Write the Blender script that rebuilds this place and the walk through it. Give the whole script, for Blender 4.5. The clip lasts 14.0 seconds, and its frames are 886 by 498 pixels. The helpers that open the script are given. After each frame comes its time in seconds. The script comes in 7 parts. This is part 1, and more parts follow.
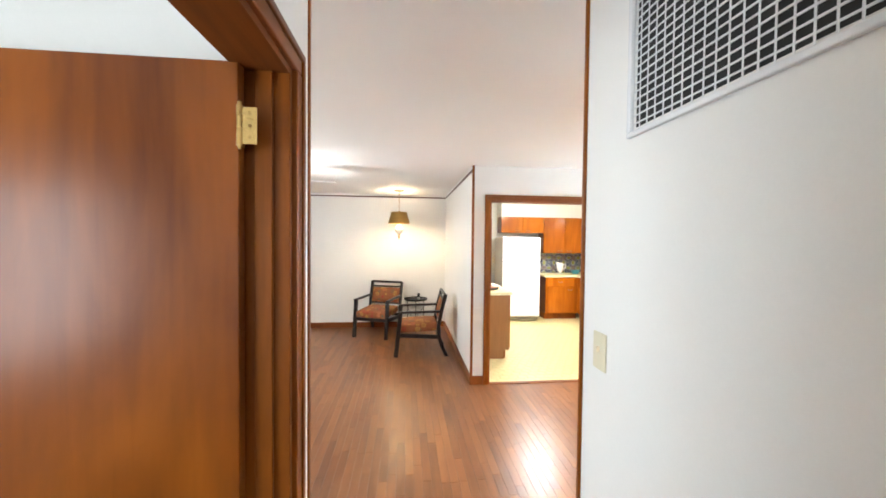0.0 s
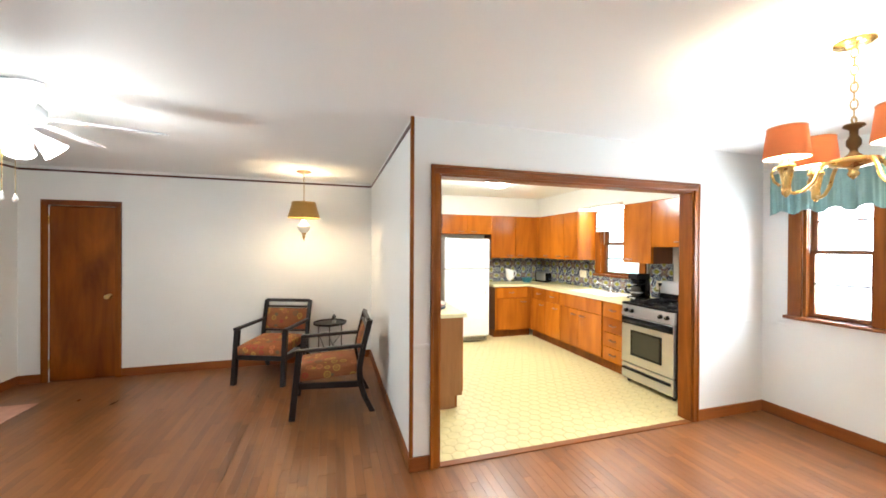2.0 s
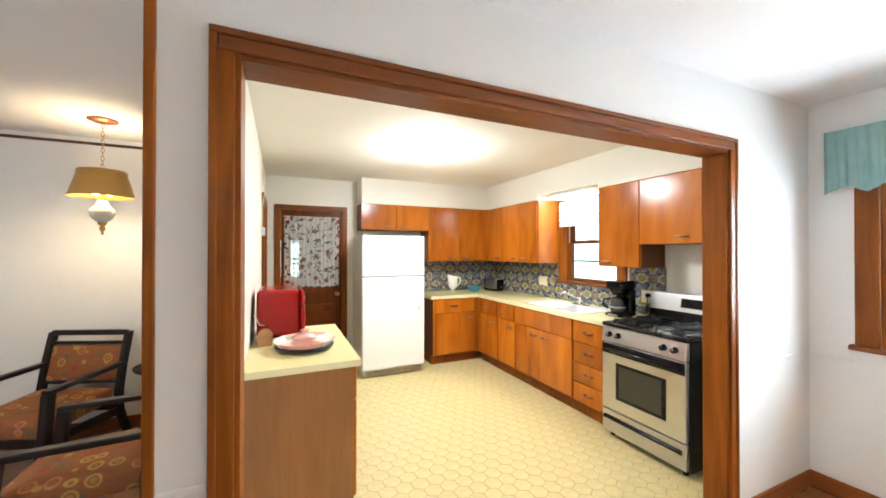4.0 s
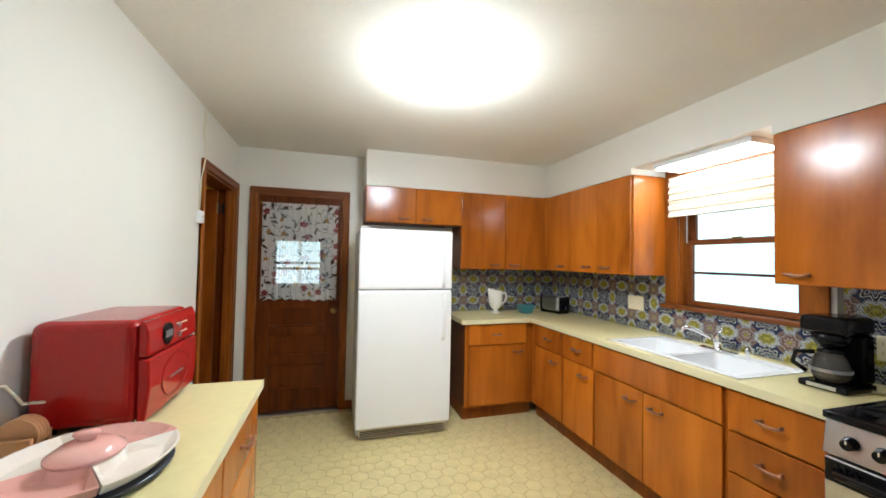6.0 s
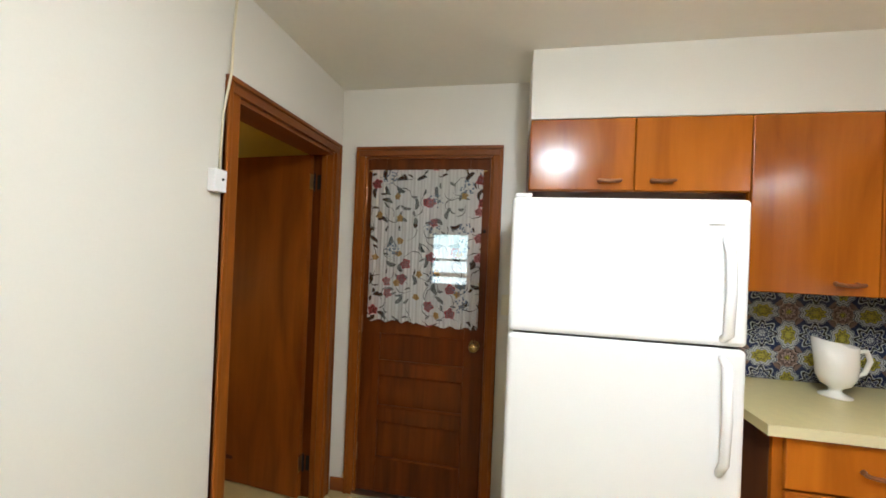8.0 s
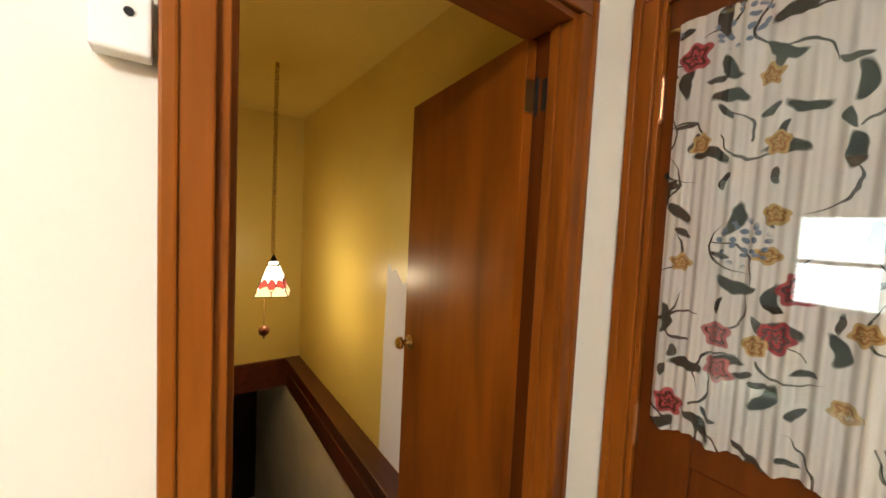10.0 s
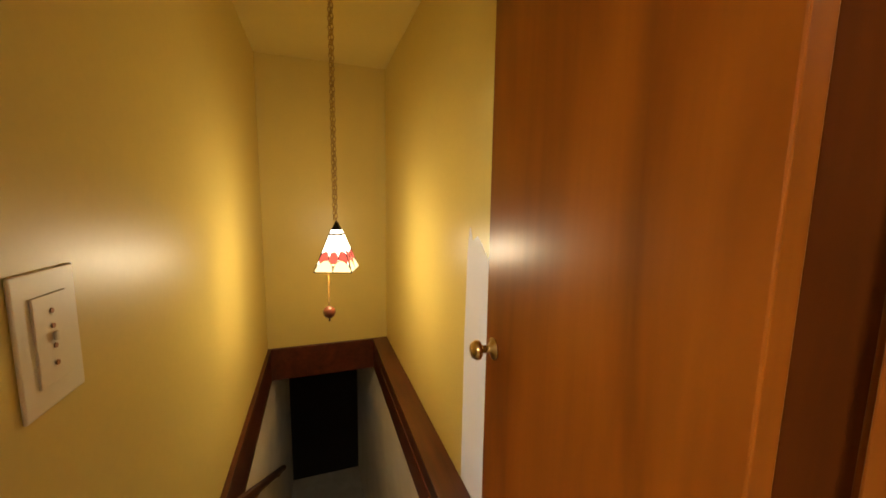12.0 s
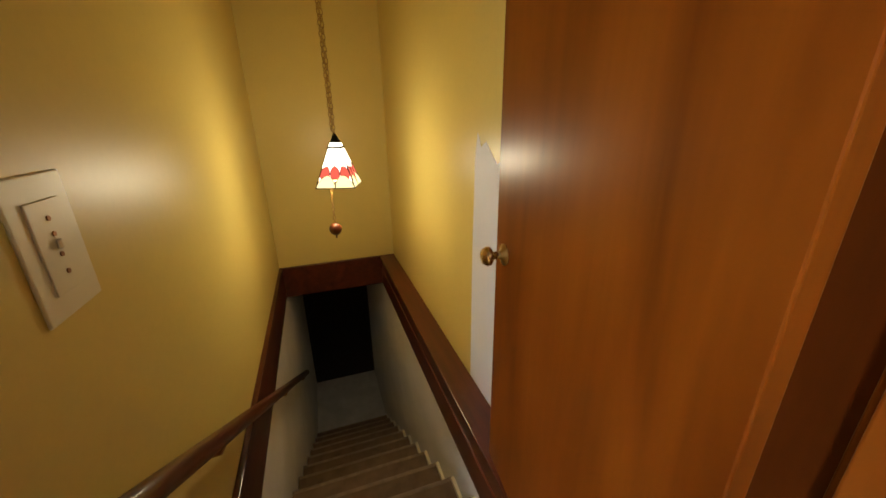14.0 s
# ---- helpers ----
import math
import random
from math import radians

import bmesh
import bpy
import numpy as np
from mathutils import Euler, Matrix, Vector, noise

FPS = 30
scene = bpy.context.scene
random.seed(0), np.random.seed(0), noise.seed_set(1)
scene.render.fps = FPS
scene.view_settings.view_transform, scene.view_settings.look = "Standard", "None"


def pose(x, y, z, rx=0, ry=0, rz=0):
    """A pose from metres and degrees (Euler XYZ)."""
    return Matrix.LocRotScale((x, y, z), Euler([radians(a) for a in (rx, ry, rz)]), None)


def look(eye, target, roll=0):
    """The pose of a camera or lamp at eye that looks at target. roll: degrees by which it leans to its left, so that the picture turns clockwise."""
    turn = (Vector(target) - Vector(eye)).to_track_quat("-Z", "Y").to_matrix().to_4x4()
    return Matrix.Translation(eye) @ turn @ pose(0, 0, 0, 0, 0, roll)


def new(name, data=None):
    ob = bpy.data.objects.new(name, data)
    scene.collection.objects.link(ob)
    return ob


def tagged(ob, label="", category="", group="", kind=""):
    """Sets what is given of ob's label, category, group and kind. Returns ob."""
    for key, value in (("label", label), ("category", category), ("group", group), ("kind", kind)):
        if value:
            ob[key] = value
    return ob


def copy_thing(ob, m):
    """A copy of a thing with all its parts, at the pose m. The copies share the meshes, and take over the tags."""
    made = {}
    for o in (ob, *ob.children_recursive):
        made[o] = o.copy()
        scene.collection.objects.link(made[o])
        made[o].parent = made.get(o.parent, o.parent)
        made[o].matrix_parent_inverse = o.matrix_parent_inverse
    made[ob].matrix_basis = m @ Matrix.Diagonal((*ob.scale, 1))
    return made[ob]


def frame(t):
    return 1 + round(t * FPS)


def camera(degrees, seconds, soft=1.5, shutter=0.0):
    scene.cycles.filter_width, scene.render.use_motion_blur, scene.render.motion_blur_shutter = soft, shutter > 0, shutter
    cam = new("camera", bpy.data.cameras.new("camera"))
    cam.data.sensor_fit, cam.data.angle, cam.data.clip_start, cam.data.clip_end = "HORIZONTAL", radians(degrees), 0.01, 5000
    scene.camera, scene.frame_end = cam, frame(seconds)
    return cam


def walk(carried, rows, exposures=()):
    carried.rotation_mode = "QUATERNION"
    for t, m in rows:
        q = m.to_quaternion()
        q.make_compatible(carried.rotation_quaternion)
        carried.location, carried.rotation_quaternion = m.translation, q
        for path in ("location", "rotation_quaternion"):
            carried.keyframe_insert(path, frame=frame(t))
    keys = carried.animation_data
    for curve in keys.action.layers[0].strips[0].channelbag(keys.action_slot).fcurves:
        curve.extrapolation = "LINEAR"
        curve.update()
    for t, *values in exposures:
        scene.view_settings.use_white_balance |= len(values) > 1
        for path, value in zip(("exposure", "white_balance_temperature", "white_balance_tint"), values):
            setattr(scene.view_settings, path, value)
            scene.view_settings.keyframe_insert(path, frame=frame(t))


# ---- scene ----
cam = camera(101.5, 14.0, soft=1.7)
# seconds, eye, target, roll
PATH = [
    (0, (-0.039, 0.392, 1.616), (0.167, 2.38, 1.566), 0.6),
    (0.5, (0.006, 0.766, 1.598), (0.274, 2.748, 1.562), 0.5),
    (1, (0.021, 1.149, 1.575), (0.343, 3.122, 1.547), 0.7),
    (1.5, (0.079, 1.535, 1.558), (0.559, 3.477, 1.538), 0.5),
    (2, (0.184, 1.912, 1.543), (0.765, 3.825, 1.535), 0.3),
    (2.5, (0.341, 2.264, 1.536), (1.069, 4.127, 1.537), 0.1),
    (3, (0.568, 2.583, 1.534), (1.376, 4.413, 1.541), -0.1),
    (3.2, (0.66, 2.71, 1.531), (1.474, 4.537, 1.531), -0.1),
    (5.3, (1.52, 3.953, 1.457), (2.312, 5.788, 1.519), 0.8),
    (5.5, (1.586, 4.094, 1.455), (2.299, 5.962, 1.515), 0.8),
    (6, (1.708, 4.477, 1.449), (2.272, 6.395, 1.508), 1.1),
    (6.5, (1.801, 4.867, 1.444), (2.232, 6.819, 1.504), 1.1),
    (7, (1.868, 5.283, 1.446), (2.022, 7.277, 1.494), 1.7),
    (7.5, (1.9, 5.679, 1.467), (1.86, 7.679, 1.494), 1.8),
    (8, (1.876, 6.053, 1.481), (1.513, 8.02, 1.49), 2.3),
    (8.5, (1.812, 6.402, 1.49), (1.135, 8.283, 1.478), 2.3),
    (9, (1.718, 6.728, 1.494), (0.698, 8.448, 1.462), 3.2),
    (9.2, (1.68, 6.836, 1.493), (0.512, 8.458, 1.426), 3.5),
    (11.3, (0.992, 7.591, 1.406), (-0.884, 8.275, 1.292), 1.3),
    (11.5, (0.964, 7.608, 1.392), (-0.914, 8.279, 1.239), 1.1),
    (12, (0.919, 7.592, 1.362), (-0.953, 8.248, 1.109), 0.8),
    (12.5, (0.907, 7.596, 1.34), (-0.952, 8.244, 0.984), 0.4),
    (13, (0.904, 7.593, 1.333), (-0.933, 8.232, 0.869), 0.1),
    (13.5, (0.894, 7.591, 1.322), (-0.918, 8.215, 0.75), -0.4),
    (14, (0.889, 7.584, 1.318), (-0.892, 8.192, 0.641), -0.9),
]
walk(cam, [(t, look(eye, target, roll)) for t, eye, target, roll in PATH],
     exposures=[(0, 1.2, 6000, 6), (1.0, 0.9, 5900, 4), (3.2, 0.8, 5950, 4), (5.3, 0.05, 5850, 6), (6.5, -0.12, 5450, 4), (7.5, 0.05, 5850, 6), (8.5, 0.05, 5650, 4), (9.2, 0.25, 6450, 9), (11.3, 1.1, 6750, 11), (12.2, 0.9, 6550, 10), (14, 0.68, 6050, 6)])

# ---- world, sun and lamps ----
world = bpy.data.worlds.new("world")
scene.world = world
world.use_nodes = True
wn = world.node_tree
sky = wn.nodes.new("ShaderNodeTexSky")
sky.sky_type, sky.sun_disc = "NISHITA", False
sky.sun_elevation, sky.sun_rotation = radians(50), radians(200)
wn.links.new(sky.outputs["Color"], wn.nodes["Background"].inputs["Color"])
wn.nodes["Background"].inputs["Strength"].default_value = 0.12


def lamp(name, kind, m, watts, colour=(1, 1, 1), size=0.1):
    data = bpy.data.lights.new(name, kind)
    data.energy, data.color = watts, colour
    if kind == "SUN":
        data.angle = radians(size)
    elif kind == "AREA":
        data.shape, data.size, data.size_y = "RECTANGLE", size[0], size[1]
    elif kind == "POINT":
        data.shadow_soft_size = size
    ob = new(name, data)
    ob.matrix_world = m
    return tagged(ob, kind="structure")


lamp("sun", "SUN", look((-3, -6, 9), (0, 0, 0)), 1.5, (1.0, 0.95, 0.88), 8)
WARM, COOL = (1.0, 0.74, 0.44), (1.0, 0.95, 0.88)
FAN, CHAND, PEND, KLIGHT, STAIR = (-1.48, 4.50), (2.335, 2.895), (-0.15, 6.53), (2.25, 6.25), (-1.05, 7.69)
CH_R, CH_TURN = 0.235, radians(56)
lamp("kitchen_lamp", "AREA", pose(KLIGHT[0], KLIGHT[1], 2.322), 27, COOL, (0.3, 0.3))
lamp("kitchen_glow", "POINT", pose(KLIGHT[0], KLIGHT[1], 2.27), 31, COOL, 0.12)
for k in range(4):
    a = math.pi / 2 * k + 0.5
    lamp("fan_lamp", "POINT", pose(FAN[0] + 0.13 * math.cos(a), FAN[1] + 0.13 * math.sin(a), 2.06), 5.8, (1, 0.96, 0.9), 0.05)
lamp("pendant_lamp", "POINT", pose(PEND[0], PEND[1], 1.95), 20, WARM, 0.09)
for k in range(4):
    a = math.pi / 2 * k + CH_TURN
    lamp("chandelier_lamp", "POINT", pose(CHAND[0] + CH_R * math.cos(a), CHAND[1] + CH_R * math.sin(a), 2.03), 13, WARM, 0.035)
lamp("stair_lamp", "POINT", pose(STAIR[0], STAIR[1], 1.09), 5, (1.0, 0.80, 0.50), 0.035)
# unseen fill without a fixture, added behind the camera to brighten the hall
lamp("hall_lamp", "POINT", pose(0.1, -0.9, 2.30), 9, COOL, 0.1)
lamp("sky_bedroom", "AREA", pose(-2.18, -0.05, 1.40, 0, -90, 0), 19, (0.95, 0.97, 1.0), (1.0, 0.9))
lamp("sky_dining", "AREA", pose(4.32, 3.55, 1.50, 0, 90, 0), 72, (0.86, 0.93, 1.0), (0.9, 1.0))
lamp("sky_living", "AREA", pose(-3.33, 3.25, 1.50, 0, -90, 0), 15, (0.86, 0.93, 1.0), (0.9, 1.6))


# ---- materials ----
def mat(name, colour, rough=0.5, metal=0.0, vary=0.12, scale=6.0, fine=90.0, bump=0.05, bump_scale=0.002, coat=0.0, glow=0.0, stretch=(1, 1, 1), dark=0.75, spec=0.5):
    """A surface with two scales of variation and fine relief."""
    m = bpy.data.materials.new(name)
    m.use_nodes = True
    nt = m.node_tree
    b = nt.nodes["Principled BSDF"]
    tc, mp = nt.nodes.new("ShaderNodeTexCoord"), nt.nodes.new("ShaderNodeMapping")
    mp.inputs["Scale"].default_value = stretch
    nt.links.new(tc.outputs["Object"], mp.inputs["Vector"])
    n1, n2 = nt.nodes.new("ShaderNodeTexNoise"), nt.nodes.new("ShaderNodeTexNoise")
    n1.inputs["Scale"].default_value, n2.inputs["Scale"].default_value = scale, fine
    n1.inputs["Detail"].default_value, n2.inputs["Detail"].default_value = 4, 3
    for n in (n1, n2):
        nt.links.new(mp.outputs["Vector"], n.inputs["Vector"])
    add = nt.nodes.new("ShaderNodeMath")
    add.operation = "MULTIPLY_ADD"
    add.inputs[1].default_value = 0.35
    nt.links.new(n2.outputs["Fac"], add.inputs[0])
    nt.links.new(n1.outputs["Fac"], add.inputs[2])
    ramp = nt.nodes.new("ShaderNodeMapRange")
    ramp.inputs["From Min"].default_value, ramp.inputs["From Max"].default_value = 0.4, 0.95
    nt.links.new(add.outputs[0], ramp.inputs["Value"])
    mix = nt.nodes.new("ShaderNodeMix")
    mix.data_type = "RGBA"
    c = Vector(colour)
    mix.inputs["A"].default_value = (*(c * (1 - vary) * (dark if vary > 0.3 else 1)), 1)
    mix.inputs["B"].default_value = (*[min(1, v) for v in c * (1 + vary)], 1)
    nt.links.new(ramp.outputs["Result"], mix.inputs["Factor"])
    nt.links.new(mix.outputs["Result"], b.inputs["Base Color"])
    b.inputs["Roughness"].default_value, b.inputs["Metallic"].default_value = rough, metal
    rr = nt.nodes.new("ShaderNodeMapRange")
    rr.inputs["To Min"].default_value, rr.inputs["To Max"].default_value = max(0.02, rough * 0.85), min(1, rough * 1.2)
    nt.links.new(n1.outputs["Fac"], rr.inputs["Value"])
    nt.links.new(rr.outputs["Result"], b.inputs["Roughness"])
    if bump:
        bp = nt.nodes.new("ShaderNodeBump")
        bp.inputs["Strength"].default_value, bp.inputs["Distance"].default_value = bump, bump_scale
        nt.links.new(n2.outputs["Fac"], bp.inputs["Height"])
        nt.links.new(bp.outputs["Normal"], b.inputs["Normal"])
    b.inputs["Specular IOR Level"].default_value = spec
    b.inputs["Coat Weight"].default_value = coat
    b.inputs["Coat Roughness"].default_value = 0.12
    if glow:
        b.inputs["Emission Color"].default_value = (*c, 1)
        b.inputs["Emission Strength"].default_value = glow
    return m


def wood(name, light, deep, rough=0.3, along="z", grain=1.0, coat=0.3, piece=0.0, spec=0.28, lo=0.34, hi=0.82, relief=0.08, coat_rough=0.15, streak=0.45):
    """Sawn wood with long grain, cloudy figure and a varnish; piece: how far pieces differ from each other."""
    m = bpy.data.materials.new(name)
    m.use_nodes = True
    nt = m.node_tree
    b = nt.nodes["Principled BSDF"]
    tc, mp, mp2 = nt.nodes.new("ShaderNodeTexCoord"), nt.nodes.new("ShaderNodeMapping"), nt.nodes.new("ShaderNodeMapping")
    k = "xyz".index(along)
    s, s2 = [22 * grain] * 3, [4.5 * grain] * 3
    s[k], s2[k] = 1.3 * grain, 1.0 * grain
    mp.inputs["Scale"].default_value, mp2.inputs["Scale"].default_value = s, s2
    info = nt.nodes.new("ShaderNodeObjectInfo")
    shift = nt.nodes.new("ShaderNodeVectorMath")
    shift.operation = "MULTIPLY_ADD"
    shift.inputs[1].default_value = (7, 11, 13)
    nt.links.new(info.outputs["Random"], shift.inputs[0])
    nt.links.new(tc.outputs["Object"], shift.inputs[2])
    for q in (mp, mp2):
        nt.links.new(shift.outputs[0], q.inputs["Vector"])
    n1, n2 = nt.nodes.new("ShaderNodeTexNoise"), nt.nodes.new("ShaderNodeTexNoise")
    for n, q, sc, dist in ((n1, mp, 1.6, 0.6), (n2, mp2, 1.0, 1.2)):
        n.inputs["Scale"].default_value, n.inputs["Detail"].default_value, n.inputs["Distortion"].default_value = sc, 6, dist
        nt.links.new(q.outputs["Vector"], n.inputs["Vector"])
    mix = nt.nodes.new("ShaderNodeMath")
    mix.operation = "MULTIPLY_ADD"
    mix.inputs[1].default_value = 0.7
    nt.links.new(n2.outputs["Fac"], mix.inputs[0])
    half = nt.nodes.new("ShaderNodeMath")
    half.operation = "MULTIPLY"
    half.inputs[1].default_value = streak
    nt.links.new(n1.outputs["Fac"], half.inputs[0])
    nt.links.new(half.outputs[0], mix.inputs[2])
    fac = mix.outputs[0]
    if piece:
        isl = nt.nodes.new("ShaderNodeNewGeometry")
        both = nt.nodes.new("ShaderNodeMath")
        both.operation = "ADD"
        nt.links.new(info.outputs["Random"], both.inputs[0])
        nt.links.new(isl.outputs["Random Per Island"], both.inputs[1])
        fr = nt.nodes.new("ShaderNodeMath")
        fr.operation = "FRACT"
        nt.links.new(both.outputs[0], fr.inputs[0])
        sub = nt.nodes.new("ShaderNodeMath")
        sub.operation = "MULTIPLY_ADD"
        sub.inputs[1].default_value = piece
        nt.links.new(fr.outputs[0], sub.inputs[0])
        nt.links.new(fac, sub.inputs[2])
        off = nt.nodes.new("ShaderNodeMath")
        off.operation = "SUBTRACT"
        off.inputs[1].default_value = piece / 2
        nt.links.new(sub.outputs[0], off.inputs[0])
        fac = off.outputs[0]
    rng = nt.nodes.new("ShaderNodeMapRange")
    rng.inputs["From Min"].default_value, rng.inputs["From Max"].default_value = lo, hi
    nt.links.new(fac, rng.inputs["Value"])
    col = nt.nodes.new("ShaderNodeMix")
    col.data_type = "RGBA"
    col.inputs["A"].default_value, col.inputs["B"].default_value = (*deep, 1), (*light, 1)
    nt.links.new(rng.outputs["Result"], col.inputs["Factor"])
    nt.links.new(col.outputs["Result"], b.inputs["Base Color"])
    rr = nt.nodes.new("ShaderNodeMapRange")
    rr.inputs["To Min"].default_value, rr.inputs["To Max"].default_value = rough * 0.8, rough * 1.25
    nt.links.new(n2.outputs["Fac"], rr.inputs["Value"])
    nt.links.new(rr.outputs["Result"], b.inputs["Roughness"])
    bp = nt.nodes.new("ShaderNodeBump")
    bp.inputs["Strength"].default_value, bp.inputs["Distance"].default_value = relief, 0.001
    nt.links.new(n1.outputs["Fac"], bp.inputs["Height"])
    nt.links.new(bp.outputs["Normal"], b.inputs["Normal"])
    b.inputs["Specular IOR Level"].default_value = spec
    b.inputs["Coat Weight"].default_value, b.inputs["Coat Roughness"].default_value = coat, coat_rough
    return m


def glass(name, colour=(1, 1, 1), rough=0.0):
    m = bpy.data.materials.new(name)
    m.use_nodes = True
    b = m.node_tree.nodes["Principled BSDF"]
    b.inputs["Base Color"].default_value = (*colour, 1)
    b.inputs["Transmission Weight"].default_value, b.inputs["Roughness"].default_value, b.inputs["IOR"].default_value = 1.0, rough, 1.45
    return m


def shine(name, colour, strength):
    m = bpy.data.materials.new(name)
    m.use_nodes = True
    b = m.node_tree.nodes["Principled BSDF"]
    b.inputs["Base Color"].default_value = (*colour, 1)
    b.inputs["Emission Color"].default_value, b.inputs["Emission Strength"].default_value = (*colour, 1), strength
    return m


M_WALL = mat("wall_paint", (0.83, 0.82, 0.79), 0.55, vary=0.03, scale=1.5, fine=160, bump=0.12, bump_scale=0.001)
M_KWALL = mat("kitchen_paint", (0.71, 0.69, 0.63), 0.5, vary=0.03, scale=1.5, fine=160, bump=0.12, bump_scale=0.001)
M_CEIL = mat("ceiling_paint", (0.87, 0.86, 0.84), 0.8, vary=0.02, scale=1.2, fine=120, bump=0.15, bump_scale=0.0015)
M_KCEIL = mat("textured_ceiling", (0.78, 0.76, 0.70), 0.75, vary=0.03, scale=2, fine=28, bump=0.22, bump_scale=0.006)
M_YELLOW = mat("cream_gloss_paint", (0.67, 0.52, 0.15), 0.36, vary=0.05, scale=2, fine=60, bump=0.06, bump_scale=0.002, spec=0.28)
# white primer with the blue of kitchen daylight mixed into its colour
M_PATCH = mat("daylit_primer_patch", (0.74, 0.74, 0.80), 0.7, vary=0.03)
M_LOWER = mat("grey_white_plaster", (0.78, 0.75, 0.72), 0.7, vary=0.1, scale=3)
M_BASEX = wood("baseboard_x", (0.29, 0.088, 0.017), (0.14, 0.036, 0.007), 0.4, "x", 1.0, 0.1)
M_BASEY = wood("baseboard_y", (0.29, 0.088, 0.017), (0.14, 0.036, 0.007), 0.4, "y", 1.0, 0.1)
M_TRIM = wood("stained_trim", (0.31, 0.092, 0.009), (0.115, 0.028, 0.003), 0.38, "z", 1.0, 0.04, spec=0.16)
M_TRIMY = wood("stained_trim_y", (0.25, 0.072, 0.011), (0.10, 0.026, 0.005), 0.42, "y", 1.0, 0.1)
M_TRIMX = wood("stained_trim_x", (0.25, 0.072, 0.011), (0.10, 0.026, 0.005), 0.42, "x", 1.0, 0.1)
M_DARKTRIM = wood("dark_stair_trim", (0.125, 0.027, 0.009), (0.036, 0.008, 0.004), 0.35, "x", 1.0, 0.4)
M_DOOR = wood("birch_door", (0.33, 0.092, 0.0075), (0.10, 0.021, 0.0022), 0.30, "z", 0.7, 0.05, spec=0.2, lo=0.26, hi=0.64, streak=0.16)
M_BACKDOOR = wood("dark_back_door", (0.15, 0.036, 0.004), (0.038, 0.008, 0.0012), 0.32, "z", 0.8, 0.03, spec=0.14)
M_CAB = wood("honey_cabinet", (0.62, 0.195, 0.013), (0.20, 0.045, 0.004), 0.19, "z", 0.8, 0.10, piece=0.20, spec=0.30, lo=0.16, hi=0.70, streak=0.16)
M_CABDARK = wood("cabinet_inner", (0.16, 0.055, 0.018), (0.08, 0.026, 0.009), 0.4, "z", 0.6, 0.1)
M_ISL = wood("island_panel", (0.30, 0.135, 0.045), (0.21, 0.088, 0.028), 0.4, "z", 1.2, 0.2)
M_PLANK = wood("oak_strip_floor", (0.31, 0.122, 0.040), (0.075, 0.024, 0.008), 0.30, "y", 1.0, 0.0, piece=0.25, spec=0.45, lo=0.10, hi=0.80, relief=0.0, streak=0.30, coat_rough=0.2)
M_FLOORGAP = mat("floor_gap", (0.085, 0.036, 0.015), 0.6)
M_VINYL = mat("vinyl_hexagon", (0.62, 0.525, 0.26), 0.35, vary=0.12, scale=14, fine=70, bump=0.2, bump_scale=0.001)
M_VGROUT = mat("vinyl_line", (0.40, 0.31, 0.14), 0.5, vary=0.15)
M_COUNTER = mat("yellow_laminate", (0.69, 0.61, 0.31), 0.3, vary=0.05, scale=30, fine=200, bump=0.02)
M_EDGE = mat("pale_edge_strip", (0.70, 0.64, 0.40), 0.35, vary=0.04, scale=8, fine=120, bump=0.03)
M_WHITE = mat("white_enamel", (0.82, 0.83, 0.84), 0.25, vary=0.02, scale=2, fine=150, bump=0.06, bump_scale=0.0005)
M_WHITEDOOR = mat("white_door_paint", (0.80, 0.80, 0.79), 0.4, vary=0.03)
M_PLASTIC = mat("ivory_plastic", (0.74, 0.68, 0.50), 0.4, vary=0.03, bump=0)
# near-black for the shade in slots, gaps and behind slats
M_GAPSHADE = mat("grille_shadow", (0.02, 0.02, 0.02), 0.8, bump=0)
M_BRASS = mat("brass", (0.52, 0.35, 0.13), 0.27, 1.0, vary=0.1, scale=20, bump=0.02)
M_OLDBRASS = mat("aged_brass", (0.42, 0.27, 0.10), 0.35, 1.0, vary=0.2, scale=15, bump=0.03)
M_DARKBRASS = mat("darkened_brass", (0.11, 0.065, 0.028), 0.35, 1.0, vary=0.2, scale=15, bump=0.03)
M_BRONZE = mat("bronze_pull", (0.30, 0.14, 0.07), 0.32, 0.8, vary=0.2, scale=30, bump=0.02)
M_COPPER = mat("copper", (0.62, 0.26, 0.13), 0.35, 0.8, vary=0.1, bump=0.02)
M_STEEL = mat("brushed_steel", (0.55, 0.55, 0.56), 0.3, 1.0, vary=0.06, scale=3, fine=60, stretch=(1, 0.05, 4), bump=0.04)
M_CHROME = mat("chrome", (0.75, 0.76, 0.78), 0.08, 1.0, vary=0.03, bump=0)
M_BLACK = mat("black_enamel", (0.006, 0.006, 0.007), 0.14, vary=0.2, bump=0.02, spec=0.2)
M_BLACKWOOD = mat("black_lacquered_wood", (0.018, 0.014, 0.013), 0.28, vary=0.25, scale=8, fine=60, stretch=(1, 1, 0.2), bump=0.05, spec=0.25)
M_IRON = mat("cast_iron", (0.010, 0.010, 0.011), 0.5, 0.0, vary=0.2, bump=0.1, spec=0.2)
M_RED = mat("red_enamel", (0.28, 0.006, 0.005), 0.16, vary=0.06, bump=0.02, spec=0.35)
M_PINK = mat("pink_glaze", (0.70, 0.38, 0.33), 0.2, vary=0.05, coat=0.3, bump=0.02)
M_CREAM = mat("cream_glaze", (0.80, 0.74, 0.66), 0.2, vary=0.05, coat=0.3, bump=0.02)
M_MILK = mat("milk_glass", (0.84, 0.82, 0.76), 0.2, vary=0.02, bump=0)
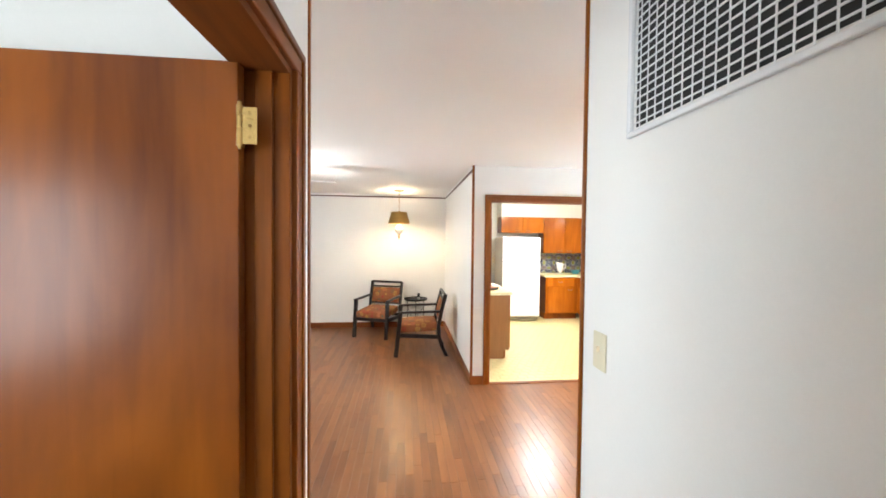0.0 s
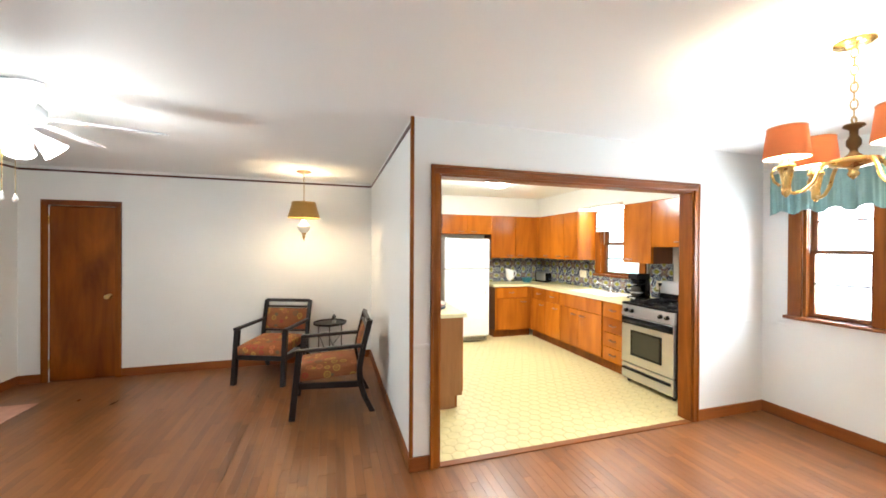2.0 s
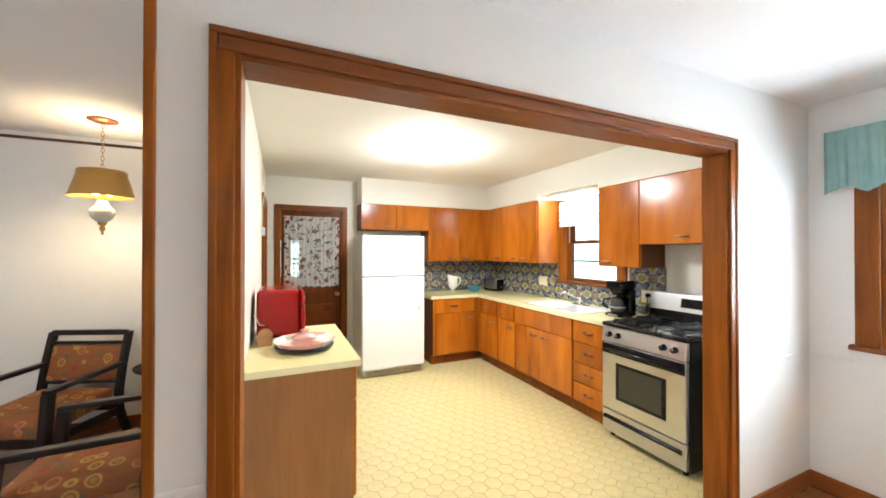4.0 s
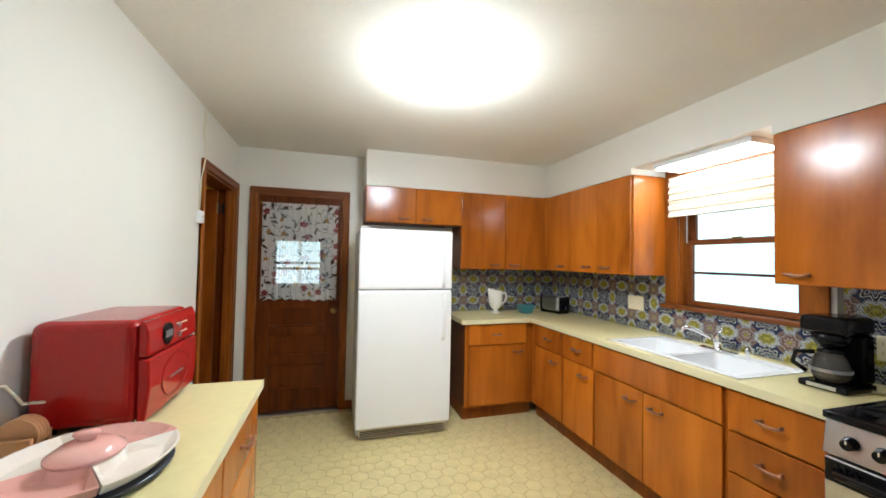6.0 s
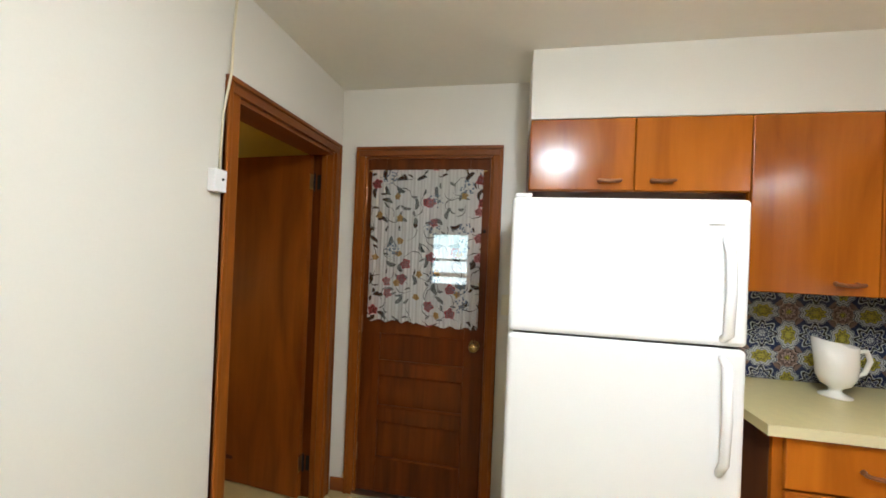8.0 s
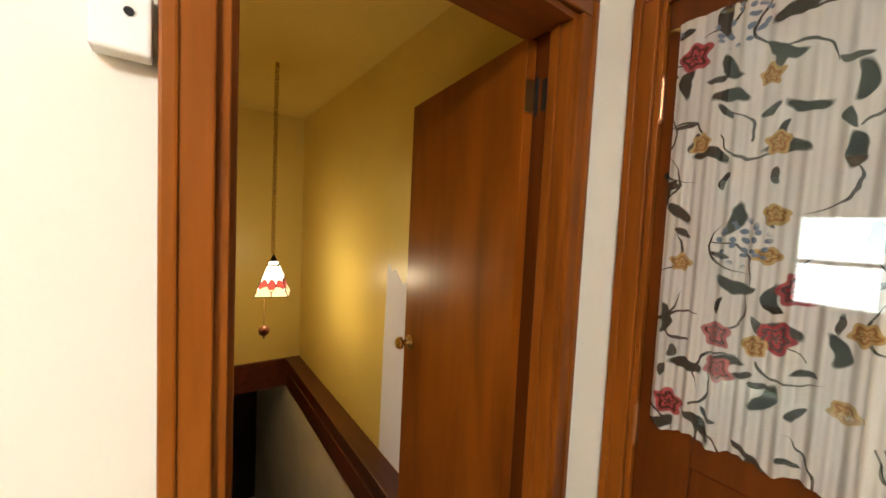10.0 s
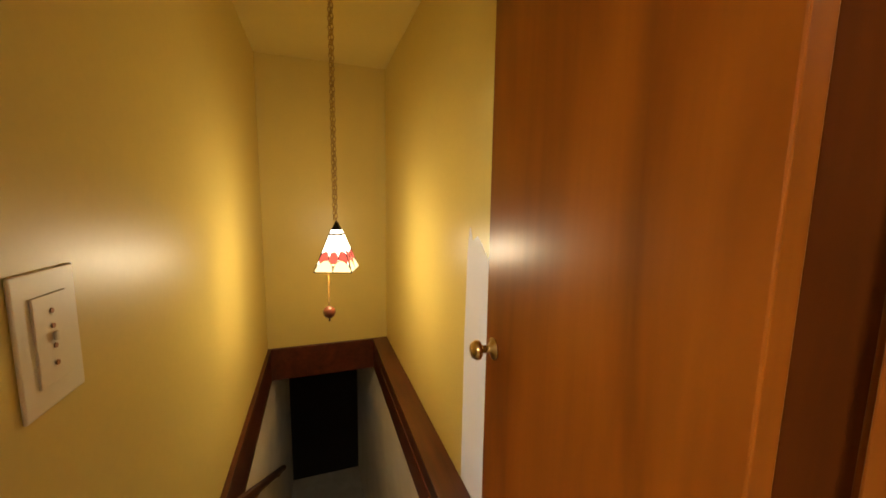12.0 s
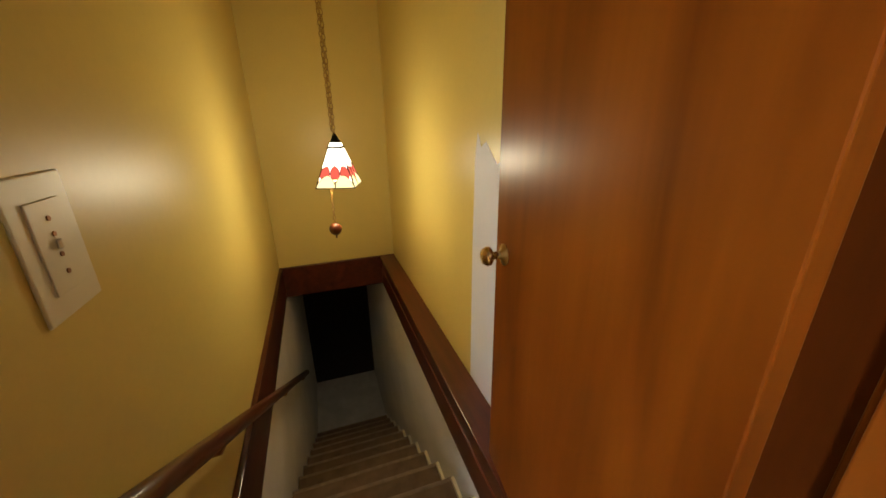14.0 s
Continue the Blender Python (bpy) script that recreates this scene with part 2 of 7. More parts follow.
M_TEALBOX = mat("teal_plastic", (0.05, 0.22, 0.27), 0.35, vary=0.08, bump=0)
M_TEAL = mat("teal_cloth", (0.25, 0.40, 0.39), 0.85, vary=0.12, scale=10, fine=300, bump=0.3, bump_scale=0.001)
M_ORANGE = mat("orange_shade", (0.62, 0.17, 0.05), 0.75, vary=0.06, fine=260, bump=0.15)
M_SHADE_IN = mat("shade_lining", (0.85, 0.80, 0.70), 0.7, vary=0.03)
M_GLASS = glass("window_glass")
M_BULB = shine("lit_bulb", (1.0, 0.80, 0.50), 12)
M_DIFF = shine("lit_diffuser", (1.0, 0.97, 0.92), 9)
M_MAT = mat("salmon_rug", (0.56, 0.33, 0.25), 0.95, vary=0.12, scale=12, fine=220, bump=0.4, bump_scale=0.003)
M_CARPET = mat("brown_stair_carpet", (0.16, 0.105, 0.065), 0.95, vary=0.3, scale=14, fine=260, bump=0.5, bump_scale=0.004)
M_LITEDGE = mat("lit_carpet_edge", (0.26, 0.19, 0.13), 0.95, vary=0.3, scale=20, fine=260, bump=0.5, bump_scale=0.004)
M_CONCRETE = mat("pale_concrete", (0.58, 0.56, 0.53), 0.8, vary=0.2, scale=5, fine=60, bump=0.2)
M_BASKET = mat("dark_wicker", (0.075, 0.055, 0.035), 0.7, vary=0.4, scale=40, fine=120, bump=0.4)
M_LINEN = mat("white_linen", (0.76, 0.76, 0.78), 0.9, vary=0.06, bump=0.2)
M_BLIND = mat("cream_shade_cloth", (0.78, 0.73, 0.58), 0.85, vary=0.08, fine=200, bump=0.2)
M_DOORSHADE = mat("doorway_shade", (0.016, 0.009, 0.006), 0.6, vary=0.3)
M_LAWN = mat("lawn", (0.07, 0.12, 0.035), 0.95, vary=0.3, scale=3, fine=60)
M_TRAY = mat("navy_tray", (0.012, 0.014, 0.022), 0.3, vary=0.1)
M_CORK = mat("tan_wood", (0.42, 0.21, 0.09), 0.6, vary=0.15, scale=25)


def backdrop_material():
    m = bpy.data.materials.new("garden_glow")
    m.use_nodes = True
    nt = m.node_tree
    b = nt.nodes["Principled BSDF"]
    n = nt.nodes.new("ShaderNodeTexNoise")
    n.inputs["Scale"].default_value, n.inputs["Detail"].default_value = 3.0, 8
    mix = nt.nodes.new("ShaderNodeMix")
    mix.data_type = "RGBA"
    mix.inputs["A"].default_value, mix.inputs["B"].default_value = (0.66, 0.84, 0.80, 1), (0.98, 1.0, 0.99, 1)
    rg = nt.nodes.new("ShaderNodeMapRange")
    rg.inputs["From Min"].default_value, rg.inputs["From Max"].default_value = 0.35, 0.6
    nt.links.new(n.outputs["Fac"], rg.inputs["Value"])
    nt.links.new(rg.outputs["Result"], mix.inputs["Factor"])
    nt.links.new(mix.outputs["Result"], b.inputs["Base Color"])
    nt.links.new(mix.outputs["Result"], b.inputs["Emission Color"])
    # emission and pale colour put the outdoor daylight into the sheet
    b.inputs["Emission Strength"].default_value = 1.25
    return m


M_BACKDROP = backdrop_material()


# ---- mesh helpers ----
def box(bm, x0, x1, y0, y1, z0, z1):
    v = [bm.verts.new(p) for p in ((x0, y0, z0), (x1, y0, z0), (x1, y1, z0), (x0, y1, z0), (x0, y0, z1), (x1, y0, z1), (x1, y1, z1), (x0, y1, z1))]
    for q in ((3, 2, 1, 0), (4, 5, 6, 7), (0, 1, 5, 4), (1, 2, 6, 5), (2, 3, 7, 6), (3, 0, 4, 7)):
        bm.faces.new([v[i] for i in q])
    return bm


def boxes(*rows):
    bm = bmesh.new()
    for r in rows:
        box(bm, *r)
    return bm


def sheet(xs, ys, z0, z1, filled):
    """One flat board over the cells of a grid for which filled(x, y) holds."""
    bm = bmesh.new()
    lo = {(i, j): bm.verts.new((x, y, z1)) for i, x in enumerate(xs) for j, y in enumerate(ys)}
    for i in range(len(xs) - 1):
        for j in range(len(ys) - 1):
            if filled((xs[i] + xs[i + 1]) / 2, (ys[j] + ys[j + 1]) / 2):
                bm.faces.new((lo[i, j], lo[i + 1, j], lo[i + 1, j + 1], lo[i, j + 1]))
    bmesh.ops.delete(bm, geom=[v for v in bm.verts if not v.link_faces], context="VERTS")
    ext = bmesh.ops.extrude_face_region(bm, geom=list(bm.faces))
    bmesh.ops.translate(bm, verts=[v for v in ext["geom"] if isinstance(v, bmesh.types.BMVert)], vec=(0, 0, z0 - z1))
    return bm


def slab(pts, y0, y1):
    """A prism: an outline in x and z, drawn out from y0 to y1."""
    bm = bmesh.new()
    a, b = [bm.verts.new((x, y0, z)) for x, z in pts], [bm.verts.new((x, y1, z)) for x, z in pts]
    bm.faces.new(a), bm.faces.new(b[::-1])
    for i in range(len(pts)):
        j = (i + 1) % len(pts)
        bm.faces.new((a[j], a[i], b[i], b[j]))
    bmesh.ops.recalc_face_normals(bm, faces=bm.faces)
    return bm


def lathe(profile, n=28, at=(0, 0, 0), bm=None, sx=1.0, sy=1.0, wave=0.0, waves=0):
    """A turned body from rows of radius and height."""
    bm = bm or bmesh.new()
    rings = []
    for r, z in profile:
        ring = []
        for i in range(n):
            a = 2 * math.pi * i / n
            q = r * (1 + wave * math.cos(waves * a))
            ring.append(bm.verts.new((at[0] + sx * q * math.cos(a), at[1] + sy * q * math.sin(a), at[2] + z)))
        rings.append(ring)
    for a, b in zip(rings, rings[1:]):
        for i in range(n):
            j = (i + 1) % n
            bm.faces.new((a[i], a[j], b[j], b[i]))
    if profile[0][0] > 1e-4:
        bm.faces.new(rings[0][::-1])
    if profile[-1][0] > 1e-4:
        bm.faces.new(rings[-1])
    return bm


def shell(profile, n=28, at=(0, 0, 0)):
    """As lathe, open at both ends."""
    bm = bmesh.new()
    rings = [[bm.verts.new((at[0] + r * math.cos(2 * math.pi * i / n), at[1] + r * math.sin(2 * math.pi * i / n), at[2] + z)) for i in range(n)] for r, z in profile]
    for a, b in zip(rings, rings[1:]):
        for i in range(n):
            j = (i + 1) % n
            bm.faces.new((a[i], a[j], b[j], b[i]))
    return bm


def tube(pts, r, n=8, bm=None, closed=False):
    """A round bar along points; r may be a list."""
    bm = bm or bmesh.new()
    pts = [Vector(p) for p in pts]
    rs = r if isinstance(r, (list, tuple)) else [r] * len(pts)
    rings, up = [], None
    for i, p in enumerate(pts):
        if closed:
            d = pts[(i + 1) % len(pts)] - pts[i - 1]
        else:
            d = pts[min(i + 1, len(pts) - 1)] - pts[max(i - 1, 0)]
        d.normalize()
        if up is None:
            up = d.orthogonal().normalized()
        u = (up - d * up.dot(d)).normalized()
        up = u
        w = d.cross(u)
        rings.append([bm.verts.new(p + rs[i] * (math.cos(2 * math.pi * k / n) * u + math.sin(2 * math.pi * k / n) * w)) for k in range(n)])
    for a, b in zip(rings, rings[1:] + (rings[:1] if closed else [])):
        for k in range(n):
            j = (k + 1) % n
            bm.faces.new((a[k], a[j], b[j], b[k]))
    if not closed:
        bm.faces.new(rings[0][::-1]), bm.faces.new(rings[-1])
    return bm


def bar(p, q, w, d, side=(0, 0, 1), bm=None):
    """A square bar from p to q, w wide across side and d deep."""
    bm = bm or bmesh.new()
    p, q = Vector(p), Vector(q)
    a = (q - p).normalized()
    s = Vector(side)
    u = a.cross(s).normalized() * (w / 2)
    v = u.cross(a).normalized() * (d / 2)
    vs = [bm.verts.new(o + i * u + j * v) for o in (p, q) for i, j in ((-1, -1), (1, -1), (1, 1), (-1, 1))]
    for f in ((3, 2, 1, 0), (4, 5, 6, 7), (0, 1, 5, 4), (1, 2, 6, 5), (2, 3, 7, 6), (3, 0, 4, 7)):
        bm.faces.new([vs[i] for i in f])
    return bm


def part(name, bm, material, parent=None, label="", bevel=0.0, smooth=False, seg=2):
    bmesh.ops.recalc_face_normals(bm, faces=bm.faces)
    me = bpy.data.meshes.new(name)
    bm.to_mesh(me)
    bm.free()
    me.materials.append(material)
    if smooth:
        me.shade_smooth()
    ob = new(name, me)
    if parent:
        ob.parent = parent
        ob.matrix_parent_inverse = Matrix() if parent.parent else parent.matrix_basis.inverted()
    if label:
        ob["label"] = label
    if bevel:
        md = ob.modifiers.new("bevel", "BEVEL")
        md.width, md.segments, md.limit_method, md.angle_limit = bevel, seg, "ANGLE", radians(40)
    return ob


def thing(name, label, category, at=(0, 0, 0), group=""):
    ob = new(name)
    ob.location = at
    return tagged(ob, label, category, group)


def structure(name, bm, material, label="", category="", bevel=0.0):
    return tagged(part(name, bm, material, None, "", bevel), label, category, kind="structure")


# ---- the plan ----
H = 2.44
XW, XE = -3.15, 4.14          # living room's west wall, east wall of dining room and kitchen
YS, YM, YN, YK = 1.56, 4.35, 7.10, 8.12   # south wall, kitchen's front wall, living room's back wall, kitchen's back wall
XL, XK = 0.70, 0.84           # the wall between living room and kitchen
SY0, SY1, SX = 7.19, 8.16, -2.20   # stairwell
HL, HR = -0.34, 0.56          # hall


def wall(name, axis, p0, p1, a0, a1, material, openings=(), z0=0.0, z1=H, label=""):
    """A wall across the axis between p0 and p1, running from a0 to a1, with openings (from, to, sill, head)."""
    bm = bmesh.new()

    def block(u0, u1, w0, w1):
        if u1 - u0 > 1e-4 and w1 - w0 > 1e-4:
            box(bm, p0, p1, u0, u1, w0, w1) if axis == "x" else box(bm, u0, u1, p0, p1, w0, w1)
    u = a0
    for o0, o1, s, h in sorted(openings):
        block(u, o0, z0, z1)
        block(o0, o1, z0, s)
        block(o0, o1, h, z1)
        u = o1
    block(u, a1, z0, z1)
    return structure(name, bm, material, label)


DW = (3.06, 4.04, 0.95, 2.08)   # dining window
KW = (5.80, 6.55, 1.15, 2.06)   # kitchen window
LW = (2.3, 4.2, 0.95, 2.08)     # living room's west window
FD = (5.36, 6.27, 0.0, 2.03)    # front door
CD = (-2.88, -2.26, 0.0, 2.00)  # closet door
SD = (7.25, 8.022, 0.0, 2.03)    # stair door
BD = (1.00, 1.765, 0.0, 2.03)   # back door
KO = (0.895, 3.25, 0.0, 2.06)   # kitchen opening
HD = (0.60, 1.38, 0.0, 2.055)    # hall door

structure("floor", boxes((XW, XE, YS - 0.12, YM + 0.025, -0.1, -0.004), (XW, XL, YM + 0.025, YN, -0.1, -0.004), (HL, HR, -2.0, YS - 0.12, -0.1, -0.004)), M_FLOORGAP, "oak strip floor with a satin varnish")
FLOOR = scene.objects["floor"]
kitchen_floor = structure("floor_kitchen", boxes((XK, XE, YM + 0.025, YK, -0.1, -0.002), (XL - 0.02, XK, SD[0], SD[1], -0.1, -0.002)), M_VGROUT, "pale yellow sheet floor with a hexagon pattern")
structure("ceiling", boxes((XW - 0.12, XE + 0.12, YS - 0.12, YM + 0.06, H, H + 0.1), (XW - 0.12, XL + 0.07, YM + 0.06, YN + 0.04, H, H + 0.1), (HL - 0.12, HR + 0.12, -2.0, YS - 0.12, H, H + 0.1), (-2.0, HL - 0.12, -1.0, YS - 0.12, H, H + 0.1)), M_CEIL, "smooth white ceiling")
structure("ceiling_kitchen", boxes((XL + 0.07, XE + 0.12, YM + 0.06, YK + 0.12, H, H + 0.1)), M_KCEIL, "white ceiling with brushed texture")
structure("ceiling_stairs", boxes((SX - 0.1, XL + 0.07, YN + 0.04, SY1 + 0.12, H, H + 0.1)), M_YELLOW, "cream painted ceiling")

wall("wall_west", "x", XW - 0.12, XW, YS - 0.12, YN + 0.09, M_WALL, [FD, LW])
wall("wall_living_south", "y", YS - 0.12, YS, XW, HL - 0.12, M_WALL)
wall("wall_dining_south", "y", YS - 0.12, YS, HR + 0.12, XE, M_WALL)
wall("wall_hall_left", "x", HL - 0.12, HL, -2.0, YS, M_WALL, [HD])
wall("wall_hall_right", "x", HR, HR + 0.12, -2.0, YS, M_WALL)
wall("wall_hall_end", "y", -2.12, -2.0, HL - 0.12, HR + 0.12, M_WALL)
wall("wall_bedroom", "x", -2.1, -2.0, -1.0, YS - 0.12, M_WALL, [(-0.5, 0.4, 0.95, 1.95)])
wall("wall_bedroom_south", "y", -1.1, -1.0, -2.1, HL - 0.12, M_WALL)
structure("floor_bedroom", boxes((-2.0, HL - 0.12, -1.0, YS - 0.12, -0.1, -0.003), (HL - 0.12, HL, HD[0], HD[1], -0.1, -0.003)), M_FLOORGAP)
wall("wall_dining_east", "x", XE, XE + 0.12, YS - 0.12, YM + 0.06, M_WALL, [DW])
wall("wall_kitchen_east", "x", XE, XE + 0.12, YM + 0.06, YK + 0.12, M_KWALL, [KW])
wall("wall_kitchen_front", "y", YM, YM + 0.12, XL, XE, M_WALL, [KO])
wall("wall_living_east", "x", XL, XL + 0.07, YM + 0.12, YN + 0.04, M_WALL)
wall("wall_kitchen_west", "x", XL + 0.07, XK, YM + 0.12, YN + 0.04, M_KWALL)
wall("wall_stair_door", "x", XL, XK, YN + 0.04, YK + 0.12, M_KWALL, [SD])
wall("wall_kitchen_back", "y", YK, YK + 0.12, XK, XE, M_KWALL, [BD])
wall("wall_living_back", "y", YN, YN + 0.04, XW, XL, M_WALL, [CD])
wall("wall_stair_left", "y", YN + 0.04, SY0, SX, XL, M_YELLOW, z0=-0.1)
wall("wall_stair_right", "y", SY1, SY1 + 0.1, SX, XL, M_YELLOW, z0=-0.1)
wall("wall_stair_far", "x", SX - 0.1, SX, SY0, SY1, M_YELLOW, z0=-0.1)
# unseen dark box added to block sky light and darken the door gap
structure("closet_back", boxes((-3.15, -2.2, YN + 0.075, YN + 0.088, -0.1, H), (CD[0] - 0.2, CD[0] - 0.01, YN + 0.04, YN + 0.075, -0.1, H), (CD[1] + 0.01, -2.2, YN + 0.04, YN + 0.075, -0.1, H), (CD[0] - 0.01, CD[1] + 0.01, YN, YN + 0.075, -0.1, -0.004)), M_BACKDOOR)
structure("soffit_stove", boxes((3.80, XE, YM + 0.121, KW[0] - 0.05, 2.113, H)), M_KWALL, "white painted soffit over the cabinets")
structure("soffit_window", boxes((3.80, XE, KW[0] - 0.05, 6.66, 2.16, H)), M_KWALL, "white painted soffit over the sink window")
structure("soffit_side", boxes((3.80, XE, 6.66, 7.79, 2.113, H)), M_KWALL, "white painted soffit over the cabinets")
structure("soffit_back", boxes((1.95, XE, 7.79, YK, 2.113, H)), M_KWALL, "white painted soffit over the cabinets")

# stairs
structure("wall_stair_lower_left", boxes((-3.9, XL, SY0 - 0.1, SY0 + 0.02, -2.4, -0.101)), M_LOWER)
structure("wall_stair_lower_right", boxes((-3.9, XL, SY1 - 0.113, SY1 + 0.1, -2.4, -0.101)), M_LOWER)
# solid wall; its near-black colour is the shade of a dark doorway
structure("wall_stair_foot", boxes((-3.9, -3.8, SY0 - 0.1, SY1 + 0.1, -2.4, 0.0)), M_DOORSHADE, "near-black wall for the unlit doorway at the foot of the stairs")
structure("ceiling_stairs_lower", boxes((-3.9, SX, SY0 - 0.1, SY1 + 0.1, -0.1, -0.02)), M_LOWER)
structure("floor_basement", boxes((-3.8, -2.3, SY0 - 0.1, SY1 + 0.1, -2.4, -2.28)), M_CONCRETE, "pale concrete basement floor")
structure("floor_stair_head", boxes((0.175, XL - 0.02, SY0, SY1, -0.12, -0.004)), M_VGROUT)
structure("stair_end_wall", boxes((0.175, XL, SY0 + 0.02, SY1 - 0.113, -2.4, -0.121)), M_LOWER)
stairs = thing("staircase", "steep basement stairs covered in worn brown carpet", "stairs", (0.4, 7.66, -2.28))
for k in range(12):
    x, z = 0.175 - 0.255 * k, -0.19 * (k + 1)
    if k == 11:
        break
    part("tread", boxes((x - 0.275, x, SY0 + 0.022, SY1 - 0.116, z - 0.035, z)), M_CARPET, stairs, bevel=0.012)
    # paler bar paints in the light that catches each tread's edge
    part("nosing", tube([(x - 0.268, SY0 + 0.024, z - 0.015), (x - 0.268, SY1 - 0.118, z - 0.015)], 0.019, 10), M_LITEDGE, stairs, "carpet edge coloured paler, as if lit", smooth=True)
    part("riser", boxes((x - 0.02, x, SY0 + 0.022, SY1 - 0.116, z, z + 0.155 if k else z + 0.068)), M_CARPET, stairs)
    part("nosing_guard", boxes((x - 0.265, x - 0.04, SY1 - 0.133, SY1 - 0.1165, z + 0.001, z + 0.02)), M_PLASTIC, stairs, "pale corner strip")
part("riser", boxes((0.175 - 0.255 * 11 - 0.02, 0.175 - 0.255 * 11, SY0 + 0.022, SY1 - 0.116, -2.28, -2.126)), M_CARPET, stairs)

trim = structure("trim_stairwell", boxes((SX + 0.03, XL - 0.02, SY1 - 0.13, SY1, 0.14, 0.165), (SX + 0.03, XL - 0.02, SY1 - 0.118, SY1, -0.1, 0.14),
                                         (SX, SX + 0.03, SY0, SY1, -0.1, 0.165), (SX + 0.03, XL - 0.02, SY0, SY0 + 0.025, -0.1, 0.165)), M_DARKTRIM, "dark red-brown stained boards round the stairwell", bevel=0.004)
structure("trim_stairwell_lower", boxes((SX + 0.03, 0.175, SY1 - 0.124, SY1 - 0.1185, -0.1, 0.05)), M_DARKTRIM)


# ---- trim ----
def casing(name, axis, face, out, a0, a1, head, w=0.06, d=0.018, floor=0.0, sill=False, material=None, material_top=None):
    """The boards round an opening: two uprights and a head, each with a raised outer bead."""
    ob = new(name)
    tagged(ob, "red-brown stained wooden casing round the opening", "casing", kind="structure")
    f0, f1 = sorted((face, face + out * d))
    g0, g1 = sorted((face, face + out * (d + 0.006)))

    def block(p0, p1, u0, u1, z0, z1):
        return (p0, p1, u0, u1, z0, z1) if axis == "x" else (u0, u1, p0, p1, z0, z1)
    for u0, u1, b0, b1 in ((a0 - w, a0, a0 - w, a0 - w + 0.02), (a1, a1 + w, a1 + w - 0.02, a1 + w)):
        part("upright", boxes(block(f0, f1, u0, u1, floor, head), block(g0, g1, b0, b1, floor, head + w - 0.02)), material or M_TRIM, ob, bevel=0.004)
    part("head", boxes(block(f0, f1, a0 - w + 0.02, a1 + w - 0.02, head, head + w - 0.02), block(g0, g1, a0 - w, a1 + w, head + w - 0.02, head + w)), material_top or (M_TRIMY if axis == "x" else M_TRIMX), ob, bevel=0.004)
    return ob


def lining(name, axis, p0, p1, a0, a1, head, t=0.018, stop=None, rebate=0.0):
    """The jambs inside an opening, with a door stop."""
    ob = new(name)
    tagged(ob, "stained wooden door lining", "door frame", kind="structure")

    def block(u0, u1, z0, z1, q0=p0, q1=p1):
        return (q0, q1, u0, u1, z0, z1) if axis == "x" else (u0, u1, q0, q1, z0, z1)
    part("jamb", boxes(block(a0 - 0.001, a0 + t, 0, head)), M_TRIM, ob, bevel=0.002)
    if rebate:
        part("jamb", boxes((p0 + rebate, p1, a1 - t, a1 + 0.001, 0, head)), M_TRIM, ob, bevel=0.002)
        # dark strip colours in the shade of the hinge gap
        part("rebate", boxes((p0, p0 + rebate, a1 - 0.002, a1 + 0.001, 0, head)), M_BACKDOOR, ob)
    else:
        part("jamb", boxes(block(a1 - t, a1 + 0.001, 0, head)), M_TRIM, ob, bevel=0.002)
    part("jamb_head", boxes(block(a0 + t, a1 - t, head - t, head + 0.001)), M_TRIMY if axis == "x" else M_TRIMX, ob)
    if stop:
        part("stop", boxes(block(a0 + t, a0 + t + 0.012, 0, head - t, *stop)), M_TRIM, ob, bevel=0.003)
        part("stop", boxes(block(a1 - t - 0.012, a1 - t, 0, head - t, *stop)), M_TRIM, ob, bevel=0.003)
    return ob


casing("casing_kitchen_opening", "y", YM, -1, KO[0], KO[1], KO[3], w=0.062)
lining("lining_kitchen_opening", "y", YM - 0.004, YM + 0.124, KO[0], KO[1], KO[3], t=0.015)
casing("casing_stair_door", "x", XK, 1, SD[0], SD[1], SD[3])
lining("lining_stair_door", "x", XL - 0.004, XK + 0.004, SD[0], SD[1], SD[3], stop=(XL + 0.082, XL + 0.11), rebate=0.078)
casing("casing_stair_door_inner", "x", XL, -1, SD[0] + 0.01, SD[1] - 0.001, SD[3], w=0.05)
casing("casing_back_door", "y", YK, -1, BD[0], BD[1], BD[3], w=0.056)
lining("lining_back_door", "y", YK - 0.003, YK + 0.123, BD[0], BD[1], BD[3], t=0.012)
casing("casing_front_door", "x", XW, 1, FD[0], FD[1], FD[3])
lining("lining_front_door", "x", XW - 0.124, XW + 0.004, FD[0], FD[1], FD[3], stop=(XW - 0.10, XW - 0.05))
casing("casing_closet_door", "y", YN, -1, CD[0], CD[1], CD[3])
casing("casing_hall_door", "x", HL, 1, HD[0], HD[1], HD[3])
casing("casing_hall_door_inner", "x", HL - 0.12, -1, HD[0], HD[1], HD[3])
lining("lining_hall_door", "x", HL - 0.124, HL + 0.004, HD[0], HD[1], HD[3], stop=(HL - 0.08, HL - 0.035))
structure("trim_threshold", boxes((KO[0] + 0.015, KO[1] - 0.015, YM - 0.020, YM + 0.040, -0.002, 0.009)), M_TRIMX, "worn wooden threshold strip", bevel=0.004)
structure("threshold_back_door", boxes((BD[0], BD[1], YK - 0.03, YK + 0.12, -0.002, 0.015)), M_STEEL, "aluminium door sill")

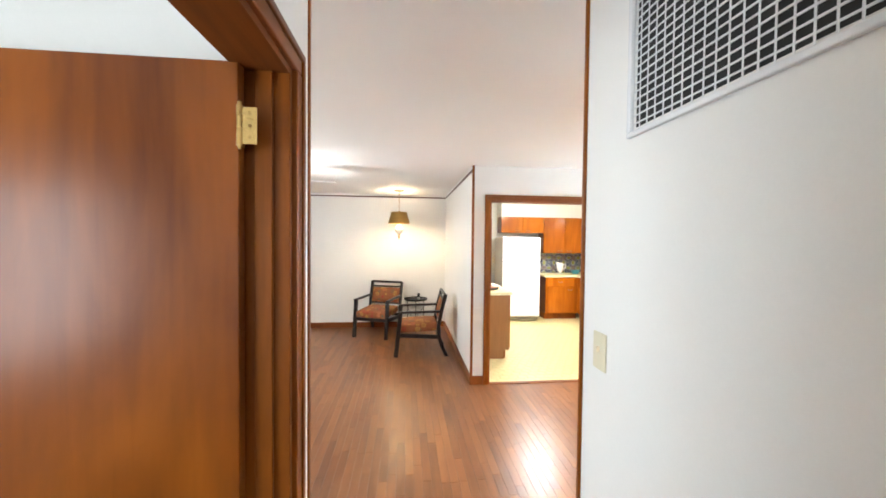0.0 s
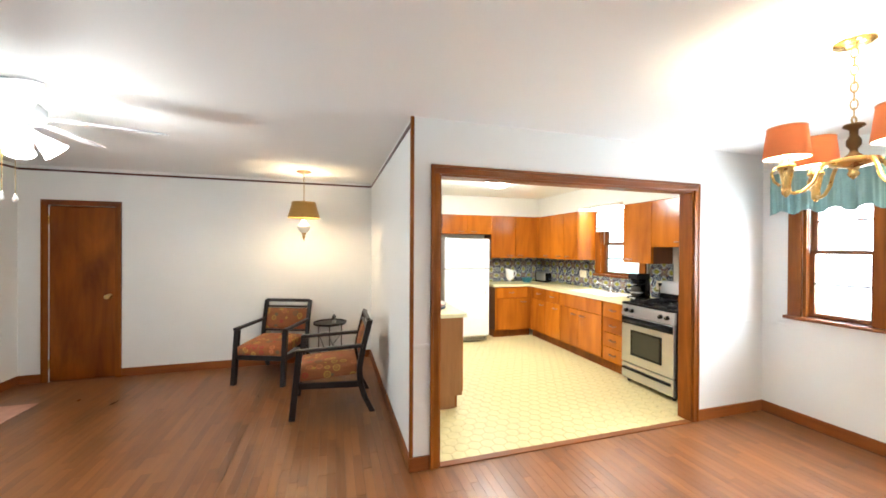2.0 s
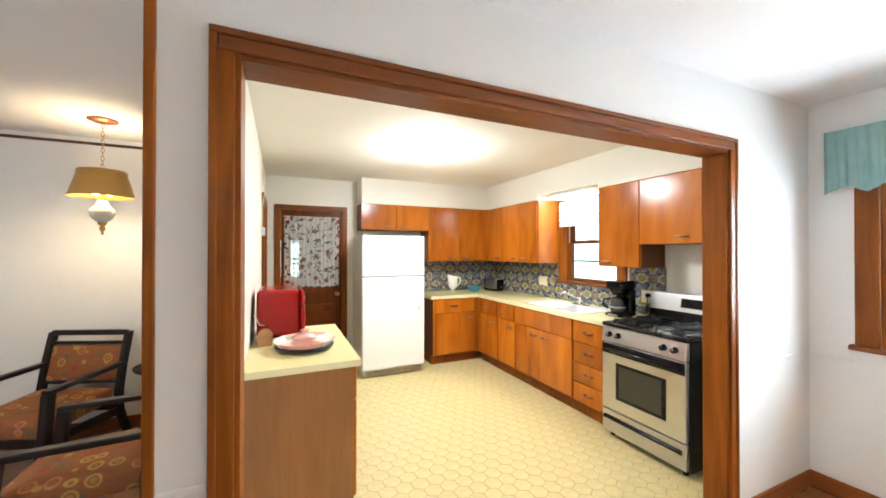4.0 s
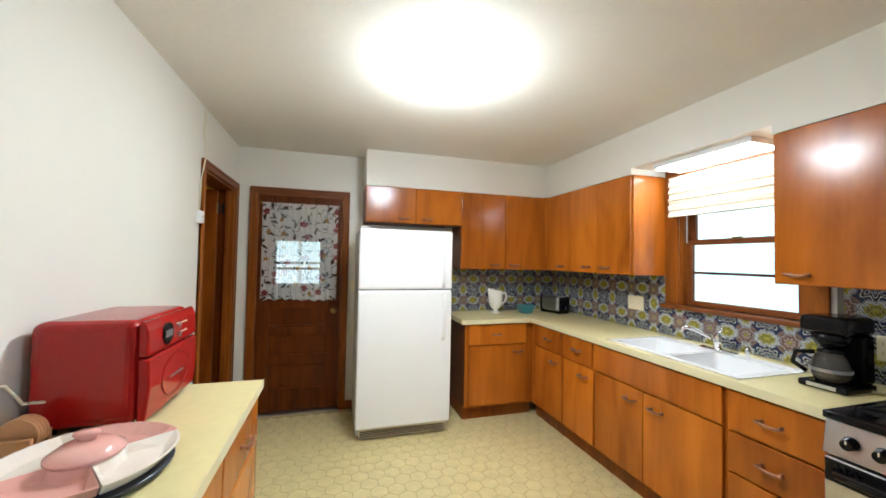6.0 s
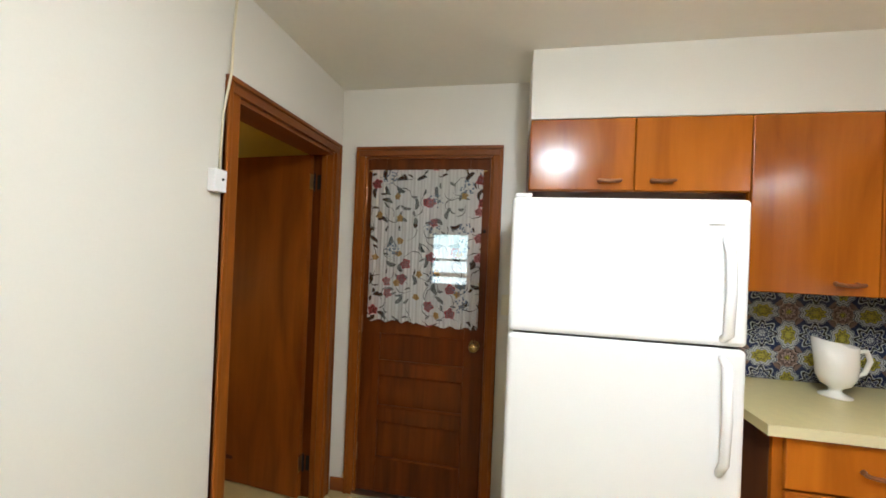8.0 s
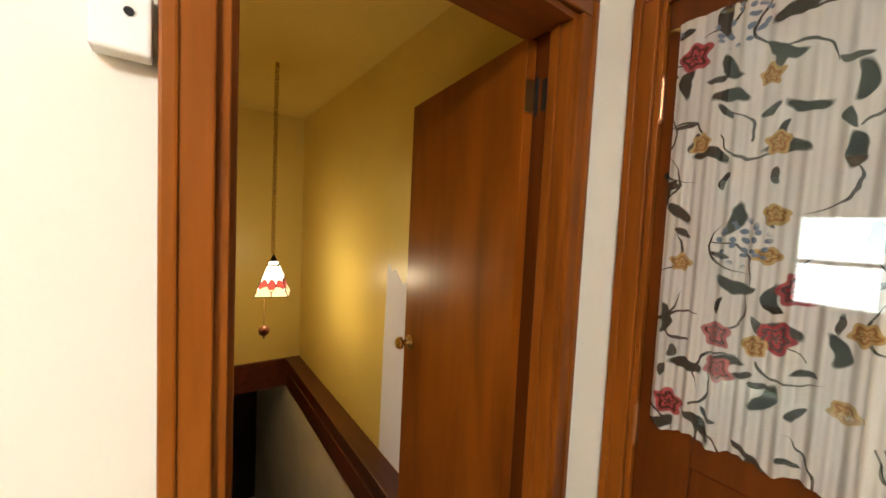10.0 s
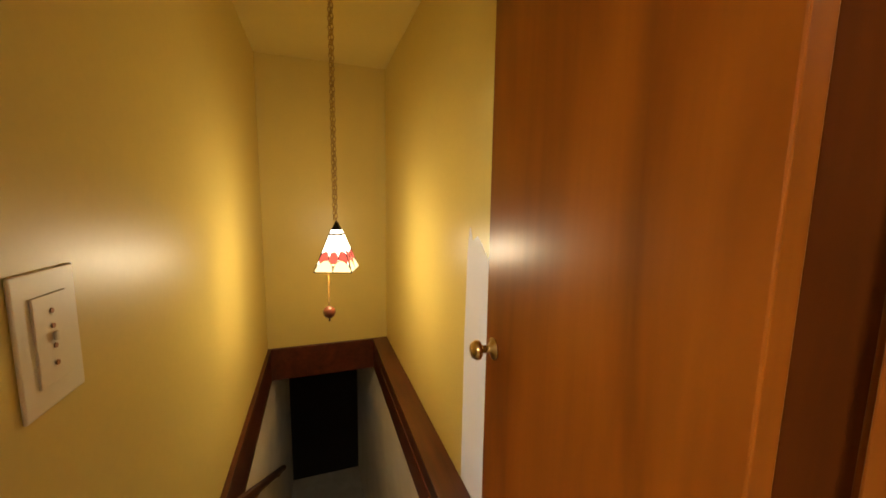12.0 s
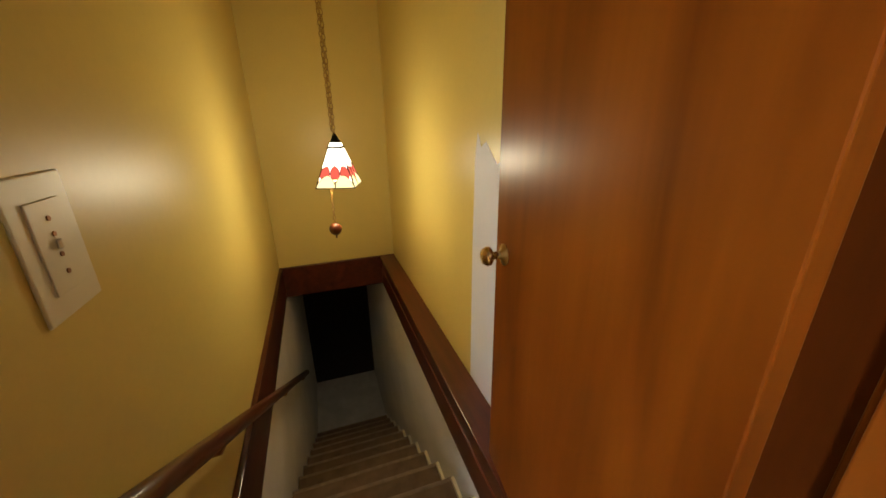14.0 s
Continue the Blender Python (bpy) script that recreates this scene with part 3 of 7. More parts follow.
for name, row, m in (
        ("baseboard_dining_east", (XE - 0.015, XE, YS, YM, 0, 0.10), M_BASEY), ("baseboard_front_right", (KO[1] + 0.062, XE - 0.015, YM - 0.015, YM, 0, 0.10), M_BASEX),
        ("baseboard_front_left", (XL - 0.016, KO[0] - 0.062, YM - 0.015, YM, 0, 0.10), M_BASEX), ("baseboard_living_east", (XL - 0.016, XL, YM, YN - 0.016, 0, 0.10), M_BASEY),
        ("baseboard_living_back", (CD[1] + 0.06, XL - 0.016, YN - 0.016, YN, 0, 0.10), M_BASEX), ("baseboard_corner", (XW, CD[0] - 0.06, YN - 0.016, YN, 0, 0.10), M_BASEX),
        ("baseboard_west", (XW, XW + 0.016, FD[1] + 0.06, YN - 0.016, 0, 0.10), M_BASEY), ("baseboard_west_south", (XW, XW + 0.016, YS, FD[0] - 0.06, 0, 0.10), M_BASEY),
        ("baseboard_dining_south", (HR + 0.12, XE - 0.015, YS, YS + 0.016, 0, 0.10), M_BASEX), ("baseboard_living_south", (XW + 0.016, HL - 0.12, YS, YS + 0.016, 0, 0.10), M_BASEX),
        ("baseboard_kitchen", (XK, XK + 0.012, 6.25, SD[0] - 0.06, 0, 0.08), M_BASEY), ("baseboard_kitchen_back", (BD[1] + 0.056, 1.95, YK - 0.012, YK, 0, 0.08), M_BASEX),
        ("baseboard_kitchen_corner", (XK + 0.012, BD[0] - 0.056, YK - 0.012, YK, 0, 0.08), M_BASEX)):
    structure(name, boxes(row), m, "stained wooden baseboard", bevel=0.005)
for name, row in (("trim_crown_back", (XW, XL, YN - 0.012, YN, H - 0.060, H - 0.038)), ("trim_crown_west", (XW, XW + 0.012, YS, YN - 0.012, H - 0.060, H - 0.038)),
                  ("trim_crown_east", (XL - 0.012, XL, YM + 0.02, YN - 0.012, H - 0.060, H - 0.038))):
    structure(name, boxes(row), M_DARKTRIM, "thin dark moulding under the ceiling")
structure("trim_corner_partition", boxes((XL - 0.012, XL + 0.014, YM - 0.012, YM + 0.014, 0.10, H)), M_TRIM, "thin stained corner bead", bevel=0.004)
structure("trim_corner_hall_right", boxes((HR - 0.008, HR + 0.012, YS - 0.012, YS + 0.006, 0.0, H)), M_TRIM, "thin stained corner bead", bevel=0.004)
structure("trim_corner_hall_left", boxes((HL - 0.012, HL + 0.006, YS - 0.014, YS + 0.006, 0.0, H)), M_TRIM, "thin stained corner bead", bevel=0.004)
structure("trim_chair_rail", boxes((XL + 0.014, KO[0] - 0.064, YM - 0.008, YM, 0.845, 0.87), (KO[1] + 0.064, XE - 0.008, YM - 0.008, YM, 0.845, 0.87), (XE - 0.008, XE, DW[1] + 0.11, YM, 0.845, 0.87)), M_WALL, "white painted rail on the wall", bevel=0.004)


# ---- windows ----
def window(name, axis_x, out, y0, y1, z0, z1, units=1, cas=0.10, bars=True):
    """A double-hung window in a wall across x; out is +1 when outside lies to +x."""
    ob = new(name)
    ob.location = (axis_x, (y0 + y1) / 2, z0)
    tagged(ob, "double-hung wooden window with stained brown casing", "window", kind="structure")

    def bl(d0, d1, a0, a1, b0, b1):
        p, q = sorted((axis_x + out * d0, axis_x + out * d1))
        return (p, q, a0, a1, b0, b1)
    for a, b in ((y0 - cas, y0), (y1, y1 + cas)):
        part("window_casing", boxes(bl(-0.02, 0, a, b, z0, z1 + cas)), M_TRIM, ob, bevel=0.004)
    part("window_casing", boxes(bl(-0.02, 0, y0, y1, z1, z1 + cas)), M_TRIMY, ob, bevel=0.004)
    part("window_sill", boxes(bl(-0.05, 0.1, y0 - cas - 0.02, y1 + cas + 0.02, z0 - 0.03, z0)), M_TRIMY, ob, bevel=0.006)
    part("jamb", boxes(bl(0, 0.12, y0 - 0.001, y0 + 0.025, z0, z1), bl(0, 0.12, y1 - 0.025, y1 + 0.001, z0, z1), bl(0, 0.12, y0, y1, z1 - 0.02, z1 + 0.001)), M_TRIM, ob)
    w = (y1 - y0) / units
    for k in range(units):
        a, b = y0 + k * w + 0.025, y0 + (k + 1) * w - 0.025
        if k:
            part("mullion", boxes(bl(-0.022, 0.11, a - 0.075, a + 0.025, z0, z1)), M_TRIM, ob, bevel=0.004)
            a += 0.025
        if k < units - 1:
            b -= 0.05
        zm = (z0 + z1) / 2
        for s0, s1, d in ((z0, zm + 0.015, 0.045), (zm - 0.015, z1 - 0.02, 0.080)):
            fr = part("sash_frame", boxes(bl(d, d + 0.03, a, a + 0.035, s0, s1), bl(d, d + 0.03, b - 0.035, b, s0, s1), bl(d, d + 0.03, a + 0.035, b - 0.035, s0, s0 + 0.04), bl(d, d + 0.03, a + 0.035, b - 0.035, s1 - 0.03, s1)), M_TRIMY, ob, bevel=0.003)
            m = (s0 + s1) / 2 + 0.005
            part("glazing_bar", boxes(bl(d + 0.006, d + 0.024, a + 0.035, b - 0.035, m - 0.009, m + 0.009)), M_DARKTRIM, fr)
            for p0, p1 in ((s0 + 0.04, m - 0.009), (m + 0.009, s1 - 0.03)):
                g = part("pane", boxes(bl(d + 0.013, d + 0.016, a + 0.035, b - 0.035, p0, p1)), M_GLASS, fr)
                g.visible_shadow = False
        part("sash_track", boxes(bl(0.036, 0.044, b - 0.004, b + 0.018, zm, z1 - 0.1)), M_WHITE, ob, "white sash spring cover")
        part("sash_lock", boxes(bl(0.03, 0.05, (a + b) / 2 - 0.03, (a + b) / 2 + 0.03, zm + 0.015, zm + 0.03)), M_OLDBRASS, ob, "dull brass catch", bevel=0.004)
    return ob


window("window_1", XE, 1, *DW, units=2)
window("window_2", XE, 1, *KW, cas=0.105)
window("window_3", XW, -1, *LW, units=2)
structure("ground", boxes((-300, 300, -300, 300, -2.6, -2.5)), M_LAWN, "mown lawn round the house")
structure("backdrop", boxes((16, 16.1, -30, 45, -2.5, 14), (-16.1, -16, -30, 40, -2.5, 14), (-16, 16, 30, 30.1, -2.5, 14)), M_BACKDROP, "pale garden backdrop beyond the windows, glowing in place of daylight")
PORCH = (0.60, 1.40, 0.93, 1.75)
structure("ceiling_porch", boxes((-0.5, 4.3, YK + 0.12, 12.1, H, H + 0.1)), M_WALL)
# ---- doors ----
def knob(parent, at, d, material, r=0.027):
    """A round knob on a rosette, standing out along d."""
    a, v = Vector(at), Vector(d)
    prof = [(0, 0.031), (0.004, 0.031), (0.010, 0.011), (0.032, 0.011), (0.042, r), (0.052, r * 1.02), (0.064, r * 0.75), (0.068, 0.004)]
    k = part("door_knob", tube([a + v * p for p, _ in prof], [q for _, q in prof], 16), material, parent, "round brass knob", smooth=True)
    return k


def hinge(parent, x, y, z, material):
    bm = tube([(x, y, z - 0.048), (x, y, z + 0.048)], 0.0075, 12)
    for dz in (-0.052, 0.052):
        tube([(x, y, z + dz - 0.004), (x, y, z + dz + 0.004)], [0.004, 0.0055], 10, bm)
    h = part("hinge", bm, material, parent, "brass butt hinge", smooth=False)
    return h


def flush_door(name, label, m, width, height, knob_at, knob_mat, swing, hinge_mat=None):
    """A flush leaf, hinged at its own origin, running along +x, faces towards -y and +y."""
    ob = thing(name, label, "door")
    ob["kind"] = "structure"
    leaf = part("leaf", boxes((0, width, -0.018, 0.018, 0.008, height)), M_DOOR, ob, bevel=0.003)
    for s in (-1, 1):
        knob(ob, (width - 0.06, s * 0.018, knob_at), (0, s, 0), knob_mat)
    part("latch_plate", boxes((width - 0.0005, width + 0.001, -0.012, 0.012, knob_at - 0.03, knob_at + 0.03)), M_BRASS, ob)
    for z in (0.20, height - 0.155):
        part("hinge_leaf", boxes((-0.0015, 0.0005, -0.016, 0.016, z - 0.045, z + 0.045)), M_OLDBRASS, ob)
        h = hinge(ob, -0.006, swing * 0.024, z, hinge_mat or M_BRASS)
        part("frame_plate", boxes((-0.046, -0.012, swing * 0.024 - 0.0015, swing * 0.024 + 0.0015, z - 0.044, z + 0.044)), hinge_mat or M_BRASS, h, "hinge plate", bevel=0.001)
        for dz in (-0.028, 0.0, 0.028):
            part("screw", tube([(-0.030, swing * 0.0255, z + dz), (-0.030, swing * 0.0268, z + dz)], 0.0042, 10), M_OLDBRASS, h)
    ob.matrix_basis = m
    return ob


flush_door("door_1", "flush varnished birch door standing open into a bedroom", pose(HL - 0.102, HD[1] - 0.045, 0, 0, 0, 180), 0.74, 2.04, 0.95, M_BRASS, 1)
flush_door("door_2", "flush varnished door standing open over the basement stairs", pose(XL + 0.016, SD[1] - 0.022, 0, 0, 0, 174.2), 0.725, 2.01, 0.96, M_BRASS, -1, M_IRON)
flush_door("door_3", "closed flush varnished closet door", pose(CD[0] + 0.004, YN + 0.024, 0), CD[1] - CD[0] - 0.008, 1.99, 0.95, M_BRASS, -1)


def panel(bm, axis_y, x0, x1, z0, z1, d):
    """A raised panel on a face at axis_y, standing out by d towards -y."""
    i = 0.03
    a = [bm.verts.new(p) for p in ((x0, axis_y, z0), (x1, axis_y, z0), (x1, axis_y, z1), (x0, axis_y, z1))]
    b = [bm.verts.new(p) for p in ((x0 + i, axis_y - d, z0 + i), (x1 - i, axis_y - d, z0 + i), (x1 - i, axis_y - d, z1 - i), (x0 + i, axis_y - d, z1 - i))]
    bm.faces.new(b)
    for k in range(4):
        bm.faces.new((a[k], a[(k + 1) % 4], b[(k + 1) % 4], b[k]))


def front_door():
    ob = thing("door_4", "white six-panel front door, closed", "door")
    ob["kind"] = "structure"
    w = FD[1] - FD[0] - 0.04
    part("leaf", boxes((0, w, -0.022, 0.022, 0.012, 2.005)), M_WHITEDOOR, ob, bevel=0.003)
    for x0, x1 in ((0.13, 0.40), (w - 0.40, w - 0.13)):
        for z0, z1 in ((0.22, 0.80), (0.98, 1.55), (1.68, 1.88)):
            bm = bmesh.new()
            panel(bm, -0.0225, x0, x1, z0, z1, 0.007)
            t = 0.012
            for r in ((x0 - t, x1 + t, -0.027, -0.0221, z0 - t, z0), (x0 - t, x1 + t, -0.027, -0.0221, z1, z1 + t), (x0 - t, x0, -0.027, -0.0221, z0, z1), (x1, x1 + t, -0.027, -0.0221, z0, z1)):
                box(bm, *r)
            part("door_panel", bm, M_WHITEDOOR, ob)
    part("peephole", tube([(w / 2, -0.022, 1.50), (w / 2, -0.03, 1.50)], 0.011, 12), M_BRONZE, ob, "small dark peephole")
    h = part("handle", tube([(0.07, -0.022, 0.95), (0.07, -0.03, 0.95)], 0.033, 16), M_BRASS, ob, "brass lever handle on a round rose")
    part("lever", tube([(0.07, -0.03, 0.95), (0.07, -0.065, 0.95), (0.10, -0.068, 0.952), (0.15, -0.066, 0.948), (0.19, -0.064, 0.955)], [0.011, 0.010, 0.009, 0.008, 0.006], 10), M_BRASS, h, smooth=True)
    for z in (0.22, 1.02, 1.80):
        hinge(ob, w + 0.006, -0.024, z, M_WHITE)
    ob.matrix_basis = pose(XW - 0.03, FD[0] + 0.02, 0, 0, 0, 90)
    return ob


front_door()


def back_door():
    ob = thing("door_5", "dark varnished back door with a curtained window and three panels", "door")
    ob["kind"] = "structure"
    x0, x1, y = BD[0] + 0.014, BD[1] - 0.014, YK + 0.01
    zw0, zw1, s = 1.06, 1.90, 0.115
    ft, fb = y, y + 0.04
    part("stile", boxes((x0, x0 + s, ft, fb, 0.02, 2.02)), M_BACKDOOR, ob, bevel=0.003)
    part("stile", boxes((x1 - s, x1, ft, fb, 0.02, 2.02)), M_BACKDOOR, ob, bevel=0.003)
    for z0, z1 in ((0.02, 0.22), (0.44, 0.53), (0.72, 0.80), (0.97, zw0), (zw1, 2.02)):
        part("rail", boxes((x0 + s, x1 - s, ft, fb, z0, z1)), M_BACKDOOR, ob, bevel=0.003)
    for z0, z1 in ((0.22, 0.44), (0.53, 0.72), (0.80, 0.97)):
        part("door_panel", boxes((x0 + s, x1 - s, ft + 0.014, fb - 0.012, z0, z1)), M_BACKDOOR, ob)
        part("panel_bead", boxes((x0 + s, x1 - s, ft + 0.003, ft + 0.014, z0, z0 + 0.012)), M_BACKDOOR, ob)
    a, b = x0 + s, x1 - s
    t = (zw1 - zw0) / 3
    part("muntin", boxes((a, b, ft + 0.006, fb - 0.006, zw0 + t - 0.012, zw0 + t + 0.012), (a, b, ft + 0.006, fb - 0.006, zw0 + 2 * t - 0.012, zw0 + 2 * t + 0.012)), M_BACKDOOR, ob)
    for k in range(3):
        g = part("pane", boxes((a, b, ft + 0.018, ft + 0.021, zw0 + k * t + 0.012 * (k > 0), zw0 + (k + 1) * t - 0.012 * (k < 2))), M_GLASS, ob)
        g.visible_shadow = False
    knob(ob, (x1 - 0.055, y, 0.945), (0, -1, 0), M_BRASS)
    for hx, hz in ((x0 + 0.03, 1.62), (x1 - 0.022, 1.60)):
        part("tieback_knob", tube([(hx, y, hz), (hx, y - 0.008, hz), (hx, y - 0.016, hz)], [0.005, 0.010, 0.008], 12), M_IRON, ob, "small dark knob", smooth=True)
    for z in (0.25, 1.02, 1.80):
        hinge(ob, x0 - 0.002, y - 0.006, z, M_BRONZE)


back_door()


def floral_material():
    """White cotton printed with roses, curved dark leaves, slate sprigs and small ochre blooms."""
    m = bpy.data.materials.new("floral_cotton")
    m.use_nodes = True
    nt = m.node_tree
    b = nt.nodes["Principled BSDF"]

    def mth(op, *args):
        n = nt.nodes.new("ShaderNodeMath")
        n.operation = op
        for i, v in enumerate(args):
            if isinstance(v, (int, float)):
                n.inputs[i].default_value = v
            else:
                nt.links.new(v, n.inputs[i])
        return n.outputs[0]

    def soft(v, lo, hi):
        n = nt.nodes.new("ShaderNodeMapRange")
        n.inputs["From Min"].default_value, n.inputs["From Max"].default_value = lo, hi
        n.inputs["To Min"].default_value, n.inputs["To Max"].default_value = 1, 0
        nt.links.new(v, n.inputs["Value"])
        return n.outputs["Result"]

    tc, sp_, flat = nt.nodes.new("ShaderNodeTexCoord"), nt.nodes.new("ShaderNodeSeparateXYZ"), nt.nodes.new("ShaderNodeCombineXYZ")
    nt.links.new(tc.outputs["Object"], sp_.inputs[0])
    nt.links.new(sp_.outputs["X"], flat.inputs[0])
    nt.links.new(sp_.outputs["Z"], flat.inputs[1])
    wob, warp = nt.nodes.new("ShaderNodeTexNoise"), nt.nodes.new("ShaderNodeVectorMath")
    wob.inputs["Scale"].default_value, wob.inputs["Detail"].default_value = 26, 1
    nt.links.new(flat.outputs[0], wob.inputs["Vector"])
    warp.operation = "MULTIPLY_ADD"
    warp.inputs[1].default_value = (0.022, 0.022, 0)
    nt.links.new(wob.outputs["Color"], warp.inputs[0])
    nt.links.new(flat.outputs[0], warp.inputs[2])
    base = nt.nodes.new("ShaderNodeRGB")
    base.outputs[0].default_value = (0.90, 0.885, 0.85, 1)
    state = [base.outputs[0]]

    def lay(mask, colour, strength=1.0):
        n = nt.nodes.new("ShaderNodeMix")
        n.data_type = "RGBA"
        nt.links.new(mth("MULTIPLY", mask, strength), n.inputs["Factor"])
        nt.links.new(state[0], n.inputs["A"])
        n.inputs["B"].default_value = (*colour, 1)
        state[0] = n.outputs["Result"]

    def cells(scale, off):
        """The offset from the nearest of many scattered points, in metres, and a random number for it."""
        mp, v = nt.nodes.new("ShaderNodeVectorMath"), nt.nodes.new("ShaderNodeTexVoronoi")
        mp.operation = "ADD"
        mp.inputs[1].default_value = (off, off * 1.7, 0)
        nt.links.new(warp.outputs[0], mp.inputs[0])
        v.voronoi_dimensions = "2D"
        v.inputs["Scale"].default_value, v.inputs["Randomness"].default_value = scale, 0.85
        nt.links.new(mp.outputs[0], v.inputs["Vector"])
        d = nt.nodes.new("ShaderNodeVectorMath")
        d.operation = "SUBTRACT"
        nt.links.new(mp.outputs[0], d.inputs[0])
        nt.links.new(v.outputs["Position"], d.inputs[1])
        q, c = nt.nodes.new("ShaderNodeSeparateXYZ"), nt.nodes.new("ShaderNodeSeparateColor")
        nt.links.new(d.outputs[0], q.inputs[0])
        nt.links.new(v.outputs["Color"], c.inputs[0])
        return q.outputs["X"], q.outputs["Y"], c.outputs[0], c.outputs[1]

    def polar(x, y):
        return mth("SQRT", mth("ADD", mth("MULTIPLY", x, x), mth("MULTIPLY", y, y))), mth("ARCTAN2", y, x)

    def leaves(scale, off, length, width, bend, colour, share):
        x, y, r1, r2 = cells(scale, off)
        t = mth("MULTIPLY", r2, 6.283)
        c, s_ = mth("COSINE", t), mth("SINE", t)
        p = mth("ADD", mth("MULTIPLY", x, c), mth("MULTIPLY", y, s_))
        q = mth("SUBTRACT", mth("MULTIPLY", y, c), mth("MULTIPLY", x, s_))
        q = mth("ADD", q, mth("MULTIPLY", mth("MULTIPLY", p, p), bend))
        d, _ = polar(mth("DIVIDE", p, length), mth("DIVIDE", q, width))
        lay(mth("MULTIPLY", soft(d, 0.9, 1.1), mth("LESS_THAN", r1, share)), colour)

    leaves(9.0, 2.3, 0.055, 0.0028, 14, (0.10, 0.13, 0.10), 0.75)
    leaves(8.0, 7.1, 0.060, 0.0026, -12, (0.13, 0.15, 0.14), 0.75)
    leaves(9.0, 1.1, 0.032, 0.0115, 9, (0.055, 0.085, 0.075), 0.85)
    leaves(12.0, 5.7, 0.018, 0.0065, -10, (0.09, 0.12, 0.11), 0.8)
    for scale, off, size, colour, heart, share in ((6.6, 3.9, 0.030, (0.46, 0.09, 0.10), (0.22, 0.03, 0.04), 0.42), (8.0, 9.4, 0.020, (0.60, 0.42, 0.17), (0.42, 0.20, 0.07), 0.26), (7.4, 0.6, 0.026, (0.55, 0.22, 0.22), (0.33, 0.05, 0.06), 0.30)):
        x, y, r1, r2 = cells(scale, off)
        r, t = polar(x, y)
        f = mth("ADD", r, mth("MULTIPLY", mth("COSINE", mth("ADD", mth("MULTIPLY", t, 5.0), mth("MULTIPLY", r2, 6.0))), size * 0.13))
        on = mth("LESS_THAN", r1, share)
        lay(mth("MULTIPLY", soft(f, size * 0.9, size), on), colour)
        lay(mth("MULTIPLY", soft(mth("ABSOLUTE", mth("SUBTRACT", f, size * 0.55)), size * 0.08, size * 0.16), on), heart)
        lay(mth("MULTIPLY", soft(f, size * 0.15, size * 0.25), on), heart)
    x, y, r1, _ = cells(7.0, 12.7)
    r, _ = polar(x, y)
    inside = mth("MULTIPLY", soft(r, 0.040, 0.050), mth("LESS_THAN", r1, 0.45))
    x, y, r1, _ = cells(58.0, 4.4)
    r, _ = polar(x, y)
    lay(mth("MULTIPLY", mth("MULTIPLY", soft(r, 0.0045, 0.0065), inside), mth("LESS_THAN", r1, 0.7)), (0.21, 0.27, 0.37))
    nt.links.new(state[0], b.inputs["Base Color"])
    b.inputs["Roughness"].default_value = 0.9
    tr, ms = nt.nodes.new("ShaderNodeBsdfTranslucent"), nt.nodes.new("ShaderNodeMixShader")
    nt.links.new(state[0], tr.inputs["Color"])
    ms.inputs["Fac"].default_value = 0.38
    nt.links.new(b.outputs[0], ms.inputs[1])
    nt.links.new(tr.outputs[0], ms.inputs[2])
    nt.links.new(ms.outputs[0], nt.nodes["Material Output"].inputs["Surface"])
    return m


def sheer(m, amount):
    """Lets some light straight through a cloth."""
    nt = m.node_tree
    out = nt.nodes["Material Output"]
    old = out.inputs["Surface"].links[0].from_socket
    tp, ms = nt.nodes.new("ShaderNodeBsdfTransparent"), nt.nodes.new("ShaderNodeMixShader")
    ms.inputs["Fac"].default_value = amount
    nt.links.new(old, ms.inputs[1])
    nt.links.new(tp.outputs[0], ms.inputs[2])
    nt.links.new(ms.outputs[0], out.inputs["Surface"])
    return m


M_FLORAL = sheer(floral_material(), 0.36)


def cloth(u0, u1, z0, z1, depth, folds, n=90, rows=14, hem=0.02, gather=1.0, seed=1, place=None):
    """A hanging cloth with folds; place turns (along, out, z) into a point."""
    rnd = random.Random(seed)
    ph = [rnd.uniform(0, 6.28) for _ in range(4)]
    bm = bmesh.new()
    grid = []
    for j in range(rows + 1):
        v = j / rows
        row = []
        for i in range(n + 1):
            u = i / n
            amp = depth * (0.35 + 0.65 * v) if gather else depth
            o = amp * (0.6 * math.sin(folds * 6.283 * u + ph[0]) + 0.4 * math.sin(folds * 2.3 * 6.283 * u + ph[1] + 1.5 * v))
            z = z1 + (z0 - z1) * v + hem * v * math.sin(folds * 0.55 * 6.283 * u + ph[2])
            row.append(bm.verts.new(place(u0 + (u1 - u0) * u, o, z)))
        grid.append(row)
    for a, b in zip(grid, grid[1:]):
        for i in range(n):
            bm.faces.new((a[i], a[i + 1], b[i + 1], b[i]))
    return bm


cur = thing("door_curtain", "white cotton curtain with a rose and leaf print", "curtain", (1.38, YK - 0.02, 1.05))
part("curtain_panel", cloth(1.052, 1.395, 1.055, 1.945, 0.009, 7, n=130, hem=0.007, seed=4, place=lambda u, o, z: (u, YK - 0.024 + o, z)), M_FLORAL, cur, smooth=True)
part("curtain_panel", cloth(1.372, 1.715, 1.045, 1.945, 0.009, 7, n=130, hem=0.007, seed=9, place=lambda u, o, z: (u, YK - 0.034 + o, z)), M_FLORAL, cur, smooth=True)
part("curtain_rod", tube([(1.03, YK - 0.012, 1.94), (1.735, YK - 0.012, 1.94)], 0.005, 8), M_BRASS, cur)

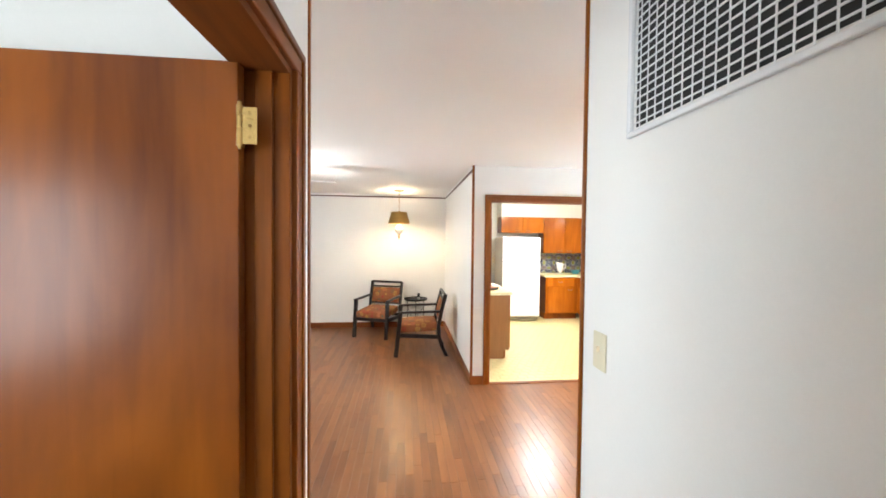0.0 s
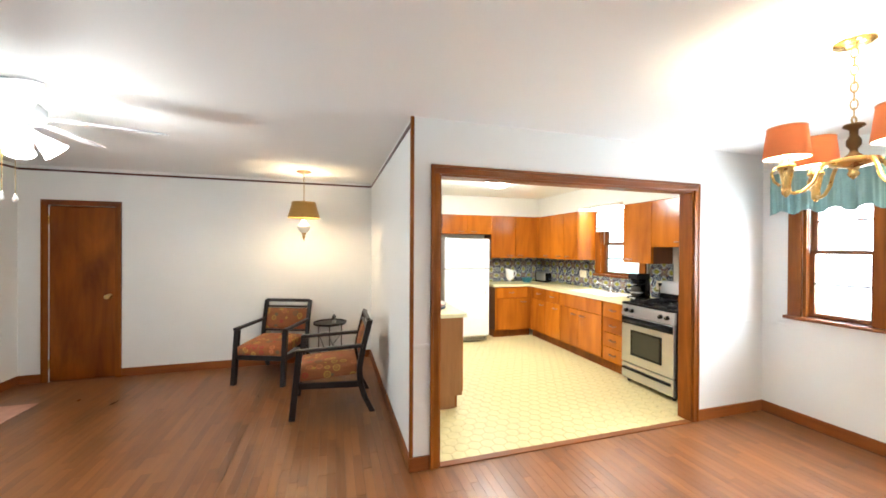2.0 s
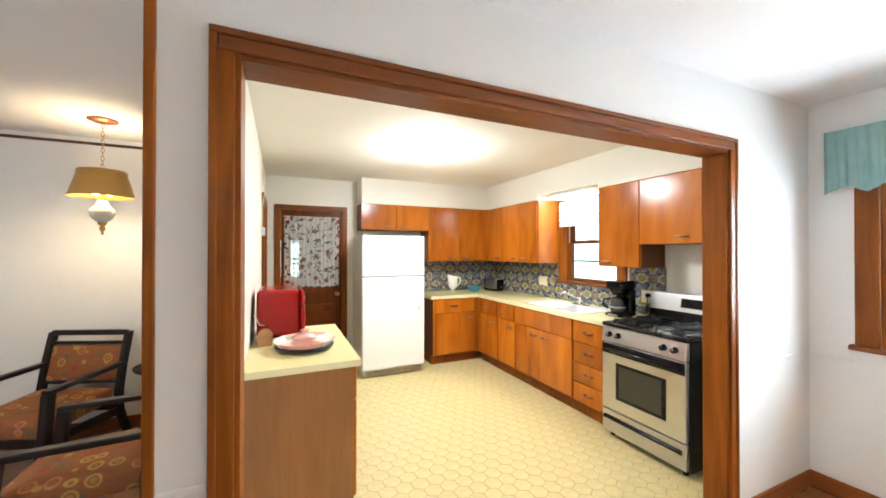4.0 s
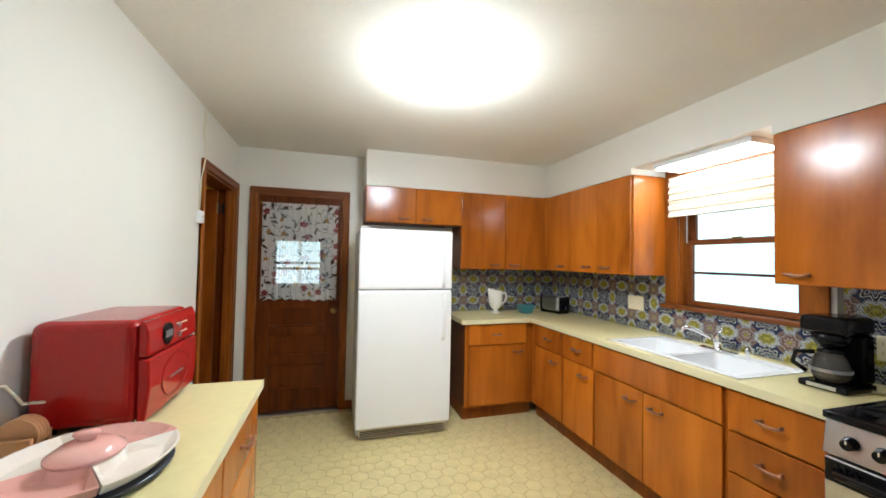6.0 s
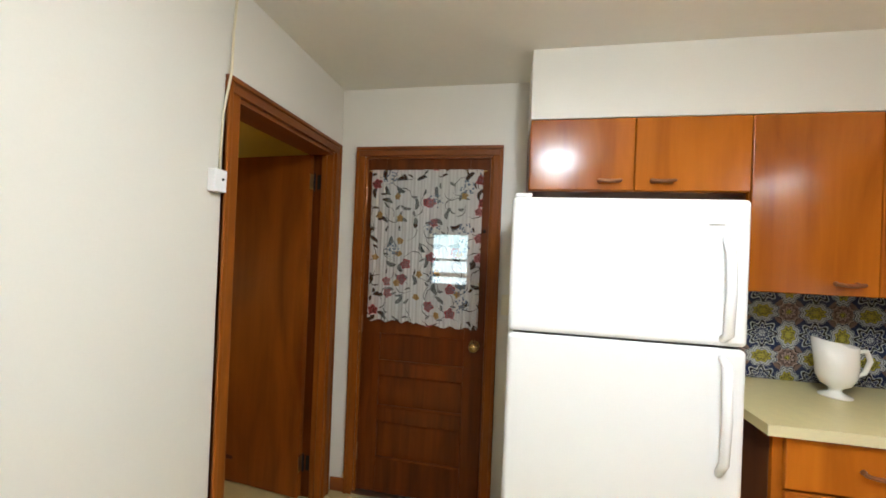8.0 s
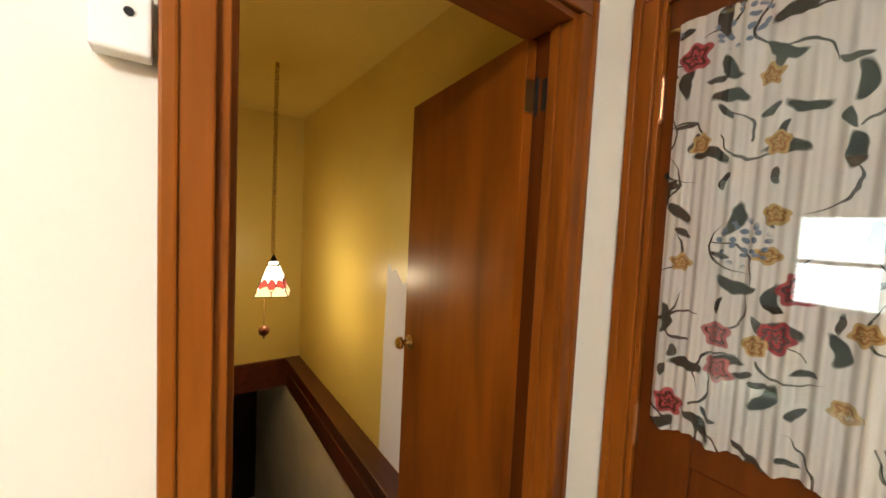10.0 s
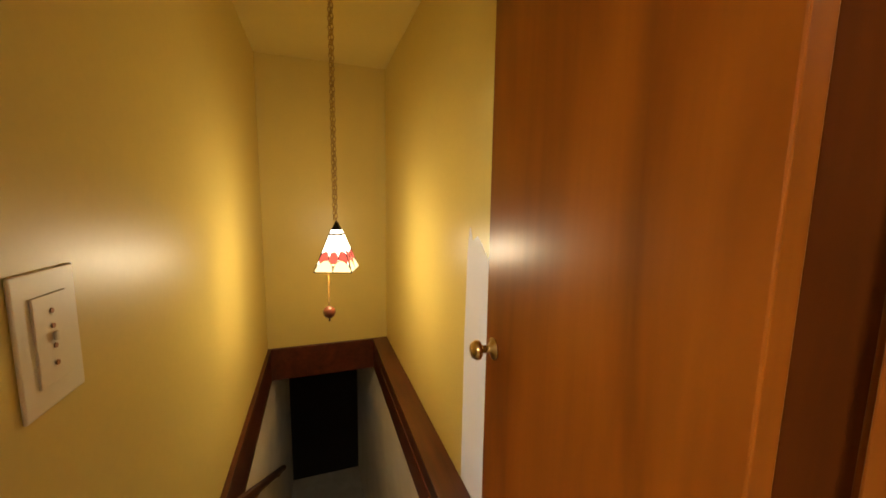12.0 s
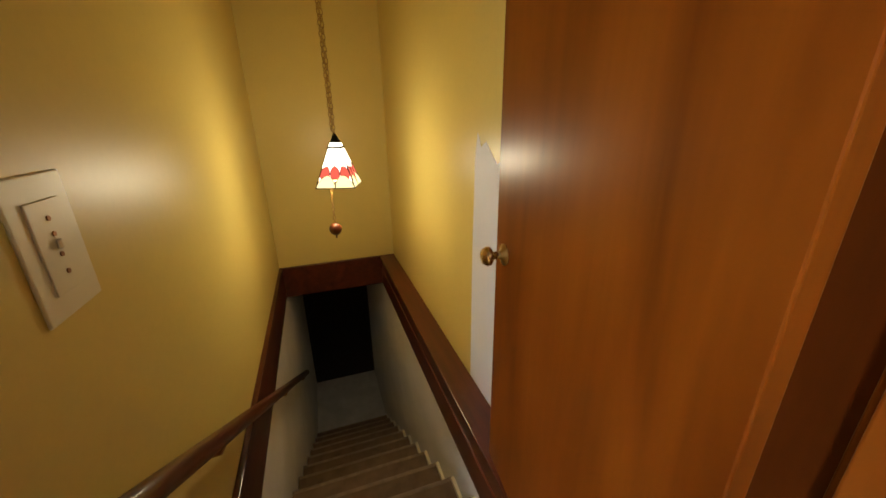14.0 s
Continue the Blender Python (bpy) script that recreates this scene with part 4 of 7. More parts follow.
val = thing("valance", "gathered teal cloth valance over the dining window", "valance", (XE - 0.07, 3.55, 1.87))
part("cloth", cloth(2.84, 4.25, 1.87, 2.23, 0.022, 14, n=220, seed=2, place=lambda u, o, z: (XE - 0.075 + o, u, z)), M_TEAL, val, smooth=True)
part("curtain_rod", tube([(XE - 0.006, 2.83, 2.19), (XE - 0.05, 2.83, 2.19), (XE - 0.05, 4.26, 2.19), (XE - 0.006, 4.26, 2.19)], 0.008, 8), M_WHITE, val)
val2 = thing("valance", "gathered teal cloth valance over the living room window", "valance", (XW + 0.07, 3.25, 1.87))
part("cloth", cloth(2.10, 4.42, 1.75, 2.23, 0.022, 20, n=220, seed=3, place=lambda u, o, z: (XW + 0.075 + o, u, z)), M_TEAL, val2, smooth=True)
part("curtain_rod", tube([(XW + 0.006, 2.09, 2.19), (XW + 0.05, 2.09, 2.19), (XW + 0.05, 4.43, 2.19), (XW + 0.006, 4.43, 2.19)], 0.008, 8), M_WHITE, val2)
bl = thing("roman_shade", "cream pleated cloth shade pulled up over the sink window", "blind", (XE - 0.03, 6.18, 1.80))
part("cloth", cloth(1.80, 2.09, KW[0] - 0.03, KW[1] + 0.05, 0.010, 5, n=60, rows=2, hem=0, gather=0, seed=5, place=lambda u, o, z: (XE - 0.045 + o, z, u)), M_BLIND, bl, smooth=True)
part("bottom_bar", boxes((XE - 0.055, XE - 0.035, KW[0] - 0.03, KW[1] + 0.05, 1.795, 1.812)), M_BLIND, bl, bevel=0.004)


# ---- kitchen cabinets ----
def pull(parent, at, along, out, length=0.092):
    """A bronze bar pull: a slightly bowed flat bar on two feet with oval rosettes."""
    a, u, o = Vector(at), Vector(along), Vector(out)
    bm = bmesh.new()
    pts = [a + u * length * t + o * (0.024 + 0.005 * (1 - 4 * t * t)) - Vector((0, 0, 0.005 * (1 - 4 * t * t))) for t in (-0.56, -0.5, -0.3, -0.1, 0.1, 0.3, 0.5, 0.56)]
    tube(pts, [0.004, 0.0072, 0.0072, 0.0078, 0.0078, 0.0072, 0.0072, 0.004], 8, bm)
    for t in (-0.4, 0.4):
        q = a + u * length * t
        tube([q, q + o * 0.004, q + o * 0.008, q + o * 0.026], [0.010, 0.010, 0.006, 0.0055], 8, bm)
    return part("handle", bm, M_BRONZE, parent, "bronze bar pull", smooth=True)


def cabinet(name, label, side, face, u0, u1, v0, v1, z0, z1, fronts, toe=0.0, back_gap=0.0, material=None):
    """A cabinet unit. side: 'x-' faces west at x=face, 'x+' faces east, 'y-' faces south at y=face; it spans u0..u1 along the wall
    and its carcass reaches from the face to v1. fronts: (kind, u0, u1, z0, z1, pull u, pull z)."""
    ax = side[0]
    sg = -1 if side[1] == "-" else 1

    def bl(d0, d1, a0, a1, b0, b1):
        p, q = sorted((face + sg * d0, face + sg * d1))
        return (p, q, a0, a1, b0, b1) if ax == "x" else (a0, a1, p, q, b0, b1)

    def pt(d, a, b):
        return (face + sg * d, a, b) if ax == "x" else (a, face + sg * d, b)
    ob = thing(name, label, "cabinet", pt(0, (u0 + u1) / 2, z0))
    depth = abs(v1 - face)
    bz = z0 + toe
    part("body", boxes(bl(-depth, -0.018, u0 + 0.001, u1 - 0.001, bz, z1 if name != "sink_cabinet" else 0.735)), material or M_CABDARK, ob, bevel=0.002)
    part("face_frame", boxes(bl(-0.018, -0.001, u0 + 0.001, u1 - 0.001, bz, z1)), M_CAB, ob)
    if toe:
        part("toe_kick", boxes(bl(-depth, -0.05, u0 + 0.001, u1 - 0.001, z0 - 0.001, bz)), M_TRIM, ob)
    for kind, a, b, c, d, pu, pz in fronts:
        f = part(kind, boxes(bl(0, 0.019, a + 0.0025, b - 0.0025, c + 0.0025, d - 0.0025)), M_CAB, ob, bevel=0.004)
        if pz is not None:
            pull(f, pt(0.019, pu, pz), (0, 1, 0) if ax == "x" else (1, 0, 0), (sg, 0, 0) if ax == "x" else (0, sg, 0))
    return ob


G1, G2 = "upper cabinets", "base cabinets"
UL = "honey-stained flat-front upper cabinet with bronze pulls"
BL_ = "honey-stained flat-front base cabinet with drawer and bronze pulls"
U0, U1 = 1.36, 2.113
for args in (
        ("upper_cabinet", "short honey-stained cabinet above the refrigerator", "y-", 7.81, 1.95, 2.87, 0, YK, 1.78, U1, [("cabinet_door", 1.95, 2.41, 1.78, U1, 2.30, 1.825), ("cabinet_door", 2.41, 2.87, 1.78, U1, 2.52, 1.825)]),
        ("upper_cabinet", UL, "y-", 7.81, 2.87, 3.80, 0, YK, U0, U1, [("cabinet_door", 2.87, 3.335, U0, U1, 3.22, 1.41), ("cabinet_door", 3.335, 3.78, U0, U1, 3.43, 1.41)]),
        ("upper_cabinet", UL, "x-", 3.82, 7.03, 7.79, 0, XE, U0, U1, [("cabinet_door", 7.40, 7.77, U0, U1, 7.52, 1.41), ("cabinet_door", 7.03, 7.40, U0, U1, 7.15, 1.41)]),
        ("upper_cabinet", UL, "x-", 3.82, 6.66, 7.029, 0, XE, U0, U1, [("cabinet_door", 6.665, 7.03, U0, U1, 6.92, 1.41)]),
        ("upper_cabinet", UL + " beside the window", "x-", 3.82, 5.31, 5.745, 0, XE, U0, U1, [("cabinet_door", 5.31, 5.745, U0, U1, 5.64, 1.41)]),
        ("upper_cabinet", "short honey-stained cabinet over the stove", "x-", 3.82, YM + 0.122, 5.309, 0, XE, 1.56, U1, [("cabinet_door", 4.80, 5.31, 1.56, U1, 4.94, 1.62), ("cabinet_door", 4.48, 4.80, 1.56, U1, 4.70, 1.62)])):
    c = cabinet(*args)
    c["group"] = G1
for k, (y, z) in enumerate(((6.658, 1.36), (5.7465, 1.36))):
    structure("panel_end_" + "ab"[k], boxes((3.822, XE, min(y, y - 0.004 if k == 0 else y + 0.004), max(y, y - 0.004 if k == 0 else y + 0.004), z, U1)), M_CAB, "honey-stained cabinet end panel")
structure("panel_corner", boxes((3.779, 3.8195, 7.771, 7.8095, U0, U1)), M_CAB, "honey-stained corner filler")
Z0, Z1 = 0.0, 0.872
for args in (
        ("base_cabinet", BL_, "y-", 7.57, 2.84, 3.53, 0, YK, Z0, Z1, [("drawer", 2.87, 3.45, 0.68, 0.865, 3.14, 0.775), ("cabinet_door", 2.87, 3.45, 0.135, 0.675, 3.36, 0.61)]),
        ("base_cabinet", BL_, "x-", 3.52, 7.06, 7.565, 0, XE, Z0, Z1, [("drawer", 7.09, 7.44, 0.68, 0.865, 7.26, 0.775), ("cabinet_door", 7.07, 7.48, 0.135, 0.675, 7.17, 0.60)]),
        ("base_cabinet", BL_, "x-", 3.52, 6.68, 7.059, 0, XE, Z0, Z1, [("drawer", 6.71, 7.05, 0.68, 0.865, 6.87, 0.775), ("cabinet_door", 6.69, 7.05, 0.135, 0.675, 6.79, 0.60)]),
        ("sink_cabinet", "honey-stained sink cabinet with two doors and a blank front", "x-", 3.52, 5.77, 6.679, 0, XE, Z0, Z1, [("blank_front", 5.78, 6.67, 0.68, 0.865, 6.2, None), ("cabinet_door", 6.25, 6.67, 0.135, 0.675, 6.34, 0.60), ("cabinet_door", 5.78, 6.25, 0.135, 0.675, 6.15, 0.60)]),
        ("drawer_cabinet", "honey-stained stack of four drawers with bronze pulls", "x-", 3.52, 5.385, 5.769, 0, XE, Z0, Z1, [("drawer", 5.39, 5.76, z, z + h, 5.575, z + h / 2) for z, h in ((0.135, 0.17), (0.31, 0.175), (0.49, 0.185), (0.68, 0.185))])):
    c = cabinet(*args, toe=0.12)
    c["group"] = G2
isl = cabinet("base_cabinet", "low honey-stained cabinet with drawers and doors against the wall", "x+", 1.385, 5.215, 6.215, 0, XK, 0.0, 0.872, [("drawer", 5.23, 5.70, 0.68, 0.865, 5.46, 0.775), ("cabinet_door", 5.23, 5.70, 0.135, 0.675, 5.62, 0.60), ("drawer", 5.71, 6.20, 0.68, 0.865, 5.95, 0.775), ("cabinet_door", 5.71, 6.20, 0.135, 0.675, 5.80, 0.60)], toe=0.12)
part("end_panel", boxes((XK + 0.002, 1.383, 5.200, 5.214, 0.12, 0.872)), M_ISL, isl, "brown fibreboard end panel")
part("end_panel", boxes((XK + 0.002, 1.31, 5.200, 5.214, 0.0, 0.12)), M_ISL, isl)

wt = thing("worktop", "pale yellow laminate worktop with a metal edge strip", "worktop", (3.8, 6.6, 0.872))
bm = sheet((2.80, 3.49, 3.545, 4.02, XE - 0.002), (5.385, 5.74, 6.58, 7.53, YK - 0.002), 0.873, 0.912, lambda x, y: (x > 3.49 or y > 7.53) and not (3.545 < x < 4.02 and 5.74 < y < 6.58))
part("top", bm, M_COUNTER, wt)
part("edge_strip", boxes((2.797, 3.487, 7.526, 7.5295, 0.874, 0.913)), M_EDGE, wt, "worn pale edge strip")
part("edge_strip", boxes((3.486, 3.4895, 5.385, 7.53, 0.874, 0.913)), M_EDGE, wt, "worn pale edge strip")
wt2 = thing("worktop", "pale yellow laminate top on the low cabinet", "worktop", (1.13, 5.7, 0.872))
part("top", boxes((XK + 0.002, 1.415, 5.175, 6.235, 0.873, 0.910)), M_COUNTER, wt2, bevel=0.003)
part("edge_strip", boxes((1.4152, 1.418, 5.172, 6.235, 0.875, 0.911)), M_EDGE, wt2)
part("edge_strip", boxes((XK + 0.002, 1.415, 5.172, 5.1748, 0.875, 0.911)), M_EDGE, wt2)


def sink():
    ob = thing("sink", "white enamel double-bowl sink set into the worktop", "sink", (3.78, 6.16, 0.912))
    x0, x1, y0, y1, z = 3.545, 4.02, 5.74, 6.58, 0.918
    ym = (y0 + y1) / 2
    part("rim", boxes((x0 - 0.012, x0 + 0.03, y0 - 0.012, y1 + 0.012, 0.9125, z), (x1 - 0.075, x1 + 0.012, y0 - 0.012, y1 + 0.012, 0.9125, z), (x0 + 0.03, x1 - 0.075, y0 - 0.012, y0 + 0.03, 0.9125, z), (x0 + 0.03, x1 - 0.075, y1 - 0.03, y1 + 0.012, 0.9125, z), (x0 + 0.03, x1 - 0.075, ym - 0.018, ym + 0.018, 0.9125, z)), M_WHITE, ob, bevel=0.003)
    part("steel_rim", boxes((x0 - 0.018, x0 - 0.0125, y0 - 0.018, y1 + 0.018, 0.9122, 0.917), (x0 - 0.0125, x1 + 0.018, y1 + 0.0125, y1 + 0.018, 0.9122, 0.917), (x0 - 0.0125, x1 + 0.018, y0 - 0.018, y0 - 0.0125, 0.9122, 0.917)), M_CHROME, ob)
    for a, b in ((y0 + 0.03, ym - 0.018), (ym + 0.018, y1 - 0.03)):
        bm = bmesh.new()
        X0, X1 = x0 + 0.03, x1 - 0.075
        i = 0.025
        top = [bm.verts.new(p) for p in ((X0, a, 0.913), (X1, a, 0.913), (X1, b, 0.913), (X0, b, 0.913))]
        bot = [bm.verts.new(p) for p in ((X0 + i, a + i, 0.75), (X1 - i, a + i, 0.75), (X1 - i, b - i, 0.75), (X0 + i, b - i, 0.75))]
        bm.faces.new(bot)
        for k in range(4):
            bm.faces.new((top[k], top[(k + 1) % 4], bot[(k + 1) % 4], bot[k]))
        part("bowl", bm, M_WHITE, ob, bevel=0.02, seg=4)
    fx, fy = x1 - 0.03, ym
    f = part("faucet", boxes((fx - 0.025, fx + 0.025, fy - 0.11, fy + 0.11, z, z + 0.012)), M_CHROME, ob, "chrome mixer faucet", bevel=0.006)
    part("body", lathe([(0.024, 0), (0.022, 0.05), (0.02, 0.075), (0.012, 0.085)], 18, (fx, fy, z + 0.012)), M_CHROME, f, smooth=True)
    part("spout", tube([(fx, fy, z + 0.05), (fx - 0.06, fy + 0.02, z + 0.09), (fx - 0.15, fy + 0.05, z + 0.135), (fx - 0.20, fy + 0.065, z + 0.14), (fx - 0.215, fy + 0.07, z + 0.115)], [0.012, 0.012, 0.011, 0.010, 0.010], 10), M_CHROME, f, smooth=True)
    part("lever", tube([(fx, fy, z + 0.09), (fx - 0.01, fy - 0.02, z + 0.125), (fx - 0.03, fy - 0.05, z + 0.145)], [0.012, 0.009, 0.007], 10), M_CHROME, f, smooth=True)
    part("sprayer", lathe([(0.014, 0), (0.012, 0.03), (0.016, 0.05), (0.01, 0.06)], 14, (fx, fy - 0.17, z)), M_CHROME, ob, smooth=True)


sink()


def fridge():
    x0, x1, yf = 1.88, 2.655, 7.40
    ob = thing("refrigerator", "white top-freezer refrigerator with moulded handles", "refrigerator", (2.27, 7.7, 0))
    part("body", boxes((x0 + 0.005, x1 - 0.005, yf + 0.075, 8.06, 0.03, 1.685)), M_SIDESHADE, ob, bevel=0.01)
    part("freezer_door", boxes((x0, x1, yf, yf + 0.072, 1.20, 1.69)), M_WHITE, ob, bevel=0.018, seg=4)
    part("fridge_door", boxes((x0, x1, yf, yf + 0.072, 0.10, 1.192)), M_WHITE, ob, bevel=0.018, seg=4)
    part("gasket", boxes((x0 + 0.02, x1 - 0.02, yf + 0.02, yf + 0.075, 1.185, 1.205)), M_GAPSHADE, ob)
    g = part("toe_grille", boxes((x0 + 0.03, x1 - 0.03, yf + 0.03, yf + 0.06, 0.025, 0.09)), M_PLASTIC, ob)
    for k in range(4):
        part("slat", boxes((x0 + 0.04, x1 - 0.04, yf + 0.026, yf + 0.03, 0.034 + 0.013 * k, 0.039 + 0.013 * k)), M_IRON, g)
    hx = x1 - 0.075
    for z0, z1, s in ((1.225, 1.56, 1), (0.78, 1.165, -1)):
        zt, zb = (z0, z1) if s > 0 else (z1, z0)
        part("handle", tube([(hx, yf + 0.003, zt), (hx, yf - 0.03, zt + 0.02 * s), (hx, yf - 0.04, (z0 + z1) / 2), (hx, yf - 0.03, zb - 0.05 * s), (hx, yf + 0.003, zb)], [0.013, 0.015, 0.014, 0.014, 0.012], 10), M_WHITE, ob, smooth=True)
    part("hinge_cover", boxes((x0 + 0.01, x0 + 0.07, yf + 0.01, yf + 0.08, 1.69, 1.705)), M_WHITE, ob, bevel=0.004)
    part("badge", boxes((x1 - 0.13, x1 - 0.08, yf - 0.001, yf + 0.001, 1.60, 1.606)), M_STEEL, ob)
    for x in (x0 + 0.06, x1 - 0.06):
        part("foot", lathe([(0.02, 0), (0.02, 0.03)], 10, (x, yf + 0.12, 0)), M_IRON, ob)


# off-white body; the grey of its shadowed side is put into the colour
M_SIDESHADE = mat("shaded_fridge_side", (0.52, 0.52, 0.50), 0.45, vary=0.04, fine=220, bump=0.15)
fridge()


def stove():
    ob = thing("gas_stove", "stainless and black gas stove with four burners", "stove", (3.78, 5.0, 0))
    x0, x1, y0, y1 = 3.45, 4.10, 4.69, 5.378
    part("body", boxes((x0 + 0.03, x1, y0, y1, 0.03, 0.895)), M_BLACK, ob, bevel=0.004)
    part("cooktop", boxes((x0 - 0.005, x1, y0 - 0.002, y1 + 0.002, 0.8955, 0.925)), M_BLACK, ob, bevel=0.008)
    part("control_panel", slab([(x0 - 0.012, 0.775), (x0 + 0.028, 0.775), (x0 + 0.028, 0.894), (x0 + 0.006, 0.894)], y0 + 0.004, y1 - 0.004), M_STEEL, ob, bevel=0.003)
    for y in (4.77, 4.85, 5.22, 5.30):
        k = part("knob", tube([(x0 - 0.003, y, 0.835), (x0 - 0.016, y, 0.834), (x0 - 0.034, y, 0.832)], [0.024, 0.021, 0.018], 14), M_BLACK, ob, "black control knob")
        part("pointer", boxes((x0 - 0.036, x0 - 0.034, y - 0.002, y + 0.002, 0.835, 0.848)), M_PLASTIC, k)
    d = part("oven_door", boxes((x0 - 0.01, x0 + 0.028, y0 + 0.006, y1 - 0.006, 0.235, 0.765)), M_STEEL, ob, bevel=0.006)
    part("door_band", boxes((x0 - 0.014, x0 - 0.0102, y0 + 0.01, y1 - 0.01, 0.68, 0.76)), M_BLACK, d, bevel=0.002)
    part("window_frame", boxes((x0 - 0.013, x0 - 0.0102, 4.83, 5.24, 0.33, 0.62)), M_BLACK, d, bevel=0.001)
    part("window", boxes((x0 - 0.015, x0 - 0.0132, 4.86, 5.21, 0.355, 0.60)), M_OVENWIN, d)
    part("handle", tube([(x0 - 0.012, y0 + 0.04, 0.72), (x0 - 0.05, y0 + 0.06, 0.722), (x0 - 0.055, (y0 + y1) / 2, 0.724), (x0 - 0.05, y1 - 0.06, 0.722), (x0 - 0.012, y1 - 0.04, 0.72)], 0.013, 12), M_BLACK, d, "black bar handle", smooth=True)
    dr = part("storage_drawer", boxes((x0 - 0.008, x0 + 0.028, y0 + 0.006, y1 - 0.006, 0.05, 0.225)), M_STEEL, ob, bevel=0.006)
    part("handle", slab([(x0 - 0.009, 0.185), (x0 - 0.03, 0.175), (x0 - 0.03, 0.160), (x0 - 0.009, 0.145)], y0 + 0.03, y1 - 0.03), M_BLACK, dr, bevel=0.004)
    b = part("backguard", slab([(x1 - 0.10, 0.925), (x1, 0.925), (x1, 1.15), (x1 - 0.035, 1.15), (x1 - 0.055, 1.135)], y0 + 0.005, y1 - 0.005), M_BLACK, ob, bevel=0.006)
    part("steel_panel", slab([(x1 - 0.083, 1.005), (x1 - 0.079, 1.005), (x1 - 0.035, 1.155), (x1 - 0.057, 1.143)], y0 + 0.003, y1 - 0.003), M_STEEL, b, bevel=0.004)
    part("display", slab([(x1 - 0.082, 1.04), (x1 - 0.076, 1.04), (x1 - 0.060, 1.115), (x1 - 0.0665, 1.115)], 4.86, 5.10), M_BLACK, b, "black display panel")
    for cx, cy in ((3.60, 4.85), (3.60, 5.21), (3.87, 4.85), (3.87, 5.21)):
        bn = part("burner", lathe([(0.05, 0), (0.05, 0.01), (0.035, 0.014), (0.035, 0.022), (0.0, 0.022)], 20, (cx, cy, 0.925)), M_IRON, ob, "round burner", smooth=False)
        bm = bmesh.new()
        for a in range(4):
            an = math.pi / 2 * a + math.pi / 4
            c, s = math.cos(an), math.sin(an)
            bar((cx + 0.03 * c, cy + 0.03 * s, 0.950), (cx + 0.135 * c, cy + 0.135 * s, 0.950), 0.01, 0.012, bm=bm)
            bar((cx + 0.135 * c, cy + 0.135 * s, 0.953), (cx + 0.135 * c, cy + 0.135 * s, 0.9255), 0.01, 0.012, side=(1, 0, 0), bm=bm)
        t = 0.096
        for p, q in (((-t, -t), (t, -t)), ((t, -t), (t, t)), ((t, t), (-t, t)), ((-t, t), (-t, -t))):
            bar((cx + p[0], cy + p[1], 0.944), (cx + q[0], cy + q[1], 0.944), 0.009, 0.01, bm=bm)
        part("grate", bm, M_IRON, ob, "cast-iron grate")
    for x in (x0 + 0.06, x1 - 0.05):
        for y in (y0 + 0.05, y1 - 0.05):
            part("foot", lathe([(0.018, 0), (0.018, 0.03)], 10, (x, y, 0)), M_IRON, ob)


M_OVENWIN = mat("dark_oven_window", (0.03, 0.028, 0.022), 0.1, vary=0.1, bump=0)
stove()


# ---- enclosed back porch seen through the door's glass ----
wall("wall_porch", "y", 12.0, 12.1, -0.4, 4.2, M_LOWER, [(PORCH[0], PORCH[1], PORCH[2], PORCH[3])])
wall("wall_porch_west", "x", -0.5, -0.4, YK + 0.12, 12.1, M_WALL)
wall("wall_porch_east", "x", 4.2, 4.3, YK + 0.12, 12.1, M_WALL)
structure("floor_porch", boxes((-0.5, 4.3, YK + 0.12, 12.1, -0.2, -0.05)), M_CONCRETE)
structure("trim_porch_window", boxes((PORCH[0], PORCH[1], 12.03, 12.06, (PORCH[2] + PORCH[3]) / 2 - 0.03, (PORCH[2] + PORCH[3]) / 2 + 0.01)), M_DARKTRIM)
# ---- lamps that can be seen ----
def chain(parent, x, y, z0, z1, material, r=0.009, wire=0.0022, sway=0.0):
    """Oval links, each turned a quarter from the last."""
    n = max(2, int((z1 - z0) / (r * 3.0)))
    step = (z1 - z0) / n
    bm = bmesh.new()
    for k in range(n):
        zc, a = z0 + (k + 0.5) * step, (k % 2) * math.pi / 2 + 0.4
        pts = []
        for i in range(10):
            t = 2 * math.pi * i / 10
            u = r * math.cos(t)
            pts.append((x + u * math.cos(a) + sway * math.sin(k * 0.9), y + u * math.sin(a), zc + step * 0.62 * math.sin(t)))
        tube(pts, wire, 5, bm, closed=True)
    return part("chain", bm, material, parent, smooth=True)


